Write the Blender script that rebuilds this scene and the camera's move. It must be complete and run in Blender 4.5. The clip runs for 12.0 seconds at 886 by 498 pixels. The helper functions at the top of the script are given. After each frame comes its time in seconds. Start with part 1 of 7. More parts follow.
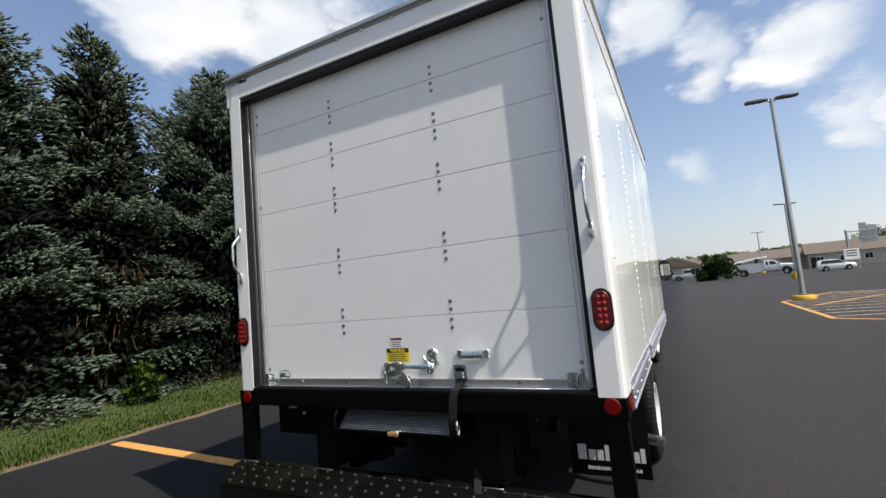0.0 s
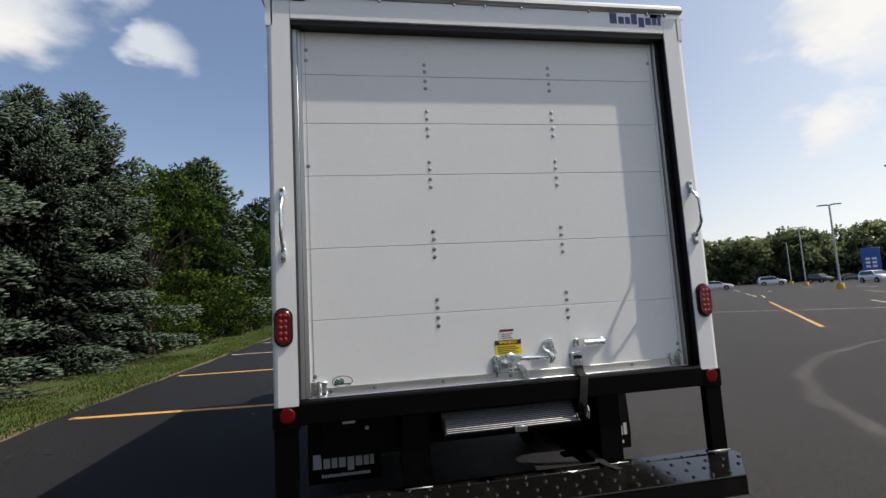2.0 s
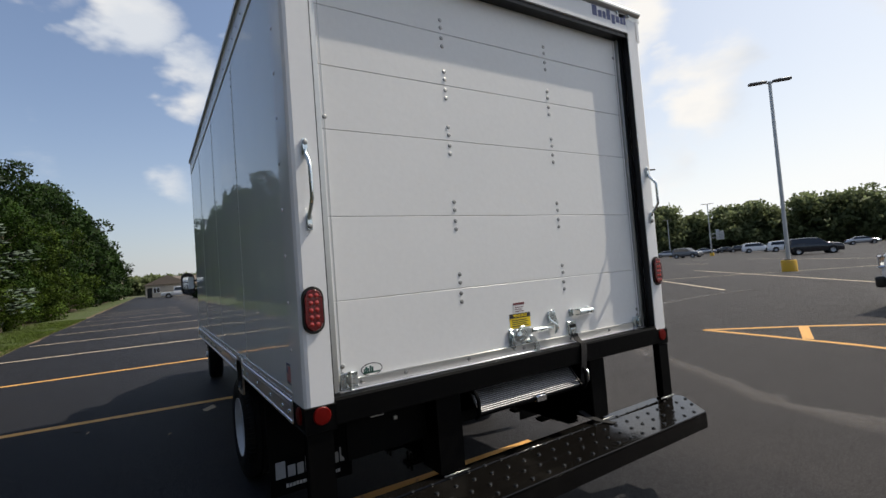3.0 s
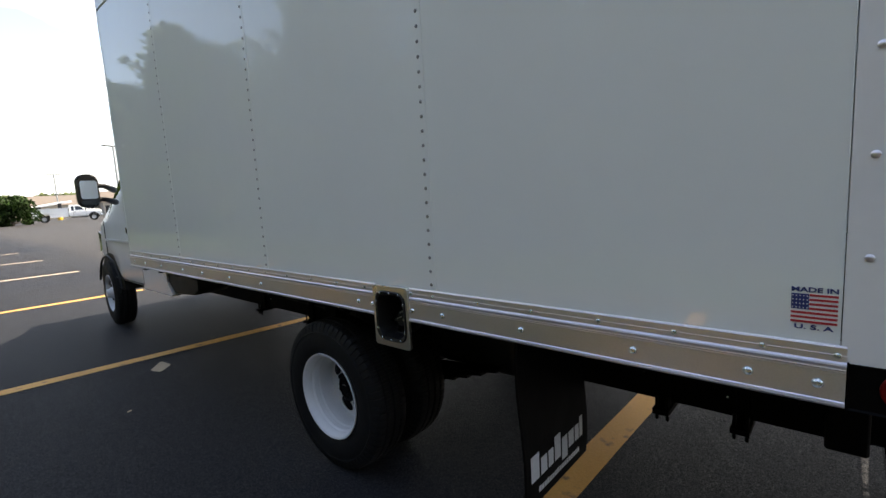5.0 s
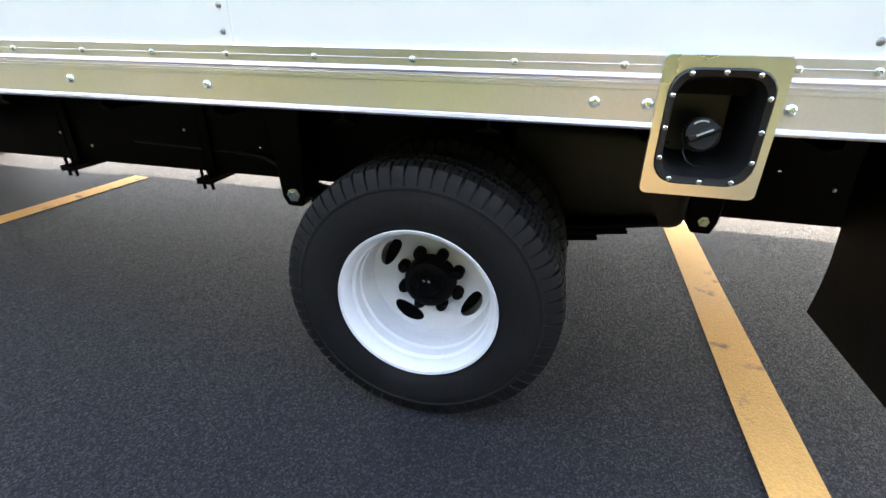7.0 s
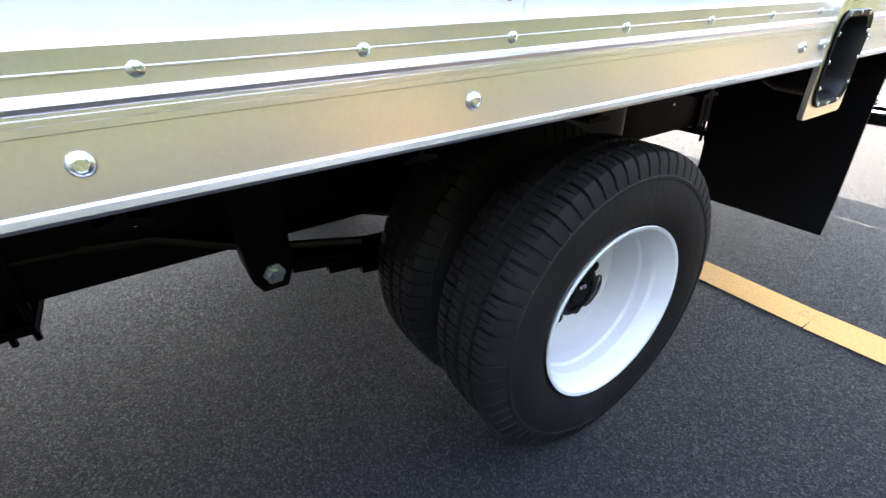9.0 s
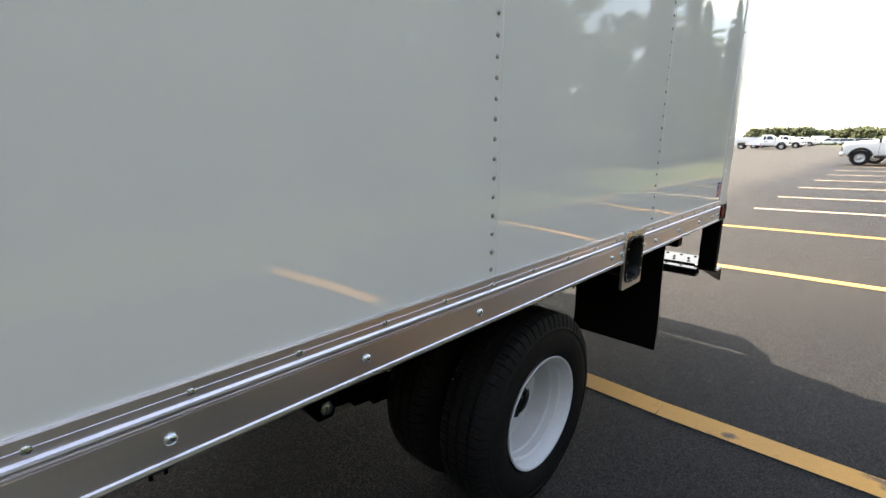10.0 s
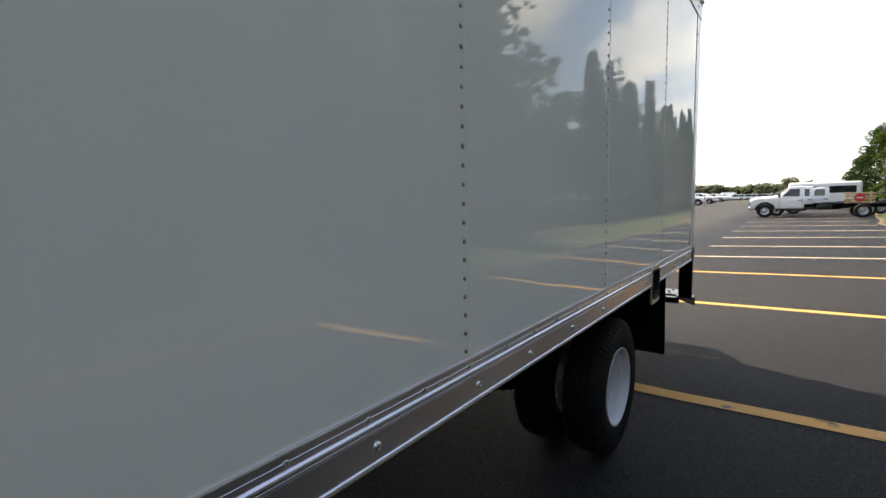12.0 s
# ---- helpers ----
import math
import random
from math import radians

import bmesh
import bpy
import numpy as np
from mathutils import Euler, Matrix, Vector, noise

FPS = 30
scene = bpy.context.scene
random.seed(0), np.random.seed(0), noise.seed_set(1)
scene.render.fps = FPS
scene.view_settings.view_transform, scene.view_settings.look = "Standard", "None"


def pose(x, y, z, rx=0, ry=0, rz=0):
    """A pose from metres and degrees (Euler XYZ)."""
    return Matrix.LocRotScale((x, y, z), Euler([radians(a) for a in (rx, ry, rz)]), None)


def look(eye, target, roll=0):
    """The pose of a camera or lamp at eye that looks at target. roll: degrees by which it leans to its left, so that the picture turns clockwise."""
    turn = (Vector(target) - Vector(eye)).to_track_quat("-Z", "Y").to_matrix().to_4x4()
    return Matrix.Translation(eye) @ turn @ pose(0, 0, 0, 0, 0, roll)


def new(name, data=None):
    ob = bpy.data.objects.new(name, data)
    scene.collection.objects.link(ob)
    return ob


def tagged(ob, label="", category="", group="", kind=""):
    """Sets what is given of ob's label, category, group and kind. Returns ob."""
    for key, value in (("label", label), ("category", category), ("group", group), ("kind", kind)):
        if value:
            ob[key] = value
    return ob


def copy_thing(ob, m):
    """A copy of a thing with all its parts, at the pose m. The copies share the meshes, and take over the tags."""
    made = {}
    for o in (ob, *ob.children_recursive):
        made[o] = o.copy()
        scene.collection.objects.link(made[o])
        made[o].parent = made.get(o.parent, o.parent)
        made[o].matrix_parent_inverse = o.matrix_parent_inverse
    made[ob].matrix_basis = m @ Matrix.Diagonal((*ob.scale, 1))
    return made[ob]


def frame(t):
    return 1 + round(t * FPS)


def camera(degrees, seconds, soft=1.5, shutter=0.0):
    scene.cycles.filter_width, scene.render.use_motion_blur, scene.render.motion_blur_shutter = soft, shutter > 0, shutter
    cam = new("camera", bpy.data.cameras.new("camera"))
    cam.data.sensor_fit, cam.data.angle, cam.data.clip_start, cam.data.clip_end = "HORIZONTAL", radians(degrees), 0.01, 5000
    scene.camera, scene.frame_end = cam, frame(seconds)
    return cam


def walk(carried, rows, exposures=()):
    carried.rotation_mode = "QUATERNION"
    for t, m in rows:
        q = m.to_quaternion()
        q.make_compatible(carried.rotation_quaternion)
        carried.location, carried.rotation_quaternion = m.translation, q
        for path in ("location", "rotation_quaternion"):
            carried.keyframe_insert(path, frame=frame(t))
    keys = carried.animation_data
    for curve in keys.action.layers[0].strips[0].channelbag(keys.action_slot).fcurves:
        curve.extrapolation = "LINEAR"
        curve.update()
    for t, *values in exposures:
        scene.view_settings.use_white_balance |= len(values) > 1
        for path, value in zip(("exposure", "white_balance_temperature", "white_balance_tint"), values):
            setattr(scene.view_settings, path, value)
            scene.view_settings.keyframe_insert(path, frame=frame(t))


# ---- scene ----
cam = camera(87.3, 12.0)
PATH = [
    (0, (1.504, -2.195, 1.498), (0.604, -0.419, 1.69), -5.2),
    (0.5, (0.918, -2.369, 1.52), (0.277, -0.487, 1.729), -4.8),
    (1, (0.311, -2.469, 1.491), (-0.042, -0.515, 1.734), -3.8),
    (1.5, (-0.231, -2.534, 1.48), (-0.246, -0.548, 1.712), -3.3),
    (2, (-0.757, -2.426, 1.47), (-0.423, -0.464, 1.674), -3.3),
    (2.5, (-1.237, -2.229, 1.465), (-0.519, -0.367, 1.603), -3.6),
    (2.7, (-1.44, -2.112, 1.494), (-0.558, -0.32, 1.605), -4.0),
    (4.3, (-2.38, -0.57, 1.467), (-1.005, 0.882, 1.459), -4.0),
    (4.5, (-2.406, -0.334, 1.446), (-0.998, 1.085, 1.405), -3.7),
    (5, (-2.448, 0.194, 1.374), (-0.952, 1.498, 1.122), -3.2),
    (5.5, (-2.42, 0.653, 1.287), (-0.856, 1.759, 0.711), -3.2),
    (6, (-2.354, 1.098, 1.187), (-0.783, 2.059, 0.405), -3.1),
    (6.5, (-2.271, 1.467, 1.156), (-0.626, 2.217, 0.301), -1.7),
    (7, (-2.162, 1.806, 1.051), (-0.413, 2.232, 0.178), 0.6),
    (9, (-1.677, 2.915, 1.037), (-0.213, 1.959, 0.065), -1.1),
    (9.3, (-1.722, 3.061, 1.127), (-0.316, 1.941, 0.25), -0.8),
    (9.5, (-1.772, 3.179, 1.201), (-0.388, 1.962, 0.424), -1.3),
    (10, (-1.977, 3.507, 1.384), (-0.635, 2.098, 0.92), 0.3),
    (10.5, (-2.088, 3.875, 1.478), (-0.787, 2.380, 1.219), 0.7),
    (11, (-2.105, 4.268, 1.466), (-0.860, 2.713, 1.282), 0.3),
    (11.5, (-2.064, 4.545, 1.448), (-0.832, 2.984, 1.254), -0.7),
    (12, (-1.915, 4.731, 1.438), (-0.722, 3.139, 1.237), -1.2),
]
EXPOSURES = [
    (0, 0.22, 6900, 10), (1.5, 0.13, 7000, 10), (2, 0.0, 7000, 10), (2.7, 0.0, 7050, 10), (4.3, 0.33, 7150, 10), (4.6, 0.62, 7300, 10), (5, 1.55, 7800, 10), (5.5, 2.2, 8350, 10), (6, 2.95, 8250, 10), (6.5, 3.4, 8150, 10), (7.2, 3.9, 7950, 10), (8.8, 4.0, 7550, 10), (9.3, 3.7, 8000, 10), (9.6, 3.15, 8550, 10), (10, 2.22, 8750, 10), (10.5, 1.25, 8500, 10), (11, 0.95, 8350, 10), (12, 1.22, 8200, 10),
]
walk(cam, [(t, look(eye, target, roll)) for t, eye, target, roll in PATH], EXPOSURES)

# ---- world, sun ----
SUN = Vector((0.735, -0.186, 1.0)).normalized()
world = bpy.data.worlds.new("sky")
scene.world = world
world.use_nodes = True
wn, wl = world.node_tree.nodes, world.node_tree.links
wn.clear()
sky = wn.new("ShaderNodeTexSky")
sky.sky_type = "NISHITA"
sky.sun_disc = False
sky.sun_elevation = math.asin(SUN.z)
sky.sun_rotation = math.atan2(SUN.x, SUN.y)
sky.air_density, sky.dust_density, sky.ozone_density = 1.0, 1.6, 1.0
tco = wn.new("ShaderNodeTexCoord")
sepd = wn.new("ShaderNodeSeparateXYZ")
wl.new(tco.outputs["Generated"], sepd.inputs[0])


def wmath(op, a, b=None):
    n = wn.new("ShaderNodeMath")
    n.operation = op
    for k, v in enumerate((a, b)):
        if v is None:
            continue
        if isinstance(v, (int, float)):
            n.inputs[k].default_value = v
        else:
            wl.new(v, n.inputs[k])
    return n.outputs[0]


# cumulus: azimuth and height in degrees, size, each a soft body that noise breaks up
CLOUDS = ((-55, 32, 10, 1), (-45, 31, 9, 1), (-35, 29, 8, 1), (-27, 33, 6, 0.9), (-21, 26, 4, 0.7), (-8, 30, 5, 0.8), (0, 27, 6, 0.95), (5, 22, 5, 0.85), (14, 21.5, 6, 0.9), (16, 13, 5, 0.7), (2, 10.5, 4, 0.55), (7.5, 9, 3, 0.5), (12.3, 8.7, 3, 0.5), (25.5, 16, 5.5, 1), (22, 13.5, 4.5, 0.9), (32, 11.5, 5.5, 0.9), (25, 9.5, 4, 0.6), (53, 22, 8, 1), (51, 14, 4, 0.8), (63, 17, 8, 0.95), (57, 9, 5, 0.6), (84, 24, 10, 0.9), (112, 20, 12, 0.9), (140, 24, 12, 0.9), (168, 30, 12, 0.8), (190, 16, 9, 0.9), (-150, 22, 10, 0.9), (-118, 30, 10, 0.9), (-90, 46, 10, 0.9))
nrm = wn.new("ShaderNodeVectorMath")
nrm.operation = "NORMALIZE"
wl.new(tco.outputs["Generated"], nrm.inputs[0])
stretch = wn.new("ShaderNodeVectorMath")
stretch.operation = "MULTIPLY"
stretch.inputs[1].default_value = (1.0, 1.0, 1.9)
wl.new(nrm.outputs[0], stretch.inputs[0])


def wnoise(scale, detail, rough):
    n = wn.new("ShaderNodeTexNoise")
    n.inputs["Scale"].default_value, n.inputs["Detail"].default_value, n.inputs["Roughness"].default_value = scale, detail, rough
    wl.new(stretch.outputs[0], n.inputs["Vector"])
    return n.outputs["Fac"]


# the bodies are bent out of round before they are placed
bend = wn.new("ShaderNodeTexNoise")
bend.inputs["Scale"].default_value, bend.inputs["Detail"].default_value, bend.inputs["Roughness"].default_value = 5.5, 4.0, 0.55
wl.new(stretch.outputs[0], bend.inputs["Vector"])
bent = wn.new("ShaderNodeVectorMath")
bent.operation = "MULTIPLY_ADD"
bent.inputs[1].default_value = (0.24, 0.24, 0.14)
wl.new(bend.outputs["Color"], bent.inputs[0])
centred = wn.new("ShaderNodeVectorMath")
centred.operation = "SUBTRACT"
centred.inputs[1].default_value = (0.12, 0.12, 0.07)
wl.new(nrm.outputs[0], centred.inputs[0])
wl.new(centred.outputs[0], bent.inputs[2])
warped = wn.new("ShaderNodeVectorMath")
warped.operation = "NORMALIZE"
wl.new(bent.outputs[0], warped.inputs[0])
body_of = None
for az, el, size, weight in CLOUDS:
    dot = wn.new("ShaderNodeVectorMath")
    dot.operation = "DOT_PRODUCT"
    wl.new(warped.outputs[0], dot.inputs[0])
    dot.inputs[1].default_value = (math.sin(radians(az)) * math.cos(radians(el)), math.cos(radians(az)) * math.cos(radians(el)), math.sin(radians(el)))
    mr = wn.new("ShaderNodeMapRange")
    mr.inputs["From Min"].default_value, mr.inputs["From Max"].default_value = math.cos(radians(size)), 1.0
    mr.inputs["To Max"].default_value = weight
    wl.new(dot.outputs["Value"], mr.inputs["Value"])
    body_of = mr.outputs[0] if body_of is None else wmath("MAXIMUM", body_of, mr.outputs[0])
puff = wnoise(5.5, 8.0, 0.54)
cover = wmath("ADD", wmath("MULTIPLY", body_of, 0.72), wmath("MULTIPLY", wmath("SUBTRACT", puff, 0.5), 1.5))
cr = wn.new("ShaderNodeMapRange")
cr.interpolation_type = "SMOOTHSTEP"
cr.inputs["From Min"].default_value, cr.inputs["From Max"].default_value = 0.19, 0.68
wl.new(cover, cr.inputs["Value"])
bright = wn.new("ShaderNodeMixRGB")
bright.inputs[1].default_value = (4.9, 5.4, 6.2, 1)
bright.inputs[2].default_value = (6.7, 6.8, 6.95, 1)
shade = wn.new("ShaderNodeMapRange")
shade.inputs["From Min"].default_value, shade.inputs["From Max"].default_value = 0.38, 0.6
wl.new(wnoise(4.3, 5.0, 0.5), shade.inputs["Value"])
wl.new(shade.outputs[0], bright.inputs[0])
lift = wn.new("ShaderNodeMixRGB")
lift.blend_type = "MULTIPLY"
lift.inputs[0].default_value = 1.0
lift.inputs[2].default_value = (0.80, 0.92, 1.07, 1)
wl.new(sky.outputs[0], lift.inputs[1])
haze = wn.new("ShaderNodeMixRGB")
wl.new(lift.outputs[0], haze.inputs[1])
up = wmath("MAXIMUM", sepd.outputs[2], 0.0)
near_sun = wn.new("ShaderNodeVectorMath")
near_sun.operation = "DOT_PRODUCT"
wl.new(nrm.outputs[0], near_sun.inputs[0])
near_sun.inputs[1].default_value = tuple(Vector((SUN.x, SUN.y, 0)).normalized())
glare = wmath("MULTIPLY", wmath("MAXIMUM", near_sun.outputs["Value"], 0.0), 0.55)
# haze is brighter on the sun's side of the sky
haze_tone = wn.new("ShaderNodeMixRGB")
haze_tone.inputs[1].default_value = (3.95, 4.2, 4.75, 1)
haze_tone.inputs[2].default_value = (6.7, 7.1, 7.6, 1)
sunward = wn.new("ShaderNodeMapRange")
sunward.inputs["From Min"].default_value, sunward.inputs["From Max"].default_value = -0.35, 0.6
wl.new(near_sun.outputs["Value"], sunward.inputs["Value"])
wl.new(sunward.outputs[0], haze_tone.inputs[0])
wl.new(haze_tone.outputs[0], haze.inputs[2])
low_haze = wmath("MULTIPLY", wmath("POWER", wmath("SUBTRACT", 1.0, up), 7.0), 0.8)
wl.new(wmath("MINIMUM", wmath("ADD", wmath("ADD", low_haze, 0.1), glare), 0.95), haze.inputs[0])
mixc = wn.new("ShaderNodeMixRGB")
wl.new(wmath("MULTIPLY", cr.outputs[0], wmath("SUBTRACT", 0.95, wmath("MULTIPLY", wmath("POWER", wmath("SUBTRACT", 1.0, up), 14.0), 0.6))), mixc.inputs[0])
wl.new(haze.outputs[0], mixc.inputs[1])
wl.new(bright.outputs[0], mixc.inputs[2])
bgn = wn.new("ShaderNodeBackground")
bgn.inputs[1].default_value = 0.14
wl.new(mixc.outputs[0], bgn.inputs[0])
wout = wn.new("ShaderNodeOutputWorld")
wl.new(bgn.outputs[0], wout.inputs[0])

sun_data = bpy.data.lights.new("sun", "SUN")
sun_data.energy, sun_data.angle, sun_data.color = 4.2, radians(0.6), (1.0, 0.95, 0.87)
sun = new("sun", sun_data)
sun.matrix_world = look(SUN * 50, (0, 0, 0))


# ---- materials ----
def mat(name, color, rough=0.5, metal=0.0, vary=0.12, scale=3.0, fine=60.0, bump=0.0, bump_scale=80.0, spec=0.5, coat=0.0, per_object=0.0, stain=None, rvary=0.1, transmission=0.0, island=0.0, bump_detail=4.0):
    m = bpy.data.materials.new(name)
    m.use_nodes = True
    nt = m.node_tree
    n, l = nt.nodes, nt.links
    p = n["Principled BSDF"]
    p.inputs["Roughness"].default_value = rough
    p.inputs["Metallic"].default_value = metal
    p.inputs["Specular IOR Level"].default_value = spec
    p.inputs["Coat Weight"].default_value = coat
    p.inputs["Coat Roughness"].default_value = 0.06
    p.inputs["Transmission Weight"].default_value = transmission
    tc = n.new("ShaderNodeTexCoord")
    a = n.new("ShaderNodeTexNoise")
    a.inputs["Scale"].default_value, a.inputs["Detail"].default_value = scale, 5.0
    b = n.new("ShaderNodeTexNoise")
    b.inputs["Scale"].default_value, b.inputs["Detail"].default_value = fine, 3.0
    for t in (a, b):
        l.new(tc.outputs["Object"], t.inputs["Vector"])
    add = n.new("ShaderNodeMath")
    add.operation = "ADD"
    l.new(a.outputs["Fac"], add.inputs[0])
    l.new(b.outputs["Fac"], add.inputs[1])
    source = add.outputs[0]
    if per_object or island:
        rnd = n.new("ShaderNodeObjectInfo").outputs["Random"] if per_object else n.new("ShaderNodeNewGeometry").outputs["Random Per Island"]
        amount = (per_object or island) / max(vary, 1e-3)
        mul = n.new("ShaderNodeMath")
        mul.operation = "MULTIPLY_ADD"
        l.new(rnd, mul.inputs[0])
        mul.inputs[1].default_value = amount
        mul.inputs[2].default_value = -amount / 2
        add2 = n.new("ShaderNodeMath")
        l.new(source, add2.inputs[0])
        l.new(mul.outputs[0], add2.inputs[1])
        source = add2.outputs[0]
    mr = n.new("ShaderNodeMapRange")
    mr.inputs["From Min"].default_value, mr.inputs["From Max"].default_value = 0.6, 1.4
    mr.inputs["To Min"].default_value, mr.inputs["To Max"].default_value = 1 - vary, 1 + vary
    mr.clamp = False
    l.new(source, mr.inputs["Value"])
    vm = n.new("ShaderNodeVectorMath")
    vm.operation = "SCALE"
    vm.inputs[0].default_value = color
    l.new(mr.outputs[0], vm.inputs["Scale"])
    out = vm.outputs[0]
    if stain:
        s_color, s_scale, lo, hi, amount = stain
        sn = n.new("ShaderNodeTexNoise")
        sn.inputs["Scale"].default_value, sn.inputs["Detail"].default_value = s_scale, 6.0
        l.new(tc.outputs["Object"], sn.inputs["Vector"])
        sr = n.new("ShaderNodeMapRange")
        sr.inputs["From Min"].default_value, sr.inputs["From Max"].default_value = lo, hi
        sr.inputs["To Max"].default_value = amount
        l.new(sn.outputs["Fac"], sr.inputs["Value"])
        mx = n.new("ShaderNodeMixRGB")
        mx.inputs[2].default_value = (*s_color, 1)
        l.new(sr.outputs[0], mx.inputs[0])
        l.new(out, mx.inputs[1])
        out = mx.outputs[0]
    l.new(out, p.inputs["Base Color"])
    rr = n.new("ShaderNodeMapRange")
    rr.inputs["From Min"].default_value, rr.inputs["From Max"].default_value = 0.3, 0.7
    rr.inputs["To Min"].default_value, rr.inputs["To Max"].default_value = max(rough - rvary * rough, 0.01), min(rough + rvary * rough, 1)
    l.new(a.outputs["Fac"], rr.inputs["Value"])
    l.new(rr.outputs[0], p.inputs["Roughness"])
    if bump:
        bn = n.new("ShaderNodeTexNoise")
        bn.inputs["Scale"].default_value, bn.inputs["Detail"].default_value = bump_scale, bump_detail
        l.new(tc.outputs["Object"], bn.inputs["Vector"])
        bp = n.new("ShaderNodeBump")
        bp.inputs["Strength"].default_value = 1.0
        bp.inputs["Distance"].default_value = bump
        l.new(bn.outputs["Fac"], bp.inputs["Height"])
        l.new(bp.outputs[0], p.inputs["Normal"])
    return m


def leaf_mat(name, color, vary=0.35, through_light=0.25, rough=0.6):
    m = mat(name, color, rough, vary=vary, scale=0.7, fine=9.0, island=vary * 1.1, spec=0.12)
    n, l = m.node_tree.nodes, m.node_tree.links
    p = n["Principled BSDF"]
    tr = n.new("ShaderNodeBsdfTranslucent")
    src = p.inputs["Base Color"].links[0].from_socket
    l.new(src, tr.inputs["Color"])
    ms = n.new("ShaderNodeMixShader")
    ms.inputs[0].default_value = through_light
    l.new(p.outputs[0], ms.inputs[1])
    l.new(tr.outputs[0], ms.inputs[2])
    l.new(ms.outputs[0], n["Material Output"].inputs[0])
    return m


def asphalt_mat():
    m = mat("asphalt", (0.034, 0.0354, 0.0416), 0.62, vary=0.16, scale=0.22, fine=260.0, spec=0.09, stain=((0.064, 0.059, 0.055), 0.09, 0.46, 0.66, 0.6), rvary=0.12)
    n, l = m.node_tree.nodes, m.node_tree.links
    p = n["Principled BSDF"]
    tc = [x for x in n if x.type == "TEX_COORD"][0]
    vo = n.new("ShaderNodeTexVoronoi")
    vo.inputs["Scale"].default_value = 205.0
    l.new(tc.outputs["Object"], vo.inputs["Vector"])
    no = n.new("ShaderNodeTexNoise")
    no.inputs["Scale"].default_value, no.inputs["Detail"].default_value = 2.2, 6.0
    l.new(tc.outputs["Object"], no.inputs["Vector"])
    # each stone of the aggregate has its own grey and gloss, with dark gaps between
    gap = n.new("ShaderNodeTexVoronoi")
    gap.feature = "DISTANCE_TO_EDGE"
    gap.inputs["Scale"].default_value = 205.0
    l.new(tc.outputs["Object"], gap.inputs["Vector"])
    flat = n.new("ShaderNodeMapRange")
    flat.inputs["From Min"].default_value, flat.inputs["From Max"].default_value = 0.02, 0.3
    l.new(gap.outputs["Distance"], flat.inputs["Value"])
    cell = n.new("ShaderNodeMapRange")
    cell.inputs["To Min"].default_value, cell.inputs["To Max"].default_value = 0.76, 1.3
    sepc = n.new("ShaderNodeSeparateColor")
    l.new(vo.outputs["Color"], sepc.inputs[0])
    l.new(sepc.outputs[0], cell.inputs["Value"])
    gloss = n.new("ShaderNodeMapRange")
    gloss.inputs["To Min"].default_value, gloss.inputs["To Max"].default_value = 0.5, 0.75
    l.new(sepc.outputs[1], gloss.inputs["Value"])
    l.new(gloss.outputs[0], p.inputs["Roughness"])
    # a third of the stones are polished bare
    shine = n.new("ShaderNodeMapRange")
    shine.inputs["From Min"].default_value, shine.inputs["From Max"].default_value = 0.62, 0.85
    shine.inputs["To Min"].default_value, shine.inputs["To Max"].default_value = 0.05, 0.2
    l.new(sepc.outputs[0], shine.inputs["Value"])
    l.new(shine.outputs[0], p.inputs["Specular IOR Level"])
    both = n.new("ShaderNodeMath")
    both.operation = "MULTIPLY"
    shallow = n.new("ShaderNodeMapRange")
    shallow.inputs["To Min"].default_value = 0.45
    l.new(flat.outputs[0], shallow.inputs["Value"])
    l.new(cell.outputs[0], both.inputs[0])
    l.new(shallow.outputs[0], both.inputs[1])
    tone = n.new("ShaderNodeVectorMath")
    tone.operation = "SCALE"
    # the lane beside the stalls was not sealed again: older, paler and browner
    where = n.new("ShaderNodeSeparateXYZ")
    l.new(tc.outputs["Object"], where.inputs[0])
    ragged = n.new("ShaderNodeMath")
    ragged.operation = "MULTIPLY_ADD"
    l.new(no.outputs["Fac"], ragged.inputs[0])
    ragged.inputs[1].default_value = 0.8
    l.new(where.outputs[0], ragged.inputs[2])
    lane = n.new("ShaderNodeMapRange")
    lane.inputs["From Min"].default_value, lane.inputs["From Max"].default_value = 1.0, 2.2
    lane.inputs["To Max"].default_value = 0.75
    l.new(ragged.outputs[0], lane.inputs["Value"])
    old = n.new("ShaderNodeMixRGB")
    l.new(lane.outputs[0], old.inputs[0])
    l.new(p.inputs["Base Color"].links[0].from_socket, old.inputs[1])
    old.inputs[2].default_value = (0.088, 0.081, 0.077, 1)
    l.new(old.outputs[0], tone.inputs[0])
    l.new(both.outputs[0], tone.inputs["Scale"])
    l.new(tone.outputs[0], p.inputs["Base Color"])
    high = n.new("ShaderNodeMath")
    high.operation = "MULTIPLY_ADD"
    l.new(sepc.outputs[2], high.inputs[0])
    high.inputs[1].default_value = 0.7
    l.new(flat.outputs[0], high.inputs[2])
    bp = n.new("ShaderNodeBump")
    bp.inputs["Strength"].default_value, bp.inputs["Distance"].default_value = 1.0, 0.0021
    l.new(high.outputs[0], bp.inputs["Height"])
    bp2 = n.new("ShaderNodeBump")
    bp2.inputs["Strength"].default_value, bp2.inputs["Distance"].default_value = 0.4, 0.006
    l.new(no.outputs["Fac"], bp2.inputs["Height"])
    l.new(bp2.outputs[0], bp.inputs["Normal"])
    l.new(bp.outputs[0], p.inputs["Normal"])
    return m


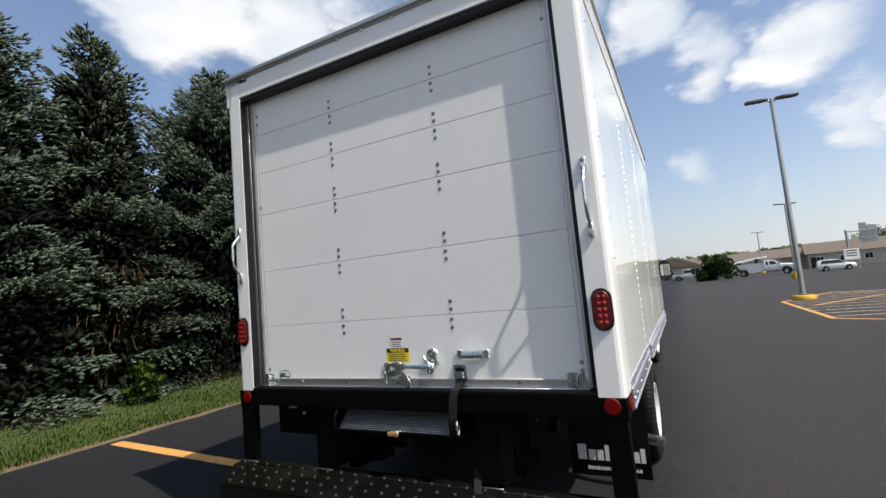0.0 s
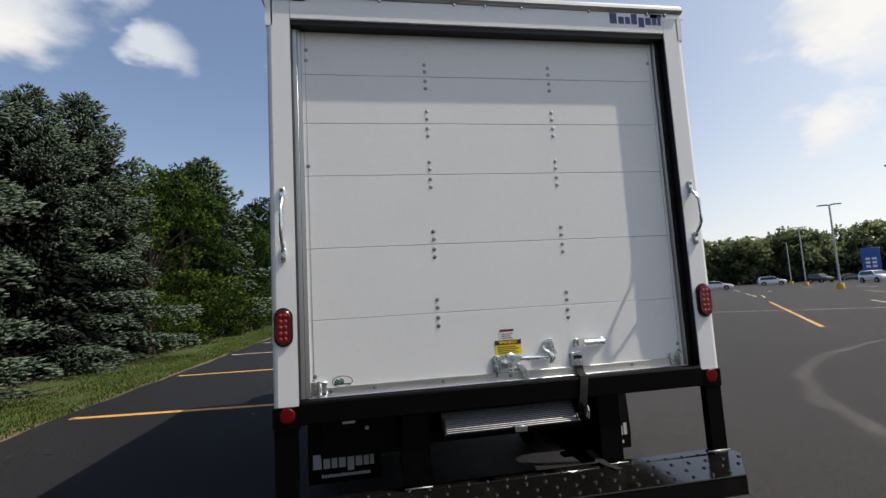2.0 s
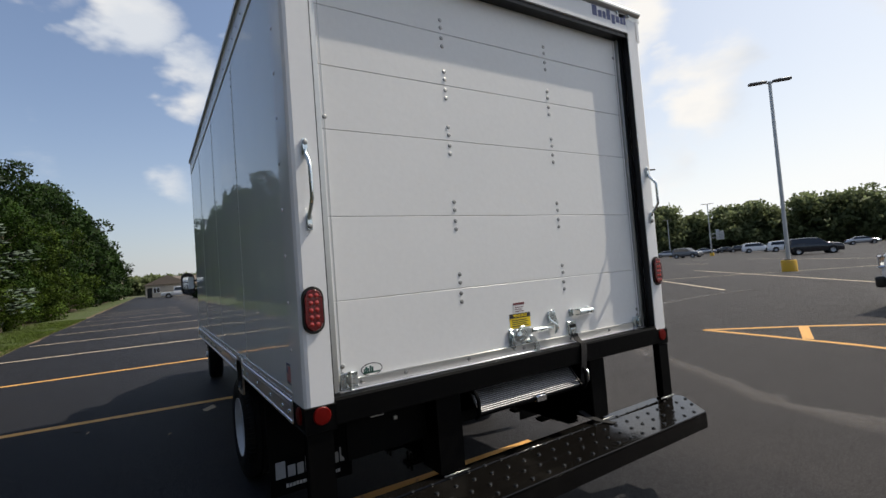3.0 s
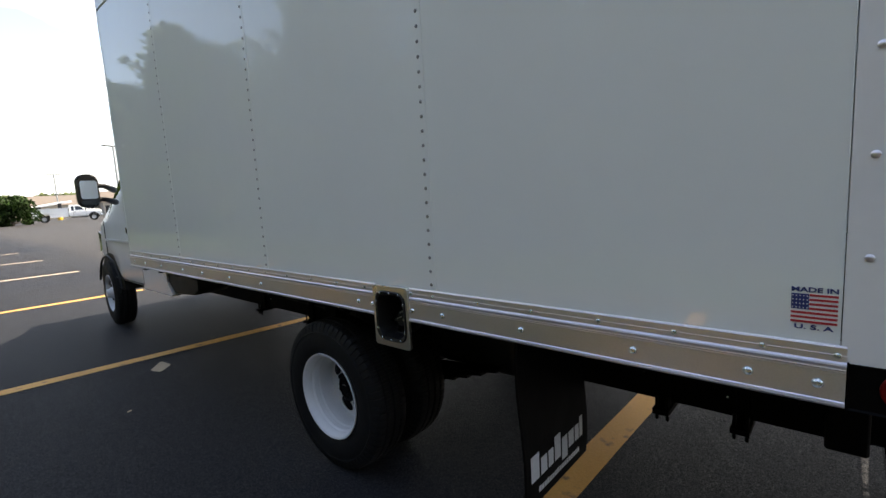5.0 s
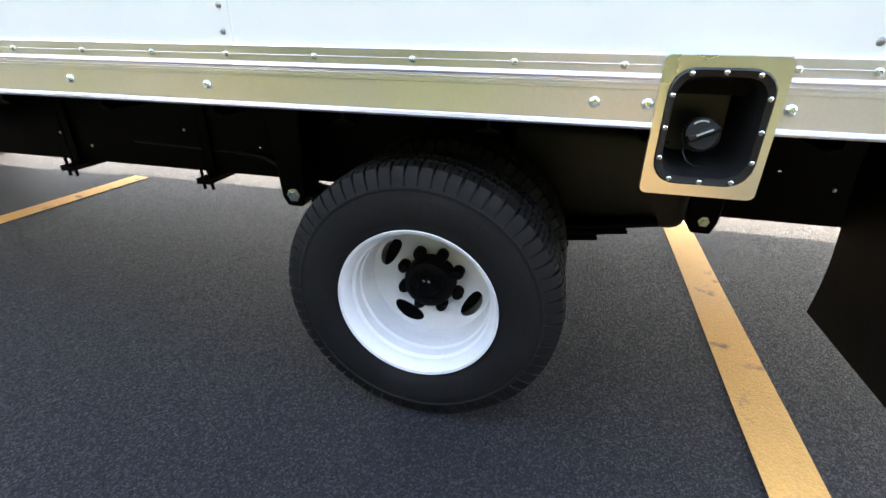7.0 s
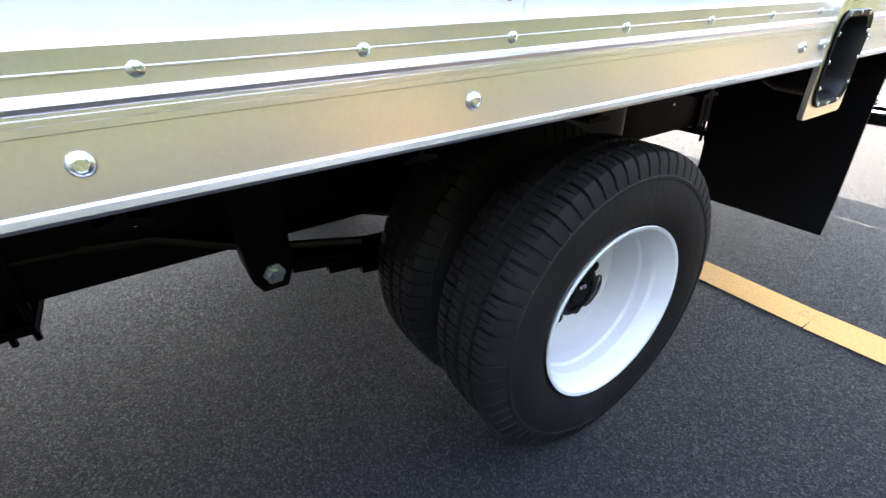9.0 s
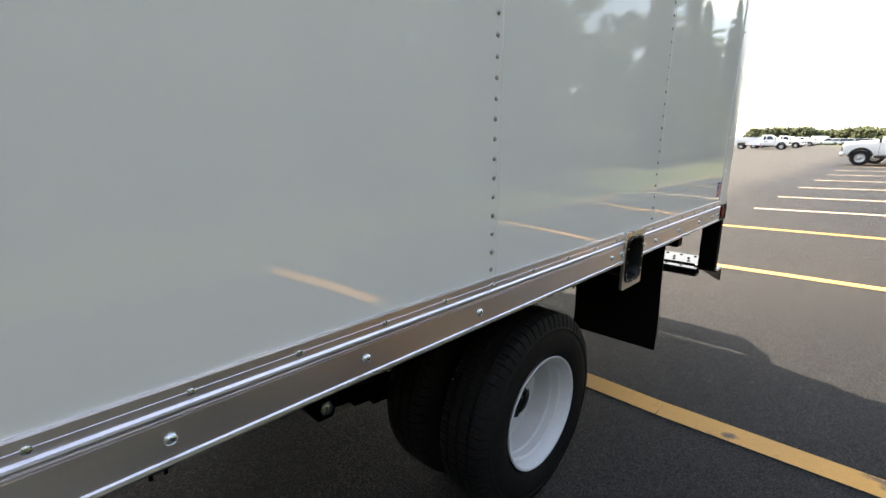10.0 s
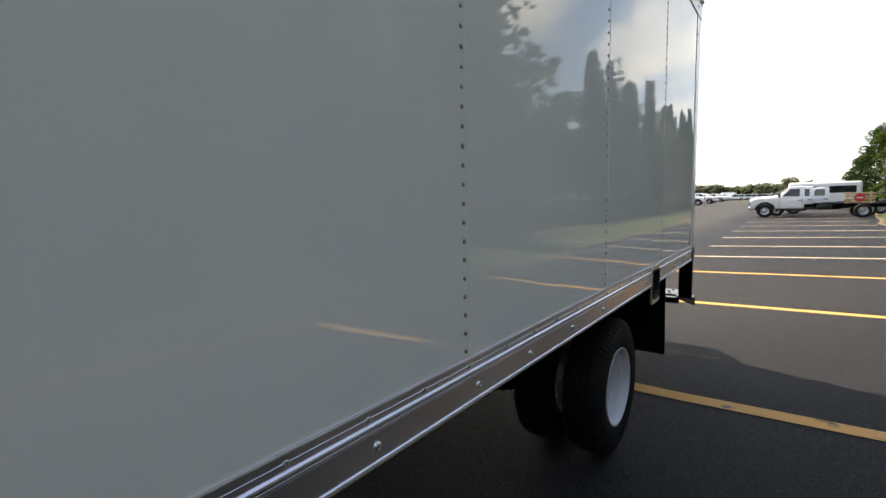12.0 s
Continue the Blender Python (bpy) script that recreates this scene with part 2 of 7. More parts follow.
def line_mat(name, color, wear):
    """Road paint, worn through in small spots."""
    m = mat(name, color, 0.75, vary=0.14, scale=2.0, fine=140.0, bump=0.004, bump_scale=120.0, stain=((0.07, 0.068, 0.066), 9.0, wear, wear + 0.12, 0.9))
    return m


WHITE_SIDE = mat("white_gelcoat", (0.83, 0.86, 0.835), 0.022, vary=0.012, scale=1.2, fine=9.0, bump=0.0034, bump_scale=2.2, bump_detail=0.5, spec=0.6, rvary=0.25)
WHITE_DOOR = mat("white_door_paint", (0.80, 0.80, 0.79), 0.32, vary=0.025, scale=2.0, fine=40.0, bump=0.0006, bump_scale=30.0, spec=0.45)
WHITE_PAINT = mat("white_enamel", (0.82, 0.82, 0.82), 0.2, vary=0.02, scale=3.0, fine=40.0, bump=0.0005, bump_scale=12.0, spec=0.5)
WHITE_RIM = mat("white_wheel_paint", (0.66, 0.67, 0.68), 0.35, vary=0.04, scale=8.0, fine=90.0, bump=0.0008, bump_scale=40.0, stain=((0.5, 0.48, 0.45), 14.0, 0.62, 0.8, 0.35))
ALU = mat("mill_aluminium", (0.83, 0.81, 0.87), 0.4, 1.0, vary=0.05, scale=1.5, fine=220.0, bump=0.00012, bump_scale=25.0, rvary=0.3)
ALU_DULL = mat("dull_aluminium", (0.52, 0.52, 0.50), 0.42, 1.0, vary=0.08, scale=2.5, fine=160.0)
RAMP_ALU = mat("worn_ramp_aluminium", (0.30, 0.30, 0.31), 0.5, 0.9, vary=0.15, scale=6.0, fine=120.0)
STEEL = mat("zinc_steel", (0.66, 0.72, 0.73), 0.27, 1.0, vary=0.1, scale=18.0, fine=200.0, rvary=0.3)
STAINLESS = mat("stainless_plate", (0.78, 0.755, 0.70), 0.3, 1.0, vary=0.05, scale=6.0, fine=260.0)
BOLT = mat("bolt_steel", (0.30, 0.30, 0.29), 0.42, 1.0, vary=0.15, scale=30.0, fine=200.0, per_object=0.15)
BLACK_PAINT = mat("black_chassis_paint", (0.0022, 0.0022, 0.0024), 0.5, spec=0.06, vary=0.3, scale=4.0, fine=70.0, bump=0.0012, bump_scale=40.0, stain=((0.005, 0.0045, 0.004), 5.0, 0.56, 0.8, 0.5))
BLACK_STEP = mat("black_step_paint", (0.0055, 0.005, 0.0046), 0.12, spec=0.32, vary=0.25, scale=5.0, fine=90.0, bump=0.0004, bump_scale=30.0, stain=((0.025, 0.023, 0.02), 7.0, 0.55, 0.75, 0.35))
BLACK_PLASTIC = mat("black_plastic", (0.008, 0.008, 0.0083), 0.42, spec=0.35, vary=0.15, scale=10.0, fine=200.0, bump=0.0006, bump_scale=180.0)
RUBBER = mat("tyre_rubber", (0.0095, 0.0095, 0.0102), 0.6, spec=0.2, vary=0.2, scale=9.0, fine=90.0, bump=0.0012, bump_scale=70.0, stain=((0.026, 0.025, 0.023), 6.0, 0.52, 0.75, 0.35))
FLAP = mat("mud_flap_rubber", (0.0035, 0.0033, 0.0032), 0.55, spec=0.1, vary=0.2, scale=5.0, fine=80.0, bump=0.002, bump_scale=8.0)
WORN_STUD = mat("polished_stud_paint", (0.03, 0.03, 0.03), 0.2, 0.35, spec=0.9, vary=0.3, scale=20.0, fine=200.0)
WEB = mat("strap_webbing", (0.006, 0.006, 0.0064), 0.85, vary=0.2, scale=20.0, fine=300.0, bump=0.0015, bump_scale=300.0)
RED_LENS = mat("red_lens", (0.11, 0.003, 0.004), 0.12, vary=0.15, scale=30.0, fine=200.0, coat=0.6, bump=0.001, bump_scale=160.0)
RED_LED = mat("red_led", (0.36, 0.02, 0.015), 0.1, vary=0.1, coat=0.8)
RED_REFLECTOR = mat("red_reflector", (0.13, 0.004, 0.003), 0.35, spec=0.12, vary=0.1, scale=60.0, fine=400.0, bump=0.0008, bump_scale=300.0)
YELLOW_LABEL = mat("yellow_label", (0.86, 0.62, 0.02), 0.4, vary=0.05)
WHITE_LABEL = mat("white_label", (0.8, 0.79, 0.77), 0.4, vary=0.04)
INK = mat("black_ink", (0.02, 0.02, 0.025), 0.5, vary=0.1)
INK_RED = mat("red_ink", (0.5, 0.03, 0.04), 0.5, vary=0.1)
MAROON = mat("maroon_ink", (0.14, 0.025, 0.03), 0.5, vary=0.1)
NAVY = mat("navy_ink", (0.02, 0.035, 0.16), 0.4, vary=0.08)
GREY_INK = mat("grey_white_ink", (0.55, 0.56, 0.58), 0.6, vary=0.1)
GREEN_INK = mat("dark_green_ink", (0.02, 0.09, 0.07), 0.5, vary=0.2)
GLASS_DARK = mat("tinted_glass", (0.015, 0.018, 0.02), 0.04, vary=0.05, spec=0.8)
MIRROR_GLASS = mat("mirror_glass", (0.9, 0.92, 0.92), 0.02, 1.0, vary=0.01)
CHROME = mat("chrome", (0.85, 0.85, 0.85), 0.08, 1.0, vary=0.03)
ASPHALT = asphalt_mat()
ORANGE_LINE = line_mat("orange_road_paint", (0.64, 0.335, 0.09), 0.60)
PALE_LINE = line_mat("pale_road_paint", (0.58, 0.47, 0.34), 0.57)
DUST = mat("dusty_asphalt", (0.17, 0.155, 0.145), 0.85, vary=0.25, scale=1.5, fine=200.0, bump=0.003, bump_scale=130.0)


def soft_edges(m, amount):
    """Thins a coat out towards its edges (v = 0 and 1) and in patches."""
    n, l = m.node_tree.nodes, m.node_tree.links
    uv = n.new("ShaderNodeUVMap")
    sp = n.new("ShaderNodeSeparateXYZ")
    l.new(uv.outputs[0], sp.inputs[0])
    tc = [x for x in n if x.type == "TEX_COORD"][0]
    nz = n.new("ShaderNodeTexNoise")
    nz.inputs["Scale"].default_value, nz.inputs["Detail"].default_value = 1.1, 7.0
    l.new(tc.outputs["Object"], nz.inputs["Vector"])
    last = None
    for op, one, two in (("SUBTRACT", sp.outputs[1], 0.5), ("ABSOLUTE", None, None), ("MULTIPLY_ADD", None, -2.0), ("MULTIPLY", None, nz.outputs["Fac"]), ("MULTIPLY", None, amount)):
        k = n.new("ShaderNodeMath")
        k.operation, k.use_clamp = op, op == "MULTIPLY" and two == amount
        l.new(one if one is not None else last, k.inputs[0])
        if isinstance(two, float):
            k.inputs[1].default_value = two
        elif two is not None:
            l.new(two, k.inputs[1])
        if op == "MULTIPLY_ADD":
            k.inputs[2].default_value = 1.0
        last = k.outputs[0]
    l.new(last, n["Principled BSDF"].inputs["Alpha"])


soft_edges(DUST, 0.55)
SOIL = mat("ground_soil", (0.10, 0.085, 0.05), 0.95, vary=0.3, scale=0.5, fine=20.0, bump=0.03, bump_scale=6.0, stain=((0.05, 0.085, 0.022), 0.35, 0.42, 0.6, 0.85))
DIRT = mat("dry_edge_dirt", (0.15, 0.108, 0.062), 0.95, vary=0.3, scale=3.0, fine=40.0, bump=0.02, bump_scale=20.0)
TURF = mat("turf", (0.052, 0.076, 0.015), 0.95, vary=0.35, scale=1.3, fine=40.0, bump=0.03, bump_scale=25.0, stain=((0.075, 0.065, 0.026), 0.9, 0.5, 0.72, 0.6))
BLADES = leaf_mat("grass_blades", (0.07, 0.104, 0.02), 0.4, 0.3)
SPRUCE_TIP = leaf_mat("spruce_tips", (0.128, 0.166, 0.125), 0.25, 0.1, 0.85)
# near-black green: shade inside and under the crown put into the colour
SPRUCE_SHADE = leaf_mat("shaded_needles", (0.009, 0.013, 0.009), 0.4, 0.05, 0.9)
NEEDLE_BED = mat("needle_bed", (0.075, 0.046, 0.028), 0.95, vary=0.35, scale=1.4, fine=60.0, bump=0.03, bump_scale=25.0, stain=((0.03, 0.045, 0.012), 1.1, 0.5, 0.7, 0.7))
SPRUCE = leaf_mat("spruce_needles", (0.07, 0.1, 0.068), 0.3, 0.12, 0.8)
SPRUCE_OLD = leaf_mat("old_spruce_needles", (0.07, 0.082, 0.054), 0.35, 0.12, 0.8)
DEAD_TWIG = leaf_mat("dead_needles", (0.12, 0.075, 0.045), 0.4, 0.1)
LEAF = leaf_mat("broad_leaves", (0.044, 0.074, 0.010), 0.5, 0.3)
LEAF_DARK = leaf_mat("dark_broad_leaves", (0.017, 0.037, 0.0075), 0.45, 0.25)
LEAF_MID = leaf_mat("mid_broad_leaves", (0.025, 0.053, 0.008), 0.5, 0.28)
# aerial haze painted into the leaf colour: paler and greyer than near trees
LEAF_FAR_HAZE = leaf_mat("far_haze_leaves", (0.16, 0.195, 0.095), 0.22, 0.5)
LEAF_DIM_HAZE = leaf_mat("dim_haze_leaves", (0.14, 0.165, 0.105), 0.18, 0.4)
BARK = mat("bark", (0.085, 0.065, 0.05), 0.9, vary=0.3, scale=6.0, fine=40.0, bump=0.02, bump_scale=25.0)
GALV = mat("galvanised_pole", (0.42, 0.43, 0.43), 0.45, 0.7, vary=0.1, scale=1.5, fine=30.0)
BRONZE = mat("fixture_paint", (0.09, 0.085, 0.08), 0.45, vary=0.1)
YELLOW_BASE = mat("yellow_base_paint", (0.62, 0.36, 0.02), 0.6, vary=0.15, scale=3.0, fine=40.0, stain=((0.25, 0.18, 0.1), 4.0, 0.55, 0.75, 0.5))
CAR_WHITE = mat("car_white", (0.80, 0.81, 0.82), 0.15, vary=0.02, coat=0.5)
CAR_SILVER = mat("car_silver", (0.42, 0.43, 0.45), 0.25, 0.6, vary=0.04, coat=0.5)
CAR_BLACK = mat("car_black", (0.02, 0.021, 0.024), 0.15, vary=0.1, coat=0.6)
CAR_GREY = mat("car_grey", (0.13, 0.135, 0.145), 0.22, 0.3, vary=0.05, coat=0.5)
CAR_RED = mat("car_red", (0.30, 0.04, 0.03), 0.25, vary=0.05, coat=0.5)
ROOF = mat("brown_shingle", (0.15, 0.122, 0.1), 0.9, vary=0.2, scale=2.0, fine=12.0, bump=0.02, bump_scale=8.0)
SIDING = mat("beige_siding", (0.45, 0.40, 0.33), 0.8, vary=0.08, scale=1.0, fine=8.0)
TIMBER = mat("pale_timber", (0.48, 0.36, 0.20), 0.75, vary=0.2, scale=4.0, fine=50.0)
SIGN_BLUE = mat("blue_sign", (0.02, 0.09, 0.35), 0.45, vary=0.05)
SIGN_RED = mat("red_sign", (0.5, 0.03, 0.03), 0.4, vary=0.05)
PAPER = mat("litter_paper", (0.42, 0.33, 0.22), 0.85, vary=0.12, scale=14.0, fine=90.0)


# ---- mesh helpers ----
def bm_new():
    return bmesh.new()


def bm_box(bm, x0, x1, y0, y1, z0, z1, bev=0.0, seg=1, m=None):
    r = bmesh.ops.create_cube(bm, size=1.0)
    vs = r["verts"]
    for v in vs:
        v.co = Vector(((x0 + x1) / 2 + v.co.x * (x1 - x0), (y0 + y1) / 2 + v.co.y * (y1 - y0), (z0 + z1) / 2 + v.co.z * (z1 - z0)))
        if m is not None:
            v.co = m @ v.co
    if bev > 0:
        es = list({e for v in vs for e in v.link_edges})
        bmesh.ops.bevel(bm, geom=es, offset=bev, segments=seg, affect="EDGES", profile=0.5)
    return bm


def ring_between(bm, rings, close=False, caps=True):
    n = len(rings[0])
    for a, b in zip(rings, rings[1:] + (rings[:1] if close else [])):
        for k in range(n):
            bm.faces.new((a[k], a[(k + 1) % n], b[(k + 1) % n], b[k]))
    if caps and not close:
        bm.faces.new(rings[0][::-1])
        bm.faces.new(rings[-1])


def bm_tube(bm, pts, r, n=10, flat=1.0, close=False):
    """A tube along points; r is one radius or one per point."""
    pts = [Vector(p) for p in pts]
    rs = r if isinstance(r, (list, tuple)) else [r] * len(pts)
    rings, side = [], None
    for k, p in enumerate(pts):
        if close:
            d = pts[(k + 1) % len(pts)] - pts[k - 1]
        else:
            d = pts[min(k + 1, len(pts) - 1)] - pts[max(k - 1, 0)]
        d.normalize()
        if side is None:
            side = d.orthogonal().normalized()
        side = (side - d * side.dot(d)).normalized()
        up = d.cross(side)
        rings.append([bm.verts.new(p + (side * math.cos(q) + up * math.sin(q) * flat) * rs[k]) for q in (2 * math.pi * j / n for j in range(n))])
    ring_between(bm, rings, close)
    return bm


def bm_lathe(bm, profile, n=32, centre=(0, 0, 0), axis=(1, 0, 0), close=False, caps=False):
    """profile: (radius, height along the axis)."""
    ax = Vector(axis).normalized()
    u = ax.orthogonal().normalized()
    if abs(ax.x) > 0.9:
        u = Vector((0, 1, 0))
    w = ax.cross(u)
    c = Vector(centre)
    rings = [[bm.verts.new(c + ax * h + (u * math.cos(q) + w * math.sin(q)) * max(r, 1e-4)) for q in (2 * math.pi * j / n for j in range(n))] for r, h in profile]
    ring_between(bm, rings, close, caps)
    return bm


def bm_prism(bm, poly, axis, a, b, bev=0.0):
    """poly: 2D points in the two axes other than axis, in order."""
    def place(p, h):
        if axis == "x":
            return (h, p[0], p[1])
        if axis == "y":
            return (p[0], h, p[1])
        return (p[0], p[1], h)
    lo = [bm.verts.new(place(p, a)) for p in poly]
    hi = [bm.verts.new(place(p, b)) for p in poly]
    ring_between(bm, [lo, hi])
    if bev > 0:
        es = list({e for v in lo + hi for e in v.link_edges})
        bmesh.ops.bevel(bm, geom=es, offset=bev, segments=1, affect="EDGES")
    return bm


def round_rect(x0, x1, z0, z1, r, n=5):
    pts = []
    for cx, cz, a0 in ((x1 - r, z1 - r, 0), (x0 + r, z1 - r, 90), (x0 + r, z0 + r, 180), (x1 - r, z0 + r, 270)):
        for k in range(n + 1):
            q = radians(a0 + 90 * k / n)
            pts.append((cx + r * math.cos(q), cz + r * math.sin(q)))
    return pts


def mesh_of(name, bm, material, smooth=40):
    bmesh.ops.recalc_face_normals(bm, faces=bm.faces)
    me = bpy.data.meshes.new(name)
    bm.to_mesh(me)
    bm.free()
    for m in material if isinstance(material, (list, tuple)) else [material]:
        me.materials.append(m)
    if smooth:
        me.shade_smooth()
        me.set_sharp_from_angle(angle=radians(smooth))
    return me


def part(name, bm, material, parent, label="", smooth=40, kind=""):
    ob = new(name, mesh_of(name, bm, material, smooth))
    ob.parent = parent
    return tagged(ob, label, kind=kind)


def piece(name, me, parent, m):
    ob = new(name, me)
    ob.parent = parent
    ob.matrix_basis = m
    return ob


def thing(name, label, category, group="", kind="", at=(0, 0, 0)):
    ob = new(name)
    ob.empty_display_size = 0.2
    ob.location = at
    return tagged(ob, label, category, group, kind)


def solo(name, bm, material, label, category, group="", kind="", smooth=40):
    ob = new(name, mesh_of(name, bm, material, smooth))
    return tagged(ob, label, category, group, kind)


def lettering(name, words, size, m, material, parent, width=None):
    cu = bpy.data.curves.new(name, "FONT")
    cu.body, cu.size, cu.align_x, cu.align_y, cu.extrude, cu.offset = words, size, "CENTER", "CENTER", 0.0004, size * 0.03
    tmp = new("tmp", cu)
    bpy.context.view_layer.update()
    me = bpy.data.meshes.new_from_object(tmp.evaluated_get(bpy.context.evaluated_depsgraph_get()))
    bpy.data.objects.remove(tmp)
    bpy.data.curves.remove(cu)
    if width:
        xs = [v.co.x for v in me.vertices]
        k = width / (max(xs) - min(xs))
        for v in me.vertices:
            v.co.x *= k
    me.materials.clear()
    me.materials.append(material)
    return piece(name, me, parent, m)


def word_bars(name, material, parent, x0, x1, z0, z1, y, shapes, depth=0.001):
    """A row of plain upright bars, one for each letter of a mark; shapes: low, high and width."""
    total = sum(s[2] for s in shapes)
    x = x0
    for lo, hi, w in shapes:
        step = (x1 - x0) * w / total
        bm = bm_new()
        bm_box(bm, x + step * 0.1, x + step * 0.9, y - depth, y, z0 + (z1 - z0) * lo, z0 + (z1 - z0) * hi)
        part(name, bm, material, parent)
        x += step


MARK = ((0.2, 1.0, 1.25), (0.2, 0.74, 1.0), (0.2, 0.74, 0.85), (0.2, 1.0, 1.05), (0.0, 0.74, 1.0), (0.2, 0.74, 1.0), (0.2, 0.74, 0.8), (0.2, 0.92, 0.6))


# ---- ground ----
def sheet(name, x0, x1, y0, y1, z, nx, ny, material, label, category, wave=0.0):
    bm = bm_new()
    grid = [[bm.verts.new((x0 + (x1 - x0) * i / nx, y0 + (y1 - y0) * j / ny, z + (wave * noise.noise((x0 + (x1 - x0) * i / nx * 0.9, y0 + (y1 - y0) * j / ny * 0.5, 0.3)) if 0 < i < nx else 0))) for j in range(ny + 1)] for i in range(nx + 1)]
    for i in range(nx):
        for j in range(ny):
            bm.faces.new((grid[i][j], grid[i + 1][j], grid[i + 1][j + 1], grid[i][j + 1]))
    return solo(name, bm, material, label, category, kind="structure", smooth=0)


sheet("ground", -1500, 1500, -1500, 1500, -0.012, 4, 4, SOIL, "grassy soil that reaches the horizon", "ground")
LOT_EDGE = -5.3
bm = bm_new()
edge = []
rnd = random.Random(4)
for k in range(601):
    y = -150 + 300 * k / 600
    edge.append((LOT_EDGE - 0.09 * max(0.0, -25 - y) + 0.06 * math.sin(y * 0.7) + rnd.uniform(-0.05, 0.05), y))
vs = [bm.verts.new((x, y, 0)) for x, y in edge] + [bm.verts.new((140, 150, 0)), bm.verts.new((140, -150, 0))]
bm.faces.new(vs[::-1])
solo("parking_lot", bm, ASPHALT, "dark grey asphalt parking lot with painted stalls", "asphalt", kind="structure", smooth=0)
bm = bm_new()
lo = [bm.verts.new((x + 0.02, y, -0.006)) for x, y in edge]
hi = [bm.verts.new((x - 0.2 + rnd.uniform(-0.1, 0.1), y, 0.012)) for x, y in edge]
for k in range(600):
    bm.faces.new((lo[k], lo[k + 1], hi[k + 1], hi[k]))
solo("ground_dirt_edge", bm, DIRT, "dry brown dirt along the asphalt edge", "dirt", kind="structure", smooth=0)
sheet("ground_grass_verge", -10.0, -5.45, -26, 160, 0.005, 14, 180, TURF, "mown green grass verge in front of the trees", "grass", wave=0.05)
sheet("ground_needle_bed", -18.0, -8.35, -26, 160, 0.02, 14, 180, NEEDLE_BED, "brown needle litter under the trees", "ground", wave=0.11)
sheet("ground_grass_verge", -40.0, -5.3, -150, -26, -0.004, 20, 60, TURF, "mown green grass beyond the end of the verge", "grass")


def strip(name, a, b, width, material, label, z=0.004, group="parking stall lines"):
    a, b = Vector((*a, 0)), Vector((*b, 0))
    d = (b - a).normalized()
    s = Vector((-d.y, d.x, 0)) * width / 2
    n = max(2, int((b - a).length / 0.35))
    bm = bm_new()
    left, right = [], []
    for k in range(n + 1):
        p = a + (b - a) * k / n
        w = 1 + rnd.uniform(-0.04, 0.04)
        left.append(bm.verts.new((*(p + s * w).xy, z)))
        right.append(bm.verts.new((*(p - s * w).xy, z)))
    for k in range(n):
        bm.faces.new((right[k], right[k + 1], left[k + 1], left[k]))
    ob = solo(name, bm, material, label, "road marking", group, "structure", smooth=0)
    return ob


for y0, y1, end in ((5.42, 4.79, 0.56), (9.4, 9.0, 0.0), (13.7, 13.3, 0.0), (18.0, 17.6, 0.0), (22.4, 22.0, 0.0), (27.0, 26.6, 0.0), (31.8, 31.4, 0.0), (36.8, 36.4, 0.0), (42.2, 42.0, 0.0), (-2.77, -2.24, -0.04), (-6.3, -5.2, -0.04), (-9.6, -7.9, -0.04), (-12.6, -10.7, -0.04), (-16.2, -14.0, -0.04), (-19.8, -17.6, -0.04), (-23.6, -21.4, -0.04), (-27.5, -25.4, -0.04), (-31.8, -29.8, -0.04), (-36.4, -34.5, -0.04), (-41.5, -39.6, -0.04), (-47.0, -45.0, -0.04)):
    # stall lines outside this range get the paler paint
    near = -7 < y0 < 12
    strip("parking_line", (-5.1, y0), (end, y1), 0.135, ORANGE_LINE if near else PALE_LINE, "orange painted parking stall line" if near else "pale parking stall line")
# hatched island round the lamp pole
for a, b in (((4.8, 20.0), (4.74, 12.78)), ((4.74, 12.78), (5.56, 12.03)), ((5.56, 12.03), (15.7, 26.4)), ((4.8, 20.0), (7.4, 24.6)), ((7.4, 24.6), (9.97, 23.2)), ((5.28, 17.4), (9.97, 23.2))):
    strip("hatch_line", a, b, 0.14, ORANGE_LINE, "orange border line of a hatched island", group="hatched island lines")
for k in range(11):
    y = 13.3 + k * 1.05
    x0 = 4.85 if y < 20 else 4.85 + (y - 20) * 0.56
    strip("hatch_line", (x0, y), (5.4 + (y - 12.03) * 0.70, y + 0.1), 0.1, PALE_LINE, "faded hatch line of the island", z=0.0032, group="hatched island lines")


def bent_line(points, material, label, width=0.12):
    for a, b in zip(points, points[1:]):
        strip("lot_line", a, b, width, material, label, group="lot lines")


for a, b in (((0.9, 1.07), (-1.3, 1.125)), ((-1.3, 1.125), (-2.6, 1.08)), ((-2.6, 1.08), (-5.1, 1.24))):
    strip("parking_line", a, b, 0.15, ORANGE_LINE, "orange painted parking stall line, slightly bent")

# lines in the middle of the lot
bent_line([(23.6, 22.6), (12.0, 9.03)], ORANGE_LINE, "orange painted line across the lot")
bent_line([(19.9, 25.2), (9.62, 12.5)], ORANGE_LINE, "orange painted line across the lot")
bent_line([(25.7, 18.4), (14.9, 6.55)], PALE_LINE, "pale stall line in the middle of the lot")
bent_line([(29.8, 16.0), (20.4, 6.2), (15.0, 0.6)], PALE_LINE, "pale stall line in the middle of the lot")
bent_line([(7.5, 23.6), (15.5, 17.4), (20.0, 13.6), (29.0, 5.0)], PALE_LINE, "long faded line across the lot")
bent_line([(6.77, 2.85), (7.8, 1.75), (8.9, 0.3), (10.0, -1.2)], ORANGE_LINE, "orange line of a tapered island")
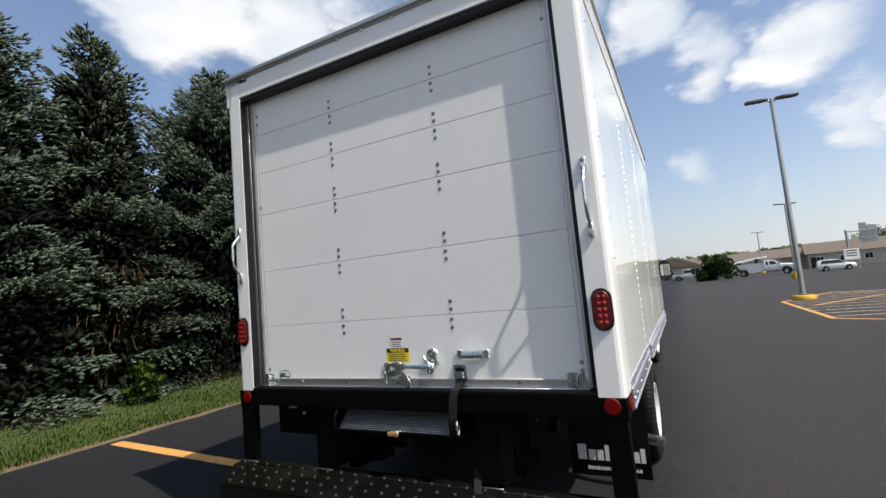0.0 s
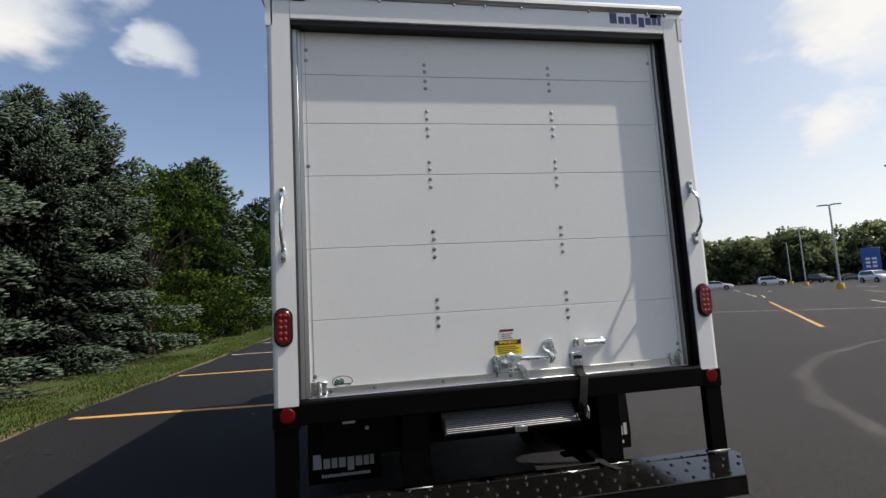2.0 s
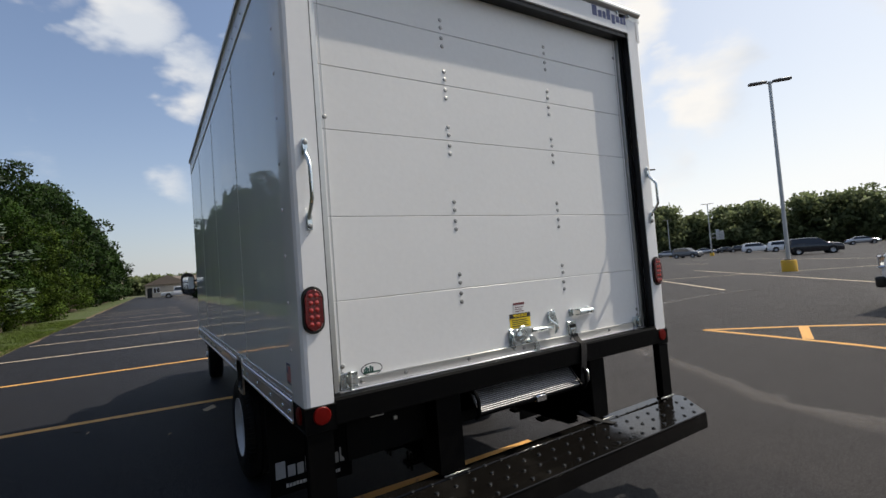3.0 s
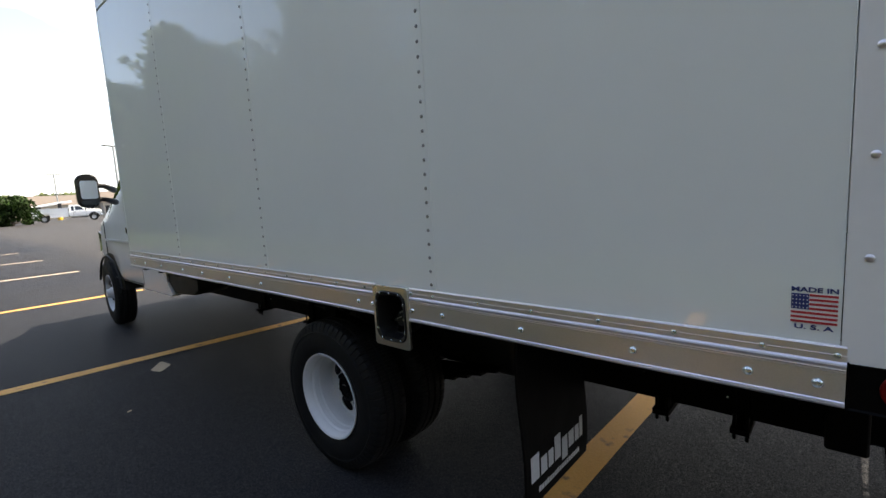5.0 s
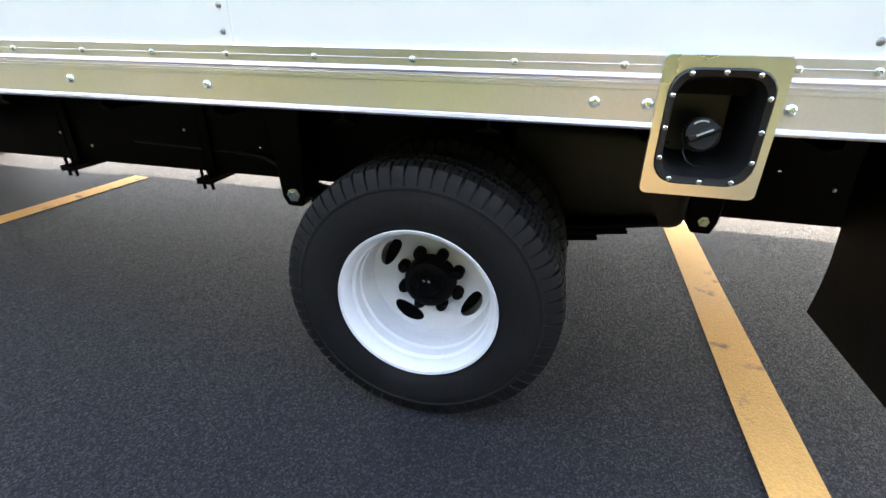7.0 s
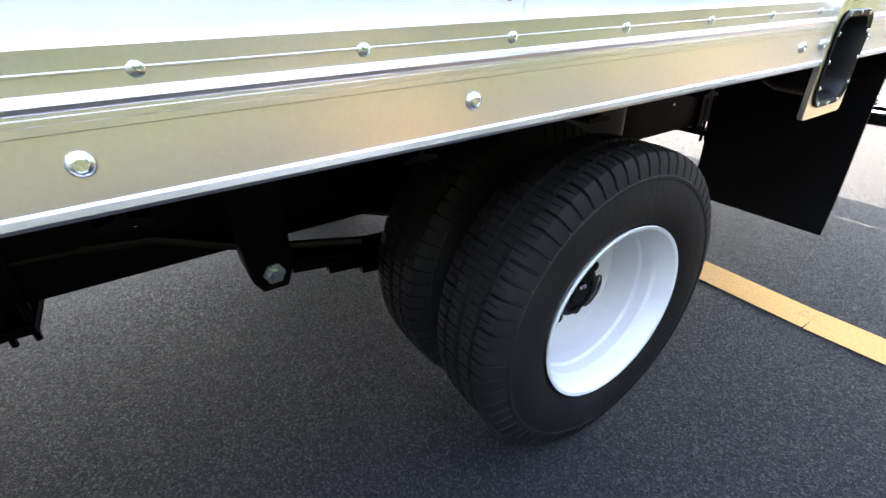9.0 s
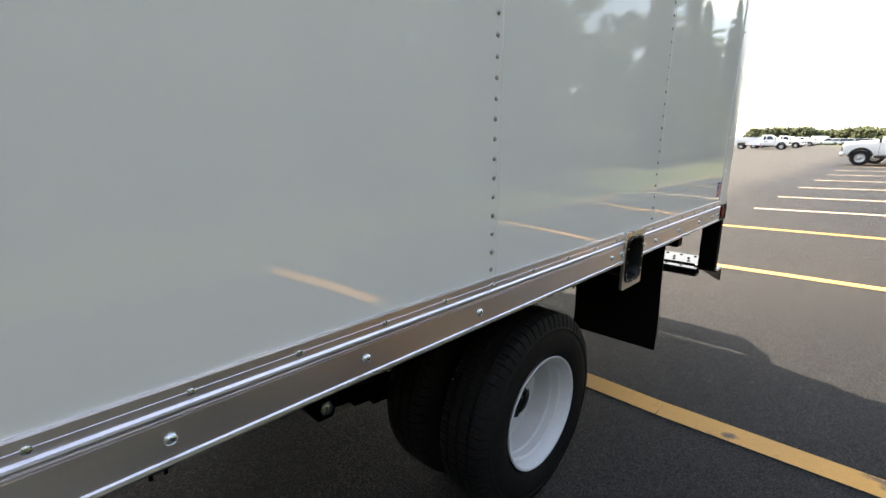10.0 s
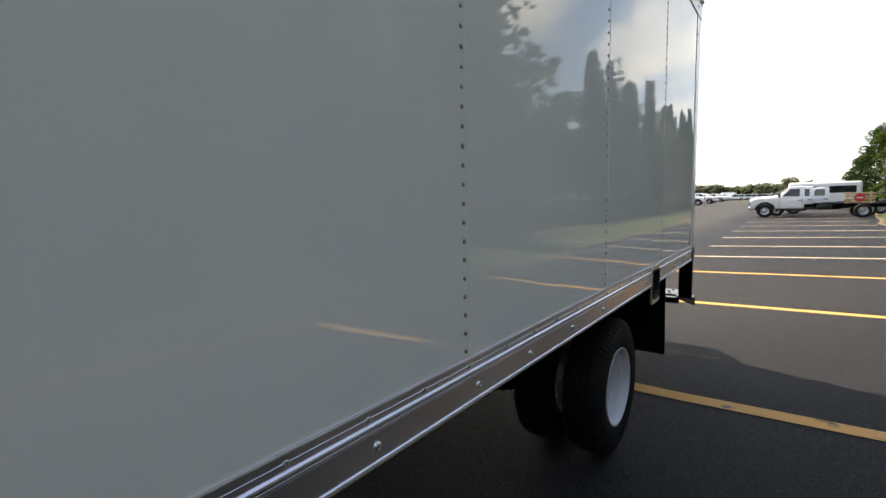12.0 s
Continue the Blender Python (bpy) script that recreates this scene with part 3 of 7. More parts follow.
bent_line([(6.77, 2.85), (6.62, 1.7), (6.45, 0.6), (6.15, -0.6), (6.0, -5.0)], ORANGE_LINE, "orange line of a tapered island")
for x0, y0, x1, y1 in ((7.82, 1.7, 6.62, 1.2), (8.75, 0.5, 6.1, -0.06), (9.6, -0.7, 6.1, -1.5)):
    strip("lot_line", (x0, y0), (x1, y1), 0.14, ORANGE_LINE, "orange bar of a tapered island", z=0.0055, group="lot lines")
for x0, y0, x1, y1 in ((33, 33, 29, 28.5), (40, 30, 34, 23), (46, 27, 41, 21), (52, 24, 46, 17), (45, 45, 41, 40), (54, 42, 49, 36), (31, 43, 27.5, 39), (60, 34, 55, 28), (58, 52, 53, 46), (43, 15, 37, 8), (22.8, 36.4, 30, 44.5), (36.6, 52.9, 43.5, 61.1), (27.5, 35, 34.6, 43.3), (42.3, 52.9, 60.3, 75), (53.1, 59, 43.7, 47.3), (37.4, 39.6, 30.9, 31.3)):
    strip("lot_line", (x0, y0), (x1, y1), 0.12, PALE_LINE, "pale stall line in the middle of the lot", group="lot lines")


bm = bm_new()
bm.faces.new([bm.verts.new((-1.176 + x, 4.585 + y, 0.005)) for x, y in ((-0.08, -0.01), (-0.075, -0.06), (-0.05, -0.125), (-0.03, -0.122), (0.066, -0.03), (0.073, -0.005), (0.058, 0.135), (0.04, 0.14), (0.01, 0.11))])
solo("ground_mark", bm, PAPER, "pale paint mark on the asphalt", "stain", kind="structure", smooth=0)
# dusty tyre arc swept across the lot
ARC = [Vector(p) for p in ((22.0, 3.0), (15.0, 5.7), (13.2, 6.15), (10.7, 6.15), (8.9, 5.65), (7.6, 5.1), (6.25, 4.25), (5.3, 3.42), (4.55, 2.56), (4.12, 1.8), (3.65, 1.02), (3.28, 0.46), (3.12, 0.1), (3.05, -0.7), (3.0, -2.0))]
for width, shift, seed in ((0.17, 0.0, 1), (0.10, 0.08, 5)):
    bm = bm_new()
    uvs = bm.loops.layers.uv.new("coat")
    prev = None
    for i in range(1, len(ARC) - 2):
        for k in range(12):
            u = k / 12
            p0, p1, p2, p3 = ARC[i - 1], ARC[i], ARC[i + 1], ARC[i + 2]
            c = 0.5 * (2 * p1 + (p2 - p0) * u + (2 * p0 - 5 * p1 + 4 * p2 - p3) * u * u + (3 * p1 - p0 - 3 * p2 + p3) * u**3)
            d = 0.5 * ((p2 - p0) + 2 * (2 * p0 - 5 * p1 + 4 * p2 - p3) * u + 3 * (3 * p1 - p0 - 3 * p2 + p3) * u * u)
            d.normalize()
            s_ = Vector((-d.y, d.x))
            w = width * (0.6 + 0.8 * abs(noise.noise((i + u, seed, 1.5)))) + 0.02
            c = c + s_ * (shift + 0.1 * noise.noise((i * 1.3 + u, seed, 7.0)))
            now = [bm.verts.new((*(c - s_ * w), 0.003 + 0.0004 * seed)), bm.verts.new((*(c + s_ * w), 0.003 + 0.0004 * seed))]
            if prev:
                f = bm.faces.new((prev[0], prev[1], now[1], now[0]))
                for lp in f.loops:
                    lp[uvs].uv = (0.0, 1.0 if lp.vert in (prev[1], now[1]) else 0.0)
            prev = now
    solo("tyre_arc", bm, DUST, "pale dusty tyre arc on the asphalt", "stain", kind="structure", smooth=0)

# ---- box truck ----
truck = thing("box_truck", "white box truck with a roll-up rear door, parked across the stalls", "truck")
S = 1.22
Y_FRONT, Z_LOW, Z_RAIL, Z_TOP = 4.80, 1.005, 2.95, 3.09
SEAMS = (1.33, 2.52, 3.71)
rivet_bm = bm_new()
bm_lathe(rivet_bm, ((0.0066, 0), (0.0063, 0.0018), (0.0043, 0.0036), (0.0, 0.0041)), 10)
RIVET = mesh_of("rivet", rivet_bm, BOLT)
bolt_bm = bm_new()
bm_lathe(bolt_bm, ((0.0108, 0), (0.0108, 0.002), (0.009, 0.005), (0.0055, 0.007), (0.005, 0.0055), (0.0, 0.0055)), 14)
CARRIAGE_BOLT = mesh_of("bolt", bolt_bm, STEEL)
small_bm = bm_new()
bm_lathe(small_bm, ((0.007, 0), (0.0067, 0.002), (0.0045, 0.0038), (0.0, 0.0043)), 10)
FLANGE_RIVET = mesh_of("flange_rivet", small_bm, STEEL)


screw_bm = bm_new()
bm_lathe(screw_bm, ((0.0048, 0), (0.0046, 0.0016), (0.003, 0.003), (0.0, 0.0034)), 10)
SCREW = mesh_of("screw", screw_bm, STEEL)
post_bm = bm_new()
bm_lathe(post_bm, ((0.008, 0), (0.0076, 0.0024), (0.0048, 0.0044), (0.0, 0.0048)), 10)
POST_BOLT = mesh_of("post_bolt", post_bm, ALU)


def facing(side, x, y, z):
    """A pose whose x axis points out of the truck's side."""
    return pose(x, y, z, 0, 0, 180 if side < 0 else 0)


bounds = (0.19,) + SEAMS + (Y_FRONT,)
for side in (-1, 1):
    far_bm = bm_new()
    for k in range(4):
        bm = bm_new()
        y0, y1 = bounds[k] + (0.0 if k == 0 else -0.022), bounds[k + 1] - (0.0225 if k < 3 else 0.0)
        bm_box(bm, side * (S - 0.03), side * S, y0 if k else bounds[0], y1, Z_LOW - 0.02, Z_RAIL + 0.02, 0.0015)
        panel = part("side_panel", bm, WHITE_SIDE, truck, "glossy white side panel")
        if k:
            y = bounds[k]
            for j in range(39):
                z = 1.032 + 0.0501 * j
                if side < 0:
                    piece("rivet", RIVET, panel, facing(side, side * S, y, z))
                else:
                    bm_lathe(far_bm, ((0.0085, 0), (0.006, 0.004), (0.0, 0.0046)), 6, (side * S, y, z), (side, 0, 0))
    if side > 0:
        part("seam_rivets", far_bm, BOLT, truck, "rows of small steel rivets", kind="stuff")
    # lower rail, an extrusion with a flange, two grooves and a lip
    prof = [(0.0, 1.010), (0.004, 1.010), (0.006, 1.006), (0.006, 0.9905), (0.0072, 0.990), (0.0072, 0.9885), (0.006, 0.988), (0.006, 0.976), (0.008, 0.9755), (0.012, 0.973), (0.0135, 0.969), (0.0125, 0.965), (0.010, 0.9635), (0.010, 0.961), (0.0125, 0.9605), (0.0125, 0.958), (0.010, 0.9575), (0.010, 0.9555), (0.012, 0.955), (0.012, 0.949), (0.010, 0.948), (0.010, 0.892), (0.014, 0.890), (0.016, 0.884), (0.014, 0.880), (-0.03, 0.880), (-0.03, 1.010)]
    for a, b in ((0.178, 1.443), (1.643, Y_FRONT)):
        bm = bm_new()
        bm_prism(bm, [(side * (S + x), z) for x, z in prof], "y", a, b)
        rail = part("lower_rail", bm, ALU, truck, "bright aluminium lower side rail", smooth=12)
        for y in (0.223, 0.348, 0.606, 0.951, 1.277, 1.427, 1.656, 1.748, 2.577, 2.958, 3.338, 3.664, 4.066, 4.42, 4.68):
            if a < y < b:
                piece("bolt", CARRIAGE_BOLT, rail, facing(side, side * (S + 0.010), y, 0.924))
        for y in (0.193, 0.323, 0.507, 0.702, 0.914, 1.118, 1.32, 1.434, 1.706, 1.901, 2.099, 2.311, 2.518, 2.709, 2.902, 3.109, 3.3, 3.499, 3.704, 3.9, 4.085, 4.283, 4.48, 4.67):
            if a < y < b:
                piece("rivet", FLANGE_RIVET, rail, facing(side, side * (S + 0.006), y, 0.988))
    # upper rail and roof edge
    bm = bm_new()
    bm_prism(bm, [(side * (S - 0.03), Z_RAIL), (side * (S + 0.004), Z_RAIL), (side * (S + 0.007), Z_RAIL + 0.006), (side * (S + 0.007), Z_TOP - 0.02), (side * (S + 0.012), Z_TOP - 0.012), (side * (S + 0.012), Z_TOP), (side * (S - 0.03), Z_TOP)], "y", 0.0, Y_FRONT)
    up = part("upper_rail", bm, WHITE_PAINT, truck, "white upper rail", smooth=15)
    for j in range(30):
        piece("rivet", RIVET, up, facing(side, side * (S + 0.007), 0.2 + j * 0.155, Z_RAIL + 0.06))
    bm = bm_new()
    bm_prism(bm, [(side * (S - 0.2), Z_TOP + 0.045), (side * (S + 0.02), Z_TOP + 0.03), (side * (S + 0.022), Z_TOP + 0.001), (side * (S - 0.2), Z_TOP + 0.001)], "y", 0.0, Y_FRONT + 0.01)
    part("roof_edge", bm, ALU_DULL, truck, "grey metal roof edge")
    # rear corner post, wrapped round to the side
    bm = bm_new()
    bm_prism(bm, [(side * 1.102, 0.0), (side * (S - 0.022), 0.0), (side * (S - 0.008), 0.005), (side * (S + 0.002), 0.016), (side * (S + 0.004), 0.03), (side * (S + 0.004), 0.188), (side * (S - 0.04), 0.188), (side * (S - 0.04), 0.05), (side * 1.102, 0.05)], "z", 0.975, Z_TOP)
    post = part("corner_post", bm, WHITE_PAINT, truck, "white painted steel corner post", smooth=9)
    for z in (1.195, 1.396, 1.597, 1.798, 2.0, 2.2, 2.4, 2.6, 2.8):
        piece("bolt", POST_BOLT, post, facing(side, side * (S + 0.004), 0.153, z))

# roof, front wall, floor underside
bm = bm_new()
bm_box(bm, -S + 0.05, S - 0.05, 0.05, Y_FRONT - 0.03, Z_TOP - 0.02, Z_TOP + 0.04, 0.004)
part("roof", bm, WHITE_PAINT, truck, "white roof skin")
bm = bm_new()
bm_box(bm, -S, S, Y_FRONT, Y_FRONT + 0.04, 0.95, Z_TOP + 0.02, 0.012, 2)
part("front_wall", bm, WHITE_SIDE, truck, smooth=18)
bm = bm_new()
bm_box(bm, -S + 0.032, S - 0.032, 0.09, Y_FRONT, 0.94, 0.99)
part("floor_deck", bm, BLACK_PAINT, truck)

# header with drip rail
bm = bm_new()
bm_box(bm, -1.102, 1.102, 0.0, 0.06, 2.992, 3.118, 0.003)
part("header", bm, WHITE_PAINT, truck, "white header beam over the door")
bm = bm_new()
bm_prism(bm, [(-0.014, 3.125), (-0.022, 3.135), (-0.022, 3.15), (0.0, 3.175), (0.12, 3.185), (0.12, 3.12), (0.0, 3.12)], "x", -S - 0.01, S + 0.01)
drip = part("drip_rail", bm, ALU_DULL, truck, "grey aluminium drip rail over the door", smooth=15)
for x in (-1.05, -0.62, -0.2, -0.02, 0.2, 0.62, 1.0, 1.12):
    piece("bolt", CARRIAGE_BOLT, drip, pose(x, -0.004, 3.112, 0, 0, -90))
bm = bm_new()
bm_box(bm, -1.101, 1.101, 0.012, 0.085, 2.965, 2.9915)
part("header_seal", bm, BLACK_PLASTIC, truck, "black rubber seal under the header")
word_bars("header_mark_bar", NAVY, truck, 0.746, 1.092, 3.028, 3.112, 0.0, MARK)
for side in (-1, 1):
    bm = bm_new()
    bm_box(bm, side * 1.074, side * 1.1015, 0.051, 0.13, 1.0, 2.99)
    part("door_track", bm, BLACK_PLASTIC, truck, "black door track in the jamb")
    bm = bm_new()
    bm_box(bm, side * 1.0965, side * 1.0995, 0.004, 0.0455, 1.0, 2.962)
    part("jamb_liner", bm, BLACK_PLASTIC, truck, "black liner on the inside of the post")
    bm = bm_new()
    bm_box(bm, side * 1.058, side * 1.073, 0.062, 0.086, 1.0, 2.97, 0.002)
    part("track_seal", bm, ALU_DULL, truck, "thin grey seal beside the door")

bm = bm_new()
bm_box(bm, -1.096, -1.0745, 0.046, 0.0505, 1.0, 2.962, 0.001)
part("track_edge", bm, ALU_DULL, truck, "grey edge strip of the door track")

# roll-up door
bm = bm_new()
bm_box(bm, -1.075, 1.075, 0.1, 0.12, 0.998, 2.99)
door = part("roll_up_door", bm, WHITE_DOOR, truck, "closed white roll-up door of six panels")
JOINTS = (1.0, 1.384, 1.758, 2.15, 2.443, 2.72, 2.985)
for z0, z1 in zip(JOINTS, JOINTS[1:]):
    bm = bm_new()
    bm_box(bm, -1.057, 1.057, 0.08, 0.0995, z0 + 0.0009, z1 - 0.0009, 0.002, 1)
    part("door_panel", bm, WHITE_DOOR, door, smooth=18)
rear_bolt = bm_new()
bm_lathe(rear_bolt, ((0.0112, 0), (0.0105, 0.0018), (0.007, 0.0034), (0.0, 0.0038)), 12)
DOOR_BOLT = mesh_of("door_bolt", rear_bolt, BOLT)
for x in (-0.378, 0.366):
    for z in JOINTS[1:-1]:
        for dz in (-0.069, -0.026, 0.03, 0.072):
            piece("bolt", DOOR_BOLT, door, pose(x, 0.08, z + dz, 0, 0, -90))
for x, z in ((-1.03, 1.1), (-1.03, 1.065), (-1.03, 2.86), (-1.03, 2.8), (1.03, 1.12), (1.03, 1.08), (1.03, 2.84), (-1.035, 2.205)):
    piece("bolt", DOOR_BOLT, door, pose(x, 0.08, z, 0, 0, -90))
bm = bm_new()
bm_box(bm, -1.05, 1.05, 0.066, 0.0795, 1.0, 1.043, 0.002)
part("bottom_rail", bm, ALU_DULL, door, "grey aluminium bottom rail of the door")
for x in (-0.95, -0.73, -0.37, 0.0, 0.37, 0.72):
    piece("bolt", DOOR_BOLT, door, pose(x, 0.066, 1.024, 0, 0, -90))
for x in (-1.01, 1.0):
    bm = bm_new()
    bm_box(bm, x - 0.04, x + 0.04, 0.058, 0.066, 1.005, 1.075, 0.002)
    bm_box(bm, x - 0.012, x + 0.012, 0.046, 0.058, 1.012, 1.066, 0.004)
    bm_tube(bm, [(x, 0.05, 1.0), (x, 0.05, 1.08)], 0.008, 8)
    part("roller_bracket", bm, STEEL, door, "zinc roller bracket")
for x in (-1.036, 1.036):
    bm = bm_new()
    bm_box(bm, x - 0.0018, x + 0.0018, 0.0785, 0.0805, 1.044, 2.975)
    part("edge_seam", bm, ALU_DULL, door, "thin grey seam along the door edge")
bm = bm_new()
bm_box(bm, -0.074, 0.076, 0.0785, 0.0798, 1.134, 1.212, 0.0004)
part("warning_label", bm, YELLOW_LABEL, door, "yellow warning label with a black band")
bm = bm_new()
bm_box(bm, -0.074, 0.076, 0.0776, 0.0784, 1.188, 1.2125)
part("label_band", bm, INK, door)
lettering("label_word", "WARNING!", 0.022, pose(0.001, 0.0772, 1.2, 90, 0, 0), YELLOW_LABEL, door, 0.1)
bm = bm_new()
for k in range(4):
    bm_box(bm, -0.06, 0.06 - 0.015 * (k % 2), 0.0777, 0.0784, 1.143 + k * 0.0105, 1.147 + k * 0.0105)
part("label_text_bars", bm, INK, door)
bm = bm_new()
bm_box(bm, -0.042, 0.038, 0.0785, 0.0798, 1.214, 1.272, 0.0004)
part("notice_label", bm, WHITE_LABEL, door, "small white notice label with a red band")
bm = bm_new()
bm_box(bm, -0.042, 0.038, 0.0776, 0.0784, 1.259, 1.272)
for k in range(3):
    bm_box(bm, -0.034, 0.03 - 0.01 * (k % 2), 0.0777, 0.0784, 1.222 + k * 0.011, 1.2255 + k * 0.011)
part("notice_text_bars", bm, MAROON, door)
# oval maker's badge
bm = bm_new()
bm_prism(bm, [(-0.895 + 0.052 * math.cos(q), 1.067 + 0.028 * math.sin(q)) for q in (2 * math.pi * k / 28 for k in range(28))], "y", 0.0785, 0.0798)
part("oval_badge", bm, INK, door, "white oval badge with a dark rim")
bm = bm_new()
bm_prism(bm, [(-0.895 + 0.048 * math.cos(q), 1.067 + 0.0245 * math.sin(q)) for q in (2 * math.pi * k / 28 for k in range(28))], "y", 0.0776, 0.0784)
part("badge_field", bm, WHITE_LABEL, door)
bm = bm_new()
for x, h in ((-0.935, 0.02), (-0.926, 0.028), (-0.917, 0.022), (-0.906, 0.03), (-0.896, 0.024)):
    bm_box(bm, x, x + 0.008, 0.077, 0.0775, 1.053, 1.053 + h)
bm_box(bm, -0.938, -0.856, 0.077, 0.0775, 1.05, 1.057)
part("badge_shapes", bm, GREEN_INK, door)
# latch
bm = bm_new()
bm_prism(bm, round_rect(-0.095, -0.052, 1.014, 1.134, 0.012, 4), "y", 0.07, 0.0795, 0.002)
part("latch_plate", bm, STEEL, door, "zinc-plated latch plate")
bm = bm_new()
bm_prism(bm, [(-0.072, 1.125), (-0.05, 1.132), (0.015, 1.13), (0.05, 1.125), (0.078, 1.122), (0.078, 1.102), (0.045, 1.099), (0.03, 1.09), (0.02, 1.078), (0.002, 1.066), (-0.03, 1.058), (-0.056, 1.062), (-0.072, 1.08)], "y", 0.05, 0.056, 0.002)
bracket = part("latch_bracket", bm, STEEL, door, "flat zinc lever bracket")
bm = bm_new()
bm_box(bm, -0.072, -0.066, 0.0565, 0.0695, 1.07, 1.122, 0.001)
part("bracket_flange", bm, STEEL, bracket)
bm = bm_new()
bm_lathe(bm, ((0.04, 0.0), (0.04, 0.01), (0.036, 0.014), (0.0, 0.014)), 28, (0.0, 0.07, 1.105), (0, -1, 0))
part("latch_boss", bm, STEEL, door, "round zinc boss behind the lever")
bm = bm_new()
bm_lathe(bm, ((0.023, 0.0), (0.023, 0.002), (0.019, 0.003), (0.017, 0.001), (0.013, 0.001), (0.0125, 0.006), (0.008, 0.0085), (0.0, 0.009)), 24, (-0.036, 0.0495, 1.091), (0, -1, 0))
part("latch_hub", bm, STEEL, bracket, "riveted zinc pivot", smooth=20)
bm = bm_new()
bm_tube(bm, [(0.06, 0.052, 1.112), (0.1, 0.051, 1.111), (0.16, 0.05, 1.11), (0.215, 0.049, 1.109)], [0.0105, 0.0115, 0.0115, 0.011], 12)
part("latch_arm", bm, STEEL, bracket, "round zinc lever arm")
bm = bm_new()
bm_prism(bm, [(0.026, 1.088), (0.05, 1.09), (0.068, 1.07), (0.088, 1.046), (0.098, 1.024), (0.096, 1.0), (0.084, 0.98), (0.05, 0.966), (0.02, 0.97), (0.042, 0.985), (0.06, 1.0), (0.068, 1.016), (0.062, 1.034), (0.046, 1.055), (0.032, 1.07)], "y", 0.04, 0.049, 0.003)
part("latch_hook", bm, STEEL, door, "curved zinc latch hook")
bm = bm_new()
bm_prism(bm, [(0.05, 1.068), (0.075, 1.055), (0.08, 1.02), (0.06, 1.0), (0.03, 0.99), (-0.02, 1.0), (-0.03, 1.03), (0.0, 1.055)], "y", 0.0705, 0.0795, 0.003)
part("hook_plate", bm, STEEL, door, "dull zinc plate behind the hook")
bm = bm_new()
bm_tube(bm, [(-0.092, 0.058, 1.118), (-0.085, 0.05, 1.112), (-0.08, 0.05, 1.095), (-0.078, 0.052, 1.07)], 0.004, 8)
bm_lathe(bm, ((0.0, 0.0), (0.009, 0.004), (0.012, 0.018), (0.008, 0.03), (0.006, 0.05), (0.007, 0.07), (0.0, 0.074)), 12, (-0.08, 0.055, 1.09), (0.08, 0, -1))
part("latch_pin", bm, STEEL, door, "hanging zinc lock pin")
# catch: an upper plate with a pivot hole and an S-shaped claw that hangs over the arm
bm = bm_new()
bm_prism(bm, [(0.196, 1.178), (0.208, 1.196), (0.224, 1.206), (0.248, 1.206), (0.256, 1.19), (0.252, 1.166), (0.264, 1.14), (0.279, 1.122), (0.268, 1.12), (0.25, 1.126), (0.236, 1.142), (0.222, 1.152), (0.206, 1.158)], "y", 0.06, 0.068, 0.002)
catch = part("latch_catch", bm, STEEL, door, "zinc latch catch")
bm = bm_new()
bm_box(bm, 0.206, 0.262, 0.0685, 0.0795, 1.13, 1.196, 0.003)
part("catch_base", bm, STEEL, catch)
bm = bm_new()
bm_lathe(bm, ((0.014, 0.0), (0.014, 0.003), (0.009, 0.004), (0.008, 0.0), (0.0, 0.0)), 18, (0.237, 0.0595, 1.184), (0, -1, 0))
part("catch_pivot", bm, STEEL, catch, "round catch pivot")
bm = bm_new()
bm_tube(bm, [(0.19, 0.05, 1.172), (0.196, 0.045, 1.152), (0.212, 0.04, 1.14), (0.226, 0.036, 1.13), (0.23, 0.034, 1.112), (0.224, 0.034, 1.092), (0.216, 0.036, 1.078)], [0.008, 0.011, 0.011, 0.011, 0.012, 0.011, 0.007], 10, 0.6)
bm_tube(bm, [(0.226, 0.046, 1.132), (0.24, 0.042, 1.122), (0.246, 0.04, 1.1), (0.236, 0.04, 1.08), (0.22, 0.042, 1.074)], [0.008, 0.009, 0.009, 0.009, 0.006], 10, 0.6)
part("catch_claw", bm, STEEL, catch, "curved zinc claw")
# lift handle
for x in (0.402, 0.553):
    bm = bm_new()
    bm_box(bm, x - 0.02, x + 0.012, 0.07, 0.0795, 1.148, 1.192, 0.003)
    part("handle_foot", bm, STEEL, door, "zinc handle foot")
bm = bm_new()
bm_prism(bm, [(0.07, 1.19), (0.04, 1.188), (0.026, 1.182), (0.022, 1.17), (0.026, 1.158), (0.04, 1.152), (0.07, 1.15), (0.07, 1.156), (0.042, 1.158), (0.032, 1.163), (0.029, 1.17), (0.032, 1.178), (0.042, 1.182), (0.07, 1.184)], "x", 0.428, 0.545)
part("lift_handle", bm, STEEL, door, "bright curved pull handle", smooth=60)
# strap plate
bm = bm_new()
bm_prism(bm, round_rect(0.353, 0.431, 1.03, 1.12, 0.012, 4), "y", 0.066, 0.0795, 0.003)
part("strap_plate", bm, STEEL, door, "zinc strap plate")
bm = bm_new()
bm_box(bm, 0.37, 0.419, 0.0625, 0.0655, 1.083, 1.102, 0.001)
part("strap_slot", bm, BLACK_PLASTIC, door)
bm = bm_new()
bm_box(bm, 0.376, 0.414, 0.06, 0.0655, 1.046, 1.078, 0.002)
part("strap_clamp", bm, STEEL, door)


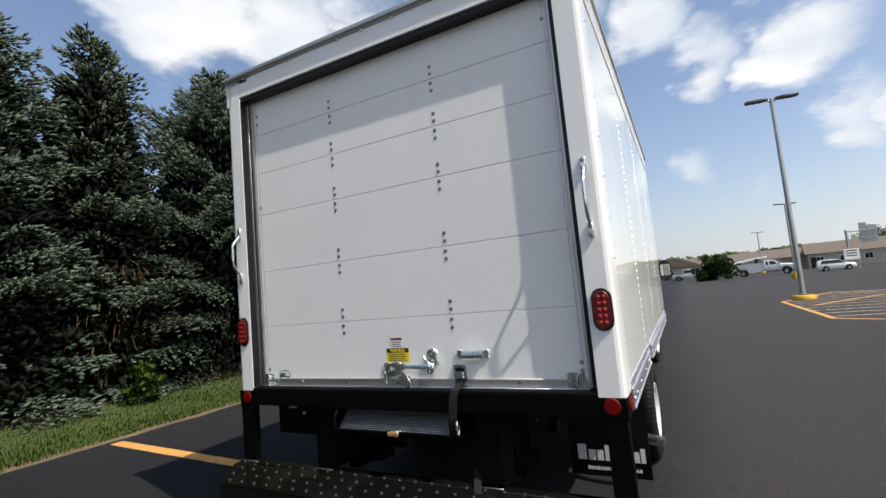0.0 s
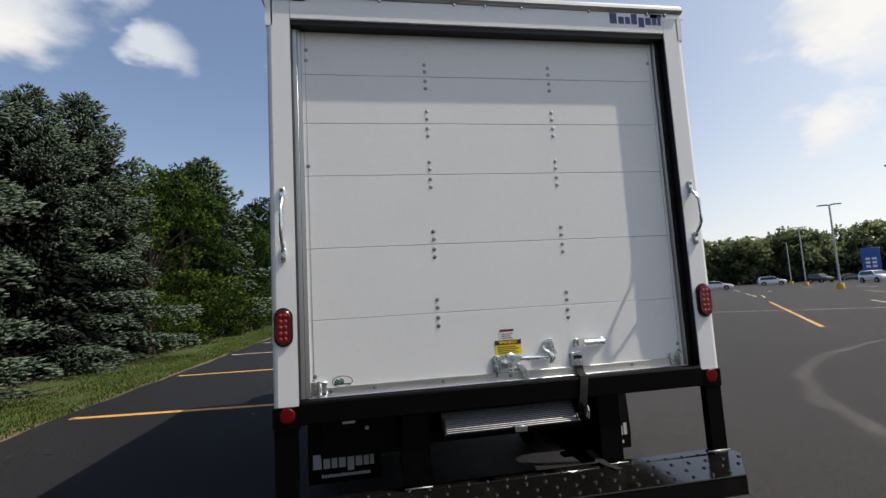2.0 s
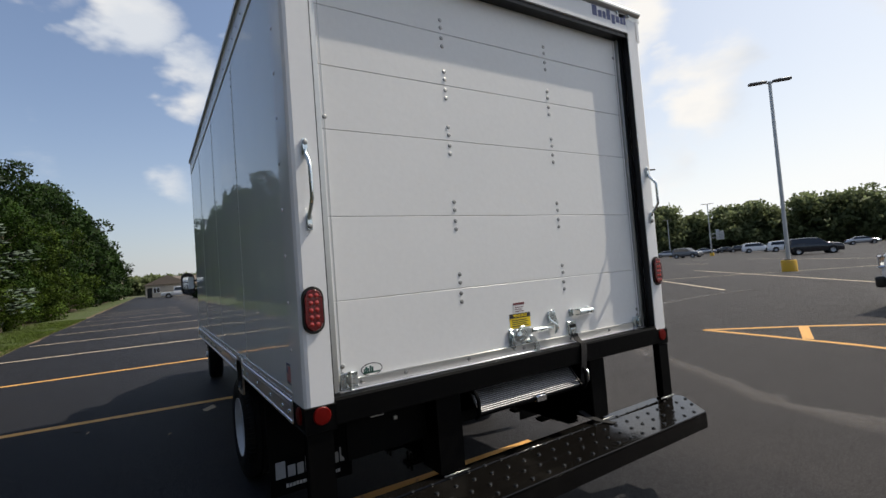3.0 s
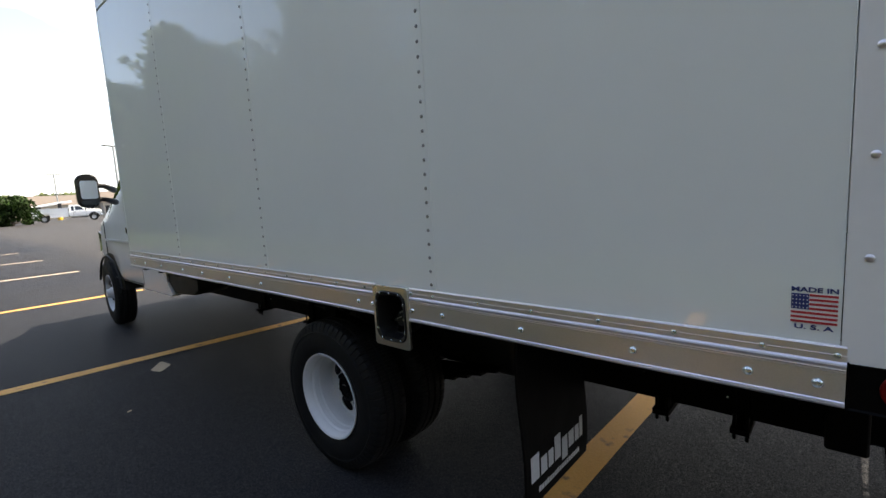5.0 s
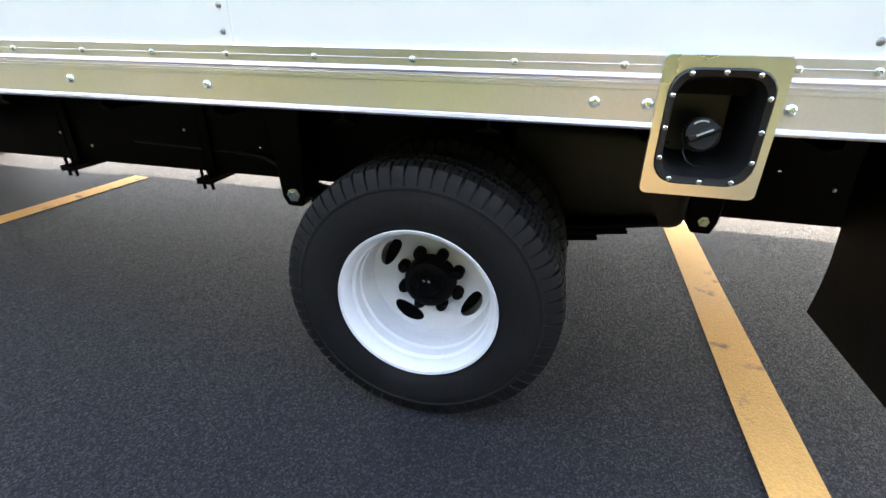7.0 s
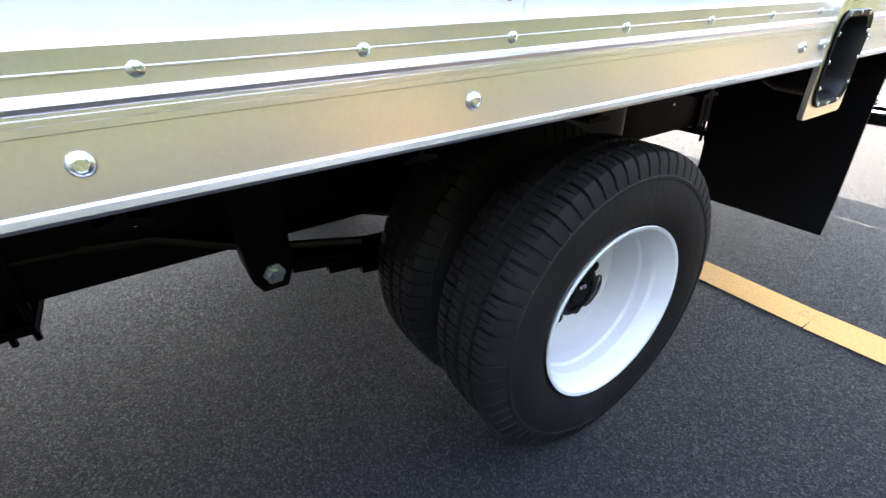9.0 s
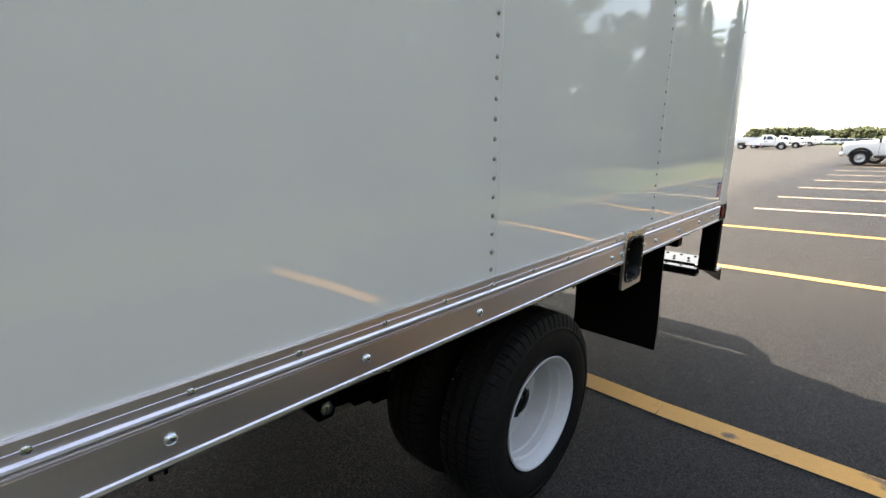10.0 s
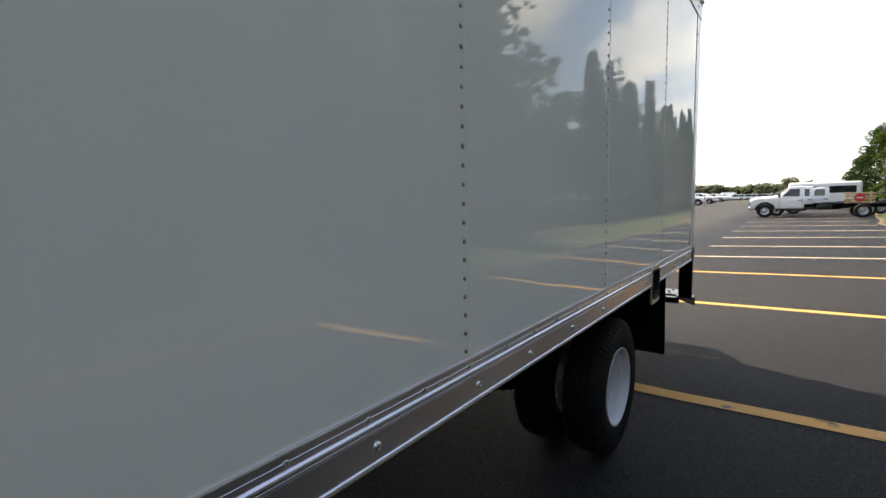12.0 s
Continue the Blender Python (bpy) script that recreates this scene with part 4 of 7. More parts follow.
def ribbon(bm, pts, w, t, across=(1, 0, 0)):
    ac = Vector(across)
    rings = []
    for k, p in enumerate(pts):
        p = Vector(p)
        d = (Vector(pts[min(k + 1, len(pts) - 1)]) - Vector(pts[max(k - 1, 0)])).normalized()
        nrm = d.cross(ac).normalized()
        rings.append([bm.verts.new(p + ac * sx * w / 2 + nrm * sy * t / 2) for sx, sy in ((-1, -1), (1, -1), (1, 1), (-1, 1))])
    ring_between(bm, rings)


bm = bm_new()
ribbon(bm, [(0.394, 0.056, 1.046), (0.394, 0.05, 1.03), (0.391, 0.03, 1.008), (0.388, -0.008, 0.999), (0.382, -0.017, 0.97), (0.374, -0.018, 0.92), (0.366, -0.016, 0.86), (0.36, -0.012, 0.81), (0.357, -0.004, 0.775), (0.357, 0.02, 0.757), (0.36, 0.06, 0.75)], 0.044, 0.004)
part("pull_strap", bm, WEB, truck, "black webbing pull strap")
bm = bm_new()
ribbon(bm, [(0.43, 0.1, 0.575), (0.445, 0.06, 0.552), (0.465, 0.0, 0.535), (0.49, -0.05, 0.5285), (0.505, -0.085, 0.5285)], 0.04, 0.004)
part("strap_tail", bm, WEB, truck, "end of the black strap on the step")

# sill
bm = bm_new()
bm_prism(bm, [(0.0, 0.885), (-0.006, 0.89), (-0.006, 0.985), (0.0, 0.995), (0.05, 0.997), (0.12, 0.997), (0.12, 0.885)], "x", -1.1, 1.1)
part("rear_sill", bm, BLACK_PAINT, truck, "black painted rear sill beam", smooth=15)
bm = bm_new()
bm_box(bm, -1.06, 1.06, 0.044, 0.064, 0.9975, 1.0015, 0.001)
part("sill_strip", bm, ALU, truck, "bright strip on the sill")
for side in (-1, 1):
    bm = bm_new()
    bm_box(bm, side * 1.1005, side * (S + 0.002), -0.004, 0.175, 0.875, 0.9745, 0.004)
    corner = part("sill_corner", bm, BLACK_PAINT, truck, "black sill corner with red reflectors")
    for centre, axis, material in (((side * 1.157, -0.004, 0.938), (0, -1, 0), RED_REFLECTOR), ((side * (S + 0.002), 0.09, 0.93), (side, 0, 0), RED_REFLECTOR)):
        bm = bm_new()
        bm_lathe(bm, ((0.037, 0), (0.037, 0.004), (0.033, 0.008), (0.0, 0.0095)), 26, centre, axis)
        part("reflector", bm, material, corner, "round red reflector")
    bm = bm_new()
    bm_box(bm, side * 1.118, side * (S - 0.004), 0.0, 0.05, 0.525, 0.8745, 0.004)
    part("bumper_leg", bm, BLACK_PAINT, truck, "black square bumper leg")
    bm = bm_new()
    bm_box(bm, side * 0.47, side * 0.60, 0.03, 0.2, 0.525, 0.8845, 0.004)
    part("bumper_strut", bm, BLACK_PAINT, truck, "black bumper strut")
    # lamp
    bm = bm_new()
    bm_prism(bm, [(side * 1.166 + p, q) for p, q in round_rect(-0.045, 0.045, 1.268, 1.461, 0.045, 7)], "y", -0.009, -0.0005, 0.002)
    lamp = part("tail_lamp", bm, BLACK_PLASTIC, truck, "oval red tail lamp in a black gasket")
    bm = bm_new()
    bm_prism(bm, [(side * 1.166 + p, q) for p, q in round_rect(-0.036, 0.036, 1.279, 1.45, 0.036, 8)], "y", -0.021, -0.009, 0.005)
    part("lamp_lens", bm, RED_LENS, lamp, "red lens")
    led_bm = bm_new()
    bm_lathe(led_bm, ((0.0095, 0), (0.008, 0.0012), (0.0, 0.0018)), 12)
    led = mesh_of("led", led_bm, RED_LED)
    for j in range(5):
        for dx in (-0.012, 0.012):
            piece("led", led, lamp, pose(side * 1.166 + dx, -0.021, 1.307 + j * 0.029, 0, 0, -90))
    # grab handle
    bm = bm_new()
    x = side * 1.158
    zt, zb = 2.035, 1.725
    bm_tube(bm, [(x, -0.012, zt - 0.01), (x, -0.015, zt - 0.03), (x, -0.05, zt - 0.065), (x, -0.065, zt - 0.09), (x, -0.066, zt - 0.13), (x, -0.066, zb + 0.13), (x, -0.065, zb + 0.09), (x, -0.05, zb + 0.065), (x, -0.015, zb + 0.03), (x, -0.012, zb + 0.01)], 0.0085, 10)
    handle = part("grab_handle", bm, STEEL, truck, "bright bent-rod grab handle")
    for z in (zt, zb):
        bm = bm_new()
        bm_box(bm, x - 0.012, x + 0.012, -0.014, -0.0005, z - 0.035, z + 0.035, 0.003)
        part("handle_foot", bm, STEEL, handle)
        for dz in (-0.02, 0.02):
            piece("bolt", DOOR_BOLT, handle, pose(x, -0.014, z + dz, 0, 0, -90))

# step bumper
outline = [(-1.236, 0.05), (-1.236, -0.07), (-1.04, -0.32), (1.04, -0.32), (1.236, -0.07), (1.236, 0.05), (1.108, 0.05), (1.108, -0.05), (0.55, -0.03), (-0.55, -0.03), (-1.108, -0.05), (-1.108, 0.05)]
bm = bm_new()
bm_prism(bm, outline, "z", 0.512, 0.524, 0.003)
bumper = part("step_bumper", bm, BLACK_STEP, truck, "glossy black tread-plate step bumper")
bm = bm_new()
pts = [(-1.236, -0.07), (-1.04, -0.32), (1.04, -0.32), (1.236, -0.07)]
for a, b in zip(pts, pts[1:]):
    d = (Vector(b) - Vector(a)).normalized()
    nrm = Vector((-d.y, d.x))
    q = [Vector(a), Vector(b), Vector(b) + nrm * 0.008, Vector(a) + nrm * 0.008]
    bm_prism(bm, [tuple(v) for v in q], "z", 0.43, 0.5115)
part("bumper_lip", bm, BLACK_STEP, bumper)
# cross beam ahead of the plate; a slit of daylight stays between them
bm = bm_new()
bm_box(bm, -1.117, 1.117, 0.0, 0.072, 0.46, 0.515, 0.004)
part("bumper_beam", bm, BLACK_STEP, bumper, "black beam along the step")
stud_bm = bm_new()
bm_lathe(stud_bm, ((0.011, 0), (0.0105, 0.003), (0.0085, 0.0065), (0.006, 0.0072), (0.0035, 0.0068), (0.003, 0.003), (0.0, 0.003)), 12, (0, 0, 0), (0, 0, 1))
STUD = mesh_of("tread_stud", stud_bm, WORN_STUD)
for row in range(4):
    y = -0.275 + row * 0.085
    n = 25
    for j in range(n):
        x = -1.2 + 2.4 * j / (n - 1) + (0.012 if row % 2 else -0.012)
        if abs(x) < 1.205 - max(0, (-0.09 - y)) * 0.85:
            piece("tread_stud", STUD, bumper, pose(x, y, 0.524))
for x in (-1.157, -0.535, 0.535, 1.157):
    bm = bm_new()
    bm_box(bm, x - 0.07, x + 0.07, -0.004, 0.0, 0.5245, 0.53, 0.001)
    part("weld_bead", bm, ALU_DULL, bumper)

# pull-out ramp under the sill: a steep plate with ribs across
R_TOP, R_LOW = Vector((0.075, 0.862)), Vector((-0.006, 0.768))
run = (R_TOP - R_LOW).normalized()
face = Vector((-run.y, run.x))
bm = bm_new()
bm_prism(bm, [tuple(R_LOW), tuple(R_TOP), tuple(R_TOP - face * 0.022), tuple(R_LOW - face * 0.022)], "x", -0.382, 0.335)
ramp = part("pull_out_ramp", bm, BLACK_PLASTIC, truck, "ribbed aluminium pull-out ramp stowed under the sill")
for j in range(12):
    c = R_LOW + run * (0.006 + 0.0102 * j)
    q = [c - run * 0.0026, c + run * 0.0026, c + run * 0.0018 + face * 0.006, c - run * 0.0018 + face * 0.006]
    bm = bm_new()
    bm_prism(bm, [tuple(v) for v in q], "x", -0.378, 0.331)
    part("rib", bm, RAMP_ALU, ramp)
for x in (-0.384, 0.337):
    bm = bm_new()
    q = [R_LOW - run * 0.006, R_TOP + run * 0.004, R_TOP + run * 0.004 + face * 0.011, R_LOW - run * 0.006 + face * 0.011]
    bm_prism(bm, [tuple(v) for v in q], "x", x - 0.004, x + 0.004)
    part("ramp_end", bm, BLACK_PLASTIC, ramp)
bm = bm_new()
bm_box(bm, -0.03, 0.04, -0.04, -0.004, 0.752, 0.786, 0.004)
part("ramp_pull", bm, CHROME, ramp, "bright pull tab")
bm = bm_new()
bm_tube(bm, [(0.39, -0.012 + 0.012 * math.cos(q), 0.812 + 0.032 * math.sin(q)) for q in (2 * math.pi * k / 20 for k in range(20))], 0.006, 8, close=True)
part("ramp_ring", bm, CHROME, ramp, "small bright ring")
for x in (-0.4, 0.36):
    bm = bm_new()
    bm_tube(bm, [(x, 0.04, 0.878), (x, -0.01, 0.868), (x, -0.03, 0.84), (x, -0.03, 0.775), (x, 0.0, 0.748)], 0.010, 8)
    part("ramp_guide", bm, BLACK_PAINT, ramp, "black rod guide")
bm = bm_new()
bm_box(bm, -0.46, 0.46, 0.12, 0.9, 0.7, 0.76, 0.005)
part("ramp_tray", bm, BLACK_PAINT, truck, "black tray that holds the ramp")
bm = bm_new()
bm_box(bm, -1.02, -0.61, 0.125, 0.21, 0.676, 0.884, 0.006)
part("hitch_box", bm, BLACK_PAINT, truck, "black box under the sill")
bm = bm_new()
bm_box(bm, -0.905, -0.84, 0.105, 0.125, 0.845, 0.868, 0.002)
part("plate_lamp", bm, ALU_DULL, truck, "small grey lamp bracket")
bm = bm_new()
bm_box(bm, -0.79, -0.77, 0.112, 0.125, 0.806, 0.824, 0.002)
part("bracket_clip", bm, ALU_DULL, truck)

# chassis
for side in (-1, 1):
    bm = bm_new()
    x = side * 0.50
    bm_prism(bm, [(x - side * 0.07, 0.47), (x + side * 0.01, 0.47), (x + side * 0.01, 0.79), (x - side * 0.07, 0.79), (x - side * 0.07, 0.78), (x, 0.78), (x, 0.48), (x - side * 0.07, 0.48)], "y", 0.2, 6.7)
    part("chassis_rail", bm, BLACK_PAINT, truck, "black chassis rail")
    # bright studs stand in for daylight seen through holes in the rail
    holes = bm_new()
    for j in range(12):
        y = 0.5 + j * 0.36 + 0.11 * math.sin(j * 2.3)
        bm_lathe(holes, ((0.0065, 0), (0.005, 0.003), (0.0, 0.004)), 8, (x + side * 0.01, y, 0.54 + 0.05 * (j % 3)), (side, 0, 0))
    part("rail_light_dots", holes, STEEL, truck, "small bright studs standing for lit holes in the chassis rail", kind="stuff")
    bm = bm_new()
    bm_box(bm, side * 0.43, side * 0.505, 0.2, Y_FRONT, 0.795, 0.9395, 0.003)
    part("sub_rail", bm, BLACK_PAINT, truck, "black sub-frame rail")
    # mud flap
    bm = bm_new()
    n = 14
    front, back = [], []
    for j in range(n + 1):
        z = 0.93 - (0.93 - 0.25) * j / n
        y = 0.985 + 0.012 * math.sin(j * 0.42)
        for store, dy in ((front, 0.0), (back, 0.009)):
            store.append([bm.verts.new((side * xx, y + dy, z)) for xx in (0.70, 0.86, 1.02, 1.19)])
    for store, flip in ((front, False), (back, True)):
        for j in range(n):
            for i in range(3):
                f = (store[j][i], store[j][i + 1], store[j + 1][i + 1], store[j + 1][i])
                bm.faces.new(f[::-1] if flip else f)
    for j in range(n):
        for i in (0, 3):
            bm.faces.new((front[j][i], front[j + 1][i], back[j + 1][i], back[j][i]))
    for i in range(3):
        for j in (0, n):
            bm.faces.new((front[j][i], back[j][i], back[j][i + 1], front[j][i + 1]))
    flap = part("mud_flap", bm, FLAP, truck, "black rubber mud flap with pale lettering bars")
    x0, x1 = (-1.165, -0.745) if side < 0 else (0.745, 1.165)
    word_bars("flap_mark_bar", GREY_INK, flap, x0, x1, 0.325, 0.445, 0.974, MARK)
    word_bars("flap_small_bar", GREY_INK, flap, x0 + 0.06, x1 - 0.03, 0.282, 0.318, 0.9765, [(0.2, 1.0 if j in (0, 3, 7) else 0.75, 1) for j in range(17)])
    # leaf spring, hangers
    bm = bm_new()
    for k in range(6):
        half = 0.66 - 0.09 * k
        pts = [(side * 0.62, 2.12 + half * s, 0.475 - 0.034 * k * 0.6 + 0.06 * (s * s) * (half / 0.66) ** 2 - 0.06) for s in (-1, -0.66, -0.33, 0, 0.33, 0.66, 1)]
        ribbon(bm, pts, 0.075, 0.012)
    spring = part("leaf_spring", bm, BLACK_PAINT, truck, "black leaf spring pack")
    for y, z, hx, hr in ((2.741, 0.469, 0.69, 0.026), (1.30, 0.462, 0.55, 0.018)):
        bm = bm_new()
        bm_prism(bm, [(y - 0.06, 0.80), (y + 0.075, 0.80), (y + 0.05, z - 0.01), (y + 0.03, z - 0.045), (y - 0.03, z - 0.045), (y - 0.045, z)], "x", side * (hx - 0.12), side * hx, 0.004)
        part("spring_hanger", bm, BLACK_PAINT, spring, "black spring hanger bracket")
        bm = bm_new()
        bm_lathe(bm, ((hr, 0), (hr, 0.006), (hr * 0.62, 0.007), (hr * 0.62, 0.018), (0.0, 0.018)), 6, (side * hx, y, z), (side, 0, 0))
        part("hanger_bolt", bm, STEEL, spring, "steel hanger bolt")
    for y in (2.02, 2.22):
        bm = bm_new()
        bm_tube(bm, [(side * 0.57, y, 0.35), (side * 0.57, y, 0.55), (side * 0.62, y, 0.58), (side * 0.67, y, 0.55), (side * 0.67, y, 0.35)], 0.009, 8)
        part("u_bolt", bm, BLACK_PAINT, spring)
for y in (0.28, 0.62, 0.98, 1.3, 1.62, 1.95, 2.28, 2.62, 2.95, 3.28, 3.62, 3.95, 4.3, 4.65):
    bm = bm_new()
    bm_prism(bm, [(y - 0.025, 0.845), (y + 0.025, 0.845), (y + 0.025, 0.85), (y + 0.004, 0.855), (y + 0.004, 0.935), (y + 0.025, 0.939), (y - 0.025, 0.939), (y - 0.004, 0.935), (y - 0.004, 0.855), (y - 0.025, 0.85)], "x", -S + 0.04, S - 0.04)
    part("cross_member", bm, BLACK_PAINT, truck, "black cross member")
for y in (0.45, 0.72, 3.23, 3.95):
    for side in (-1, 1):
        bm = bm_new()
        x = side * 0.511
        bm_box(bm, x, x + side * 0.012, y - 0.022, y + 0.022, 0.45, 0.86, 0.003)
        bm_box(bm, x - side * 0.1, x + side * 0.07, y - 0.03, y + 0.03, 0.435, 0.455, 0.002)
        bm_tube(bm, [(x + side * 0.045, y + 0.02, 0.405), (x + side * 0.045, y + 0.02, 0.5)], 0.007, 6)
        bm_tube(bm, [(x + side * 0.045, y - 0.02, 0.405), (x + side * 0.045, y - 0.02, 0.5)], 0.007, 6)
        part("frame_clamp", bm, BLACK_PAINT, truck, "black frame clamp with threaded rods")
bm = bm_new()
bm_lathe(bm, ((0.0, -0.02), (0.085, -0.02), (0.085, 1.2), (0.0, 1.2)), 20, (-0.6, 2.12, 0.385), (1, 0, 0))
bm_lathe(bm, ((0.0, -0.16), (0.1, -0.14), (0.17, -0.06), (0.185, 0.02), (0.15, 0.12), (0.06, 0.18), (0.0, 0.18)), 22, (0, 2.12, 0.385), (0, 1, 0))
part("rear_axle", bm, BLACK_PAINT, truck, "black rear axle with differential")
bm = bm_new()
bm_tube(bm, [(0, 2.3, 0.42), (0, 4.6, 0.58)], 0.05, 14)
part("drive_shaft", bm, BLACK_PAINT, truck)
bm = bm_new()
bm_box(bm, -0.6, 0.3, 1.36, 1.95, 0.43, 0.78, 0.05, 3)
part("fuel_tank", bm, BLACK_PLASTIC, truck, "black plastic fuel tank")
bm = bm_new()
bm_tube(bm, [(-1.1, 1.56, 0.86), (-0.95, 1.52, 0.82), (-0.6, 1.5, 0.76), (-0.34, 1.45, 0.74)], 0.03, 12)
bm_tube(bm, [(-1.1, 1.58, 0.9), (-0.9, 1.6, 0.88), (-0.34, 1.55, 0.82)], 0.012, 8)
part("filler_hose", bm, RUBBER, truck, "black fuel filler hose")
bm = bm_new()
bm_tube(bm, [(0.5, 4.5, 0.5), (0.52, 3.2, 0.5), (0.55, 2.7, 0.56), (0.6, 2.1, 0.62), (0.75, 1.55, 0.46), (0.95, 1.45, 0.38), (1.25, 1.4, 0.35)], 0.035, 14)
part("exhaust_pipe", bm, STEEL, truck, "steel exhaust pipe")
bm = bm_new()
bm_tube(bm, [(-0.5, 3.1, 0.56), (-0.52, 2.95, 0.55), (-0.6, 2.75, 0.50), (-0.64, 2.5, 0.46)], 0.012, 8)
bm_tube(bm, [(-0.35, 4.3, 0.64), (-0.5, 3.6, 0.575), (-0.5, 3.1, 0.56)], 0.012, 8)
part("brake_cable", bm, BLACK_PLASTIC, truck, "black cable along the rail")

# fuel filler
bm = bm_new()
outer = round_rect(1.443, 1.643, 0.762, 1.008, 0.012, 3)
inner = round_rect(1.458, 1.628, 0.785, 0.989, 0.042, 6)
# plate with an opening: ring of quads between matched outlines
def matched(n):
    out = []
    for pts in (outer, inner):
        c = Vector((1.543, 0.886))
        res = []
        corners = [math.atan2(p[1] - c.y, p[0] - c.x) % (2 * math.pi) for p in outer]
        for q in sorted([2 * math.pi * (k + 0.5) / n for k in range(n)] + corners):
            d = Vector((math.cos(q), math.sin(q)))
            best = None
            for a, b in zip(pts, pts[1:] + pts[:1]):
                a2, b2 = Vector(a) - c, Vector(b) - c
                e = b2 - a2
                den = d.x * e.y - d.y * e.x
                if abs(den) < 1e-9:
                    continue
                tt = (a2.x * e.y - a2.y * e.x) / den
                uu = (a2.x * d.y - a2.y * d.x) / den
                if tt > 0 and -1e-6 <= uu <= 1 + 1e-6:
                    best = tt if best is None else max(best, tt)
            res.append(c + d * best)
        out.append(res)
    return out


big, small = matched(48)
X_PLATE = -S - 0.018
fr_o = [bm.verts.new((X_PLATE, *p)) for p in big]
fr_i = [bm.verts.new((X_PLATE, *p)) for p in small]
bk_o = [bm.verts.new((X_PLATE + 0.012, *p)) for p in big]
bk_i = [bm.verts.new((X_PLATE + 0.012, *p)) for p in small]
ring_between(bm, [fr_i, fr_o, bk_o, bk_i], close=True)
plate = part("filler_plate", bm, STAINLESS, truck, "stainless plate round the fuel filler")
bm = bm_new()
c = Vector((1.543, 0.888))
loops = []
for sc, dx in ((1.0, -0.003), (0.97, -0.006), (0.93, -0.004), (0.86, -0.002), (0.80, 0.02), (0.76, 0.10), (0.66, 0.128), (0.3, 0.132), (0.02, 0.132)):
    loops.append([bm.verts.new((X_PLATE + dx, *(c + (p - c) * sc))) for p in small])
ring_between(bm, loops, caps=False)
part("filler_pocket", bm, BLACK_PLASTIC, plate, "black moulded filler pocket")
for y, z in ((1.49, 0.979), (1.543, 0.982), (1.596, 0.979), (1.62, 0.942), (1.621, 0.886), (1.62, 0.832), (1.596, 0.794), (1.543, 0.791), (1.49, 0.794), (1.466, 0.832), (1.465, 0.886), (1.466, 0.942)):
    piece("screw", SCREW, plate, facing(-1, X_PLATE - 0.004, y, z))
# cap, tilted upwards, on its neck
CAP = Matrix.Translation((X_PLATE + 0.062, 1.541, 0.866)) @ Matrix.Rotation(radians(18), 4, "Y")
bm = bm_new()
bm_lathe(bm, ((0.0, 0.035), (0.026, 0.035), (0.027, 0.012), (0.031, 0.011), (0.032, 0.0), (0.029, -0.005), (0.0, -0.006)), 32)
for k in range(24):
    q = 2 * math.pi * k / 24
    bm_box(bm, 0.0, 0.01, -0.0018, 0.0018, 0.031, 0.0335, 0.0, m=Matrix.Rotation(q, 4, "X"))
bm_box(bm, -0.02, -0.004, -0.029, 0.029, -0.0065, 0.0065, 0.003, 2, m=Matrix.Rotation(radians(-25), 4, "X"))
for v in bm.verts:
    v.co = CAP @ v.co
part("filler_cap", bm, BLACK_PLASTIC, plate, "black screw fuel cap")
bm = bm_new()
bm_box(bm, -0.0206, -0.0202, -0.016, 0.014, -0.0016, 0.0016, 0.0, m=Matrix.Rotation(radians(-25), 4, "X"))
for k in range(6):
    bm_box(bm, -0.0066, -0.0062, -0.0022, 0.0022, 0.0225, 0.0255, 0.0, m=Matrix.Rotation(radians(-38 + 11 * k), 4, "X"))
for v in bm.verts:
    v.co = CAP @ v.co
part("cap_print", bm, ALU_DULL, plate)
bm = bm_new()
bm_tube(bm, [(X_PLATE + 0.075, 1.56, 0.85), (X_PLATE + 0.055, 1.568, 0.832), (X_PLATE + 0.045, 1.562, 0.818), (X_PLATE + 0.045, 1.545, 0.808), (X_PLATE + 0.055, 1.525, 0.806), (X_PLATE + 0.075, 1.512, 0.808)], 0.0018, 6)
part("cap_tether", bm, BLACK_PLASTIC, plate, "thin black tether")

# flag decal
flag = bm_new()
bm_box(flag, -S - 0.0012, -S - 0.0002, 0.196, 0.274, 1.05, 1.113)
flag = part("flag_decal", flag, WHITE_LABEL, truck, "small flag decal with red and white stripes")
for k in range(7):
    bm = bm_new()
    z = 1.113 - 0.063 * (2 * k) / 13
    bm_box(bm, -S - 0.002, -S - 0.0013, 0.196, 0.274 if k > 3 else 0.243, z - 0.063 / 13, z)
    part("stripe", bm, INK_RED, flag)
bm = bm_new()
bm_box(bm, -S - 0.002, -S - 0.0013, 0.2435, 0.274, 1.113 - 0.063 * 7 / 13, 1.113)
part("canton", bm, NAVY, flag)
star_bm = bm_new()
for r in range(4):
    for q in range(5):
        y, z = 0.2465 + q * 0.0062, 1.1085 - r * 0.0085
        bm_box(star_bm, -S - 0.0026, -S - 0.0021, y - 0.0011, y + 0.0011, z - 0.0011, z + 0.0011)
part("stars", star_bm, WHITE_LABEL, flag, kind="stuff")
lettering("flag_words", "MADE IN", 0.014, pose(-S - 0.001, 0.235, 1.1215, 90, 0, -90), NAVY, truck, 0.078)
lettering("flag_words", "U. S. A", 0.014, pose(-S - 0.001, 0.235, 1.0405, 90, 0, -90), NAVY, truck, 0.066)


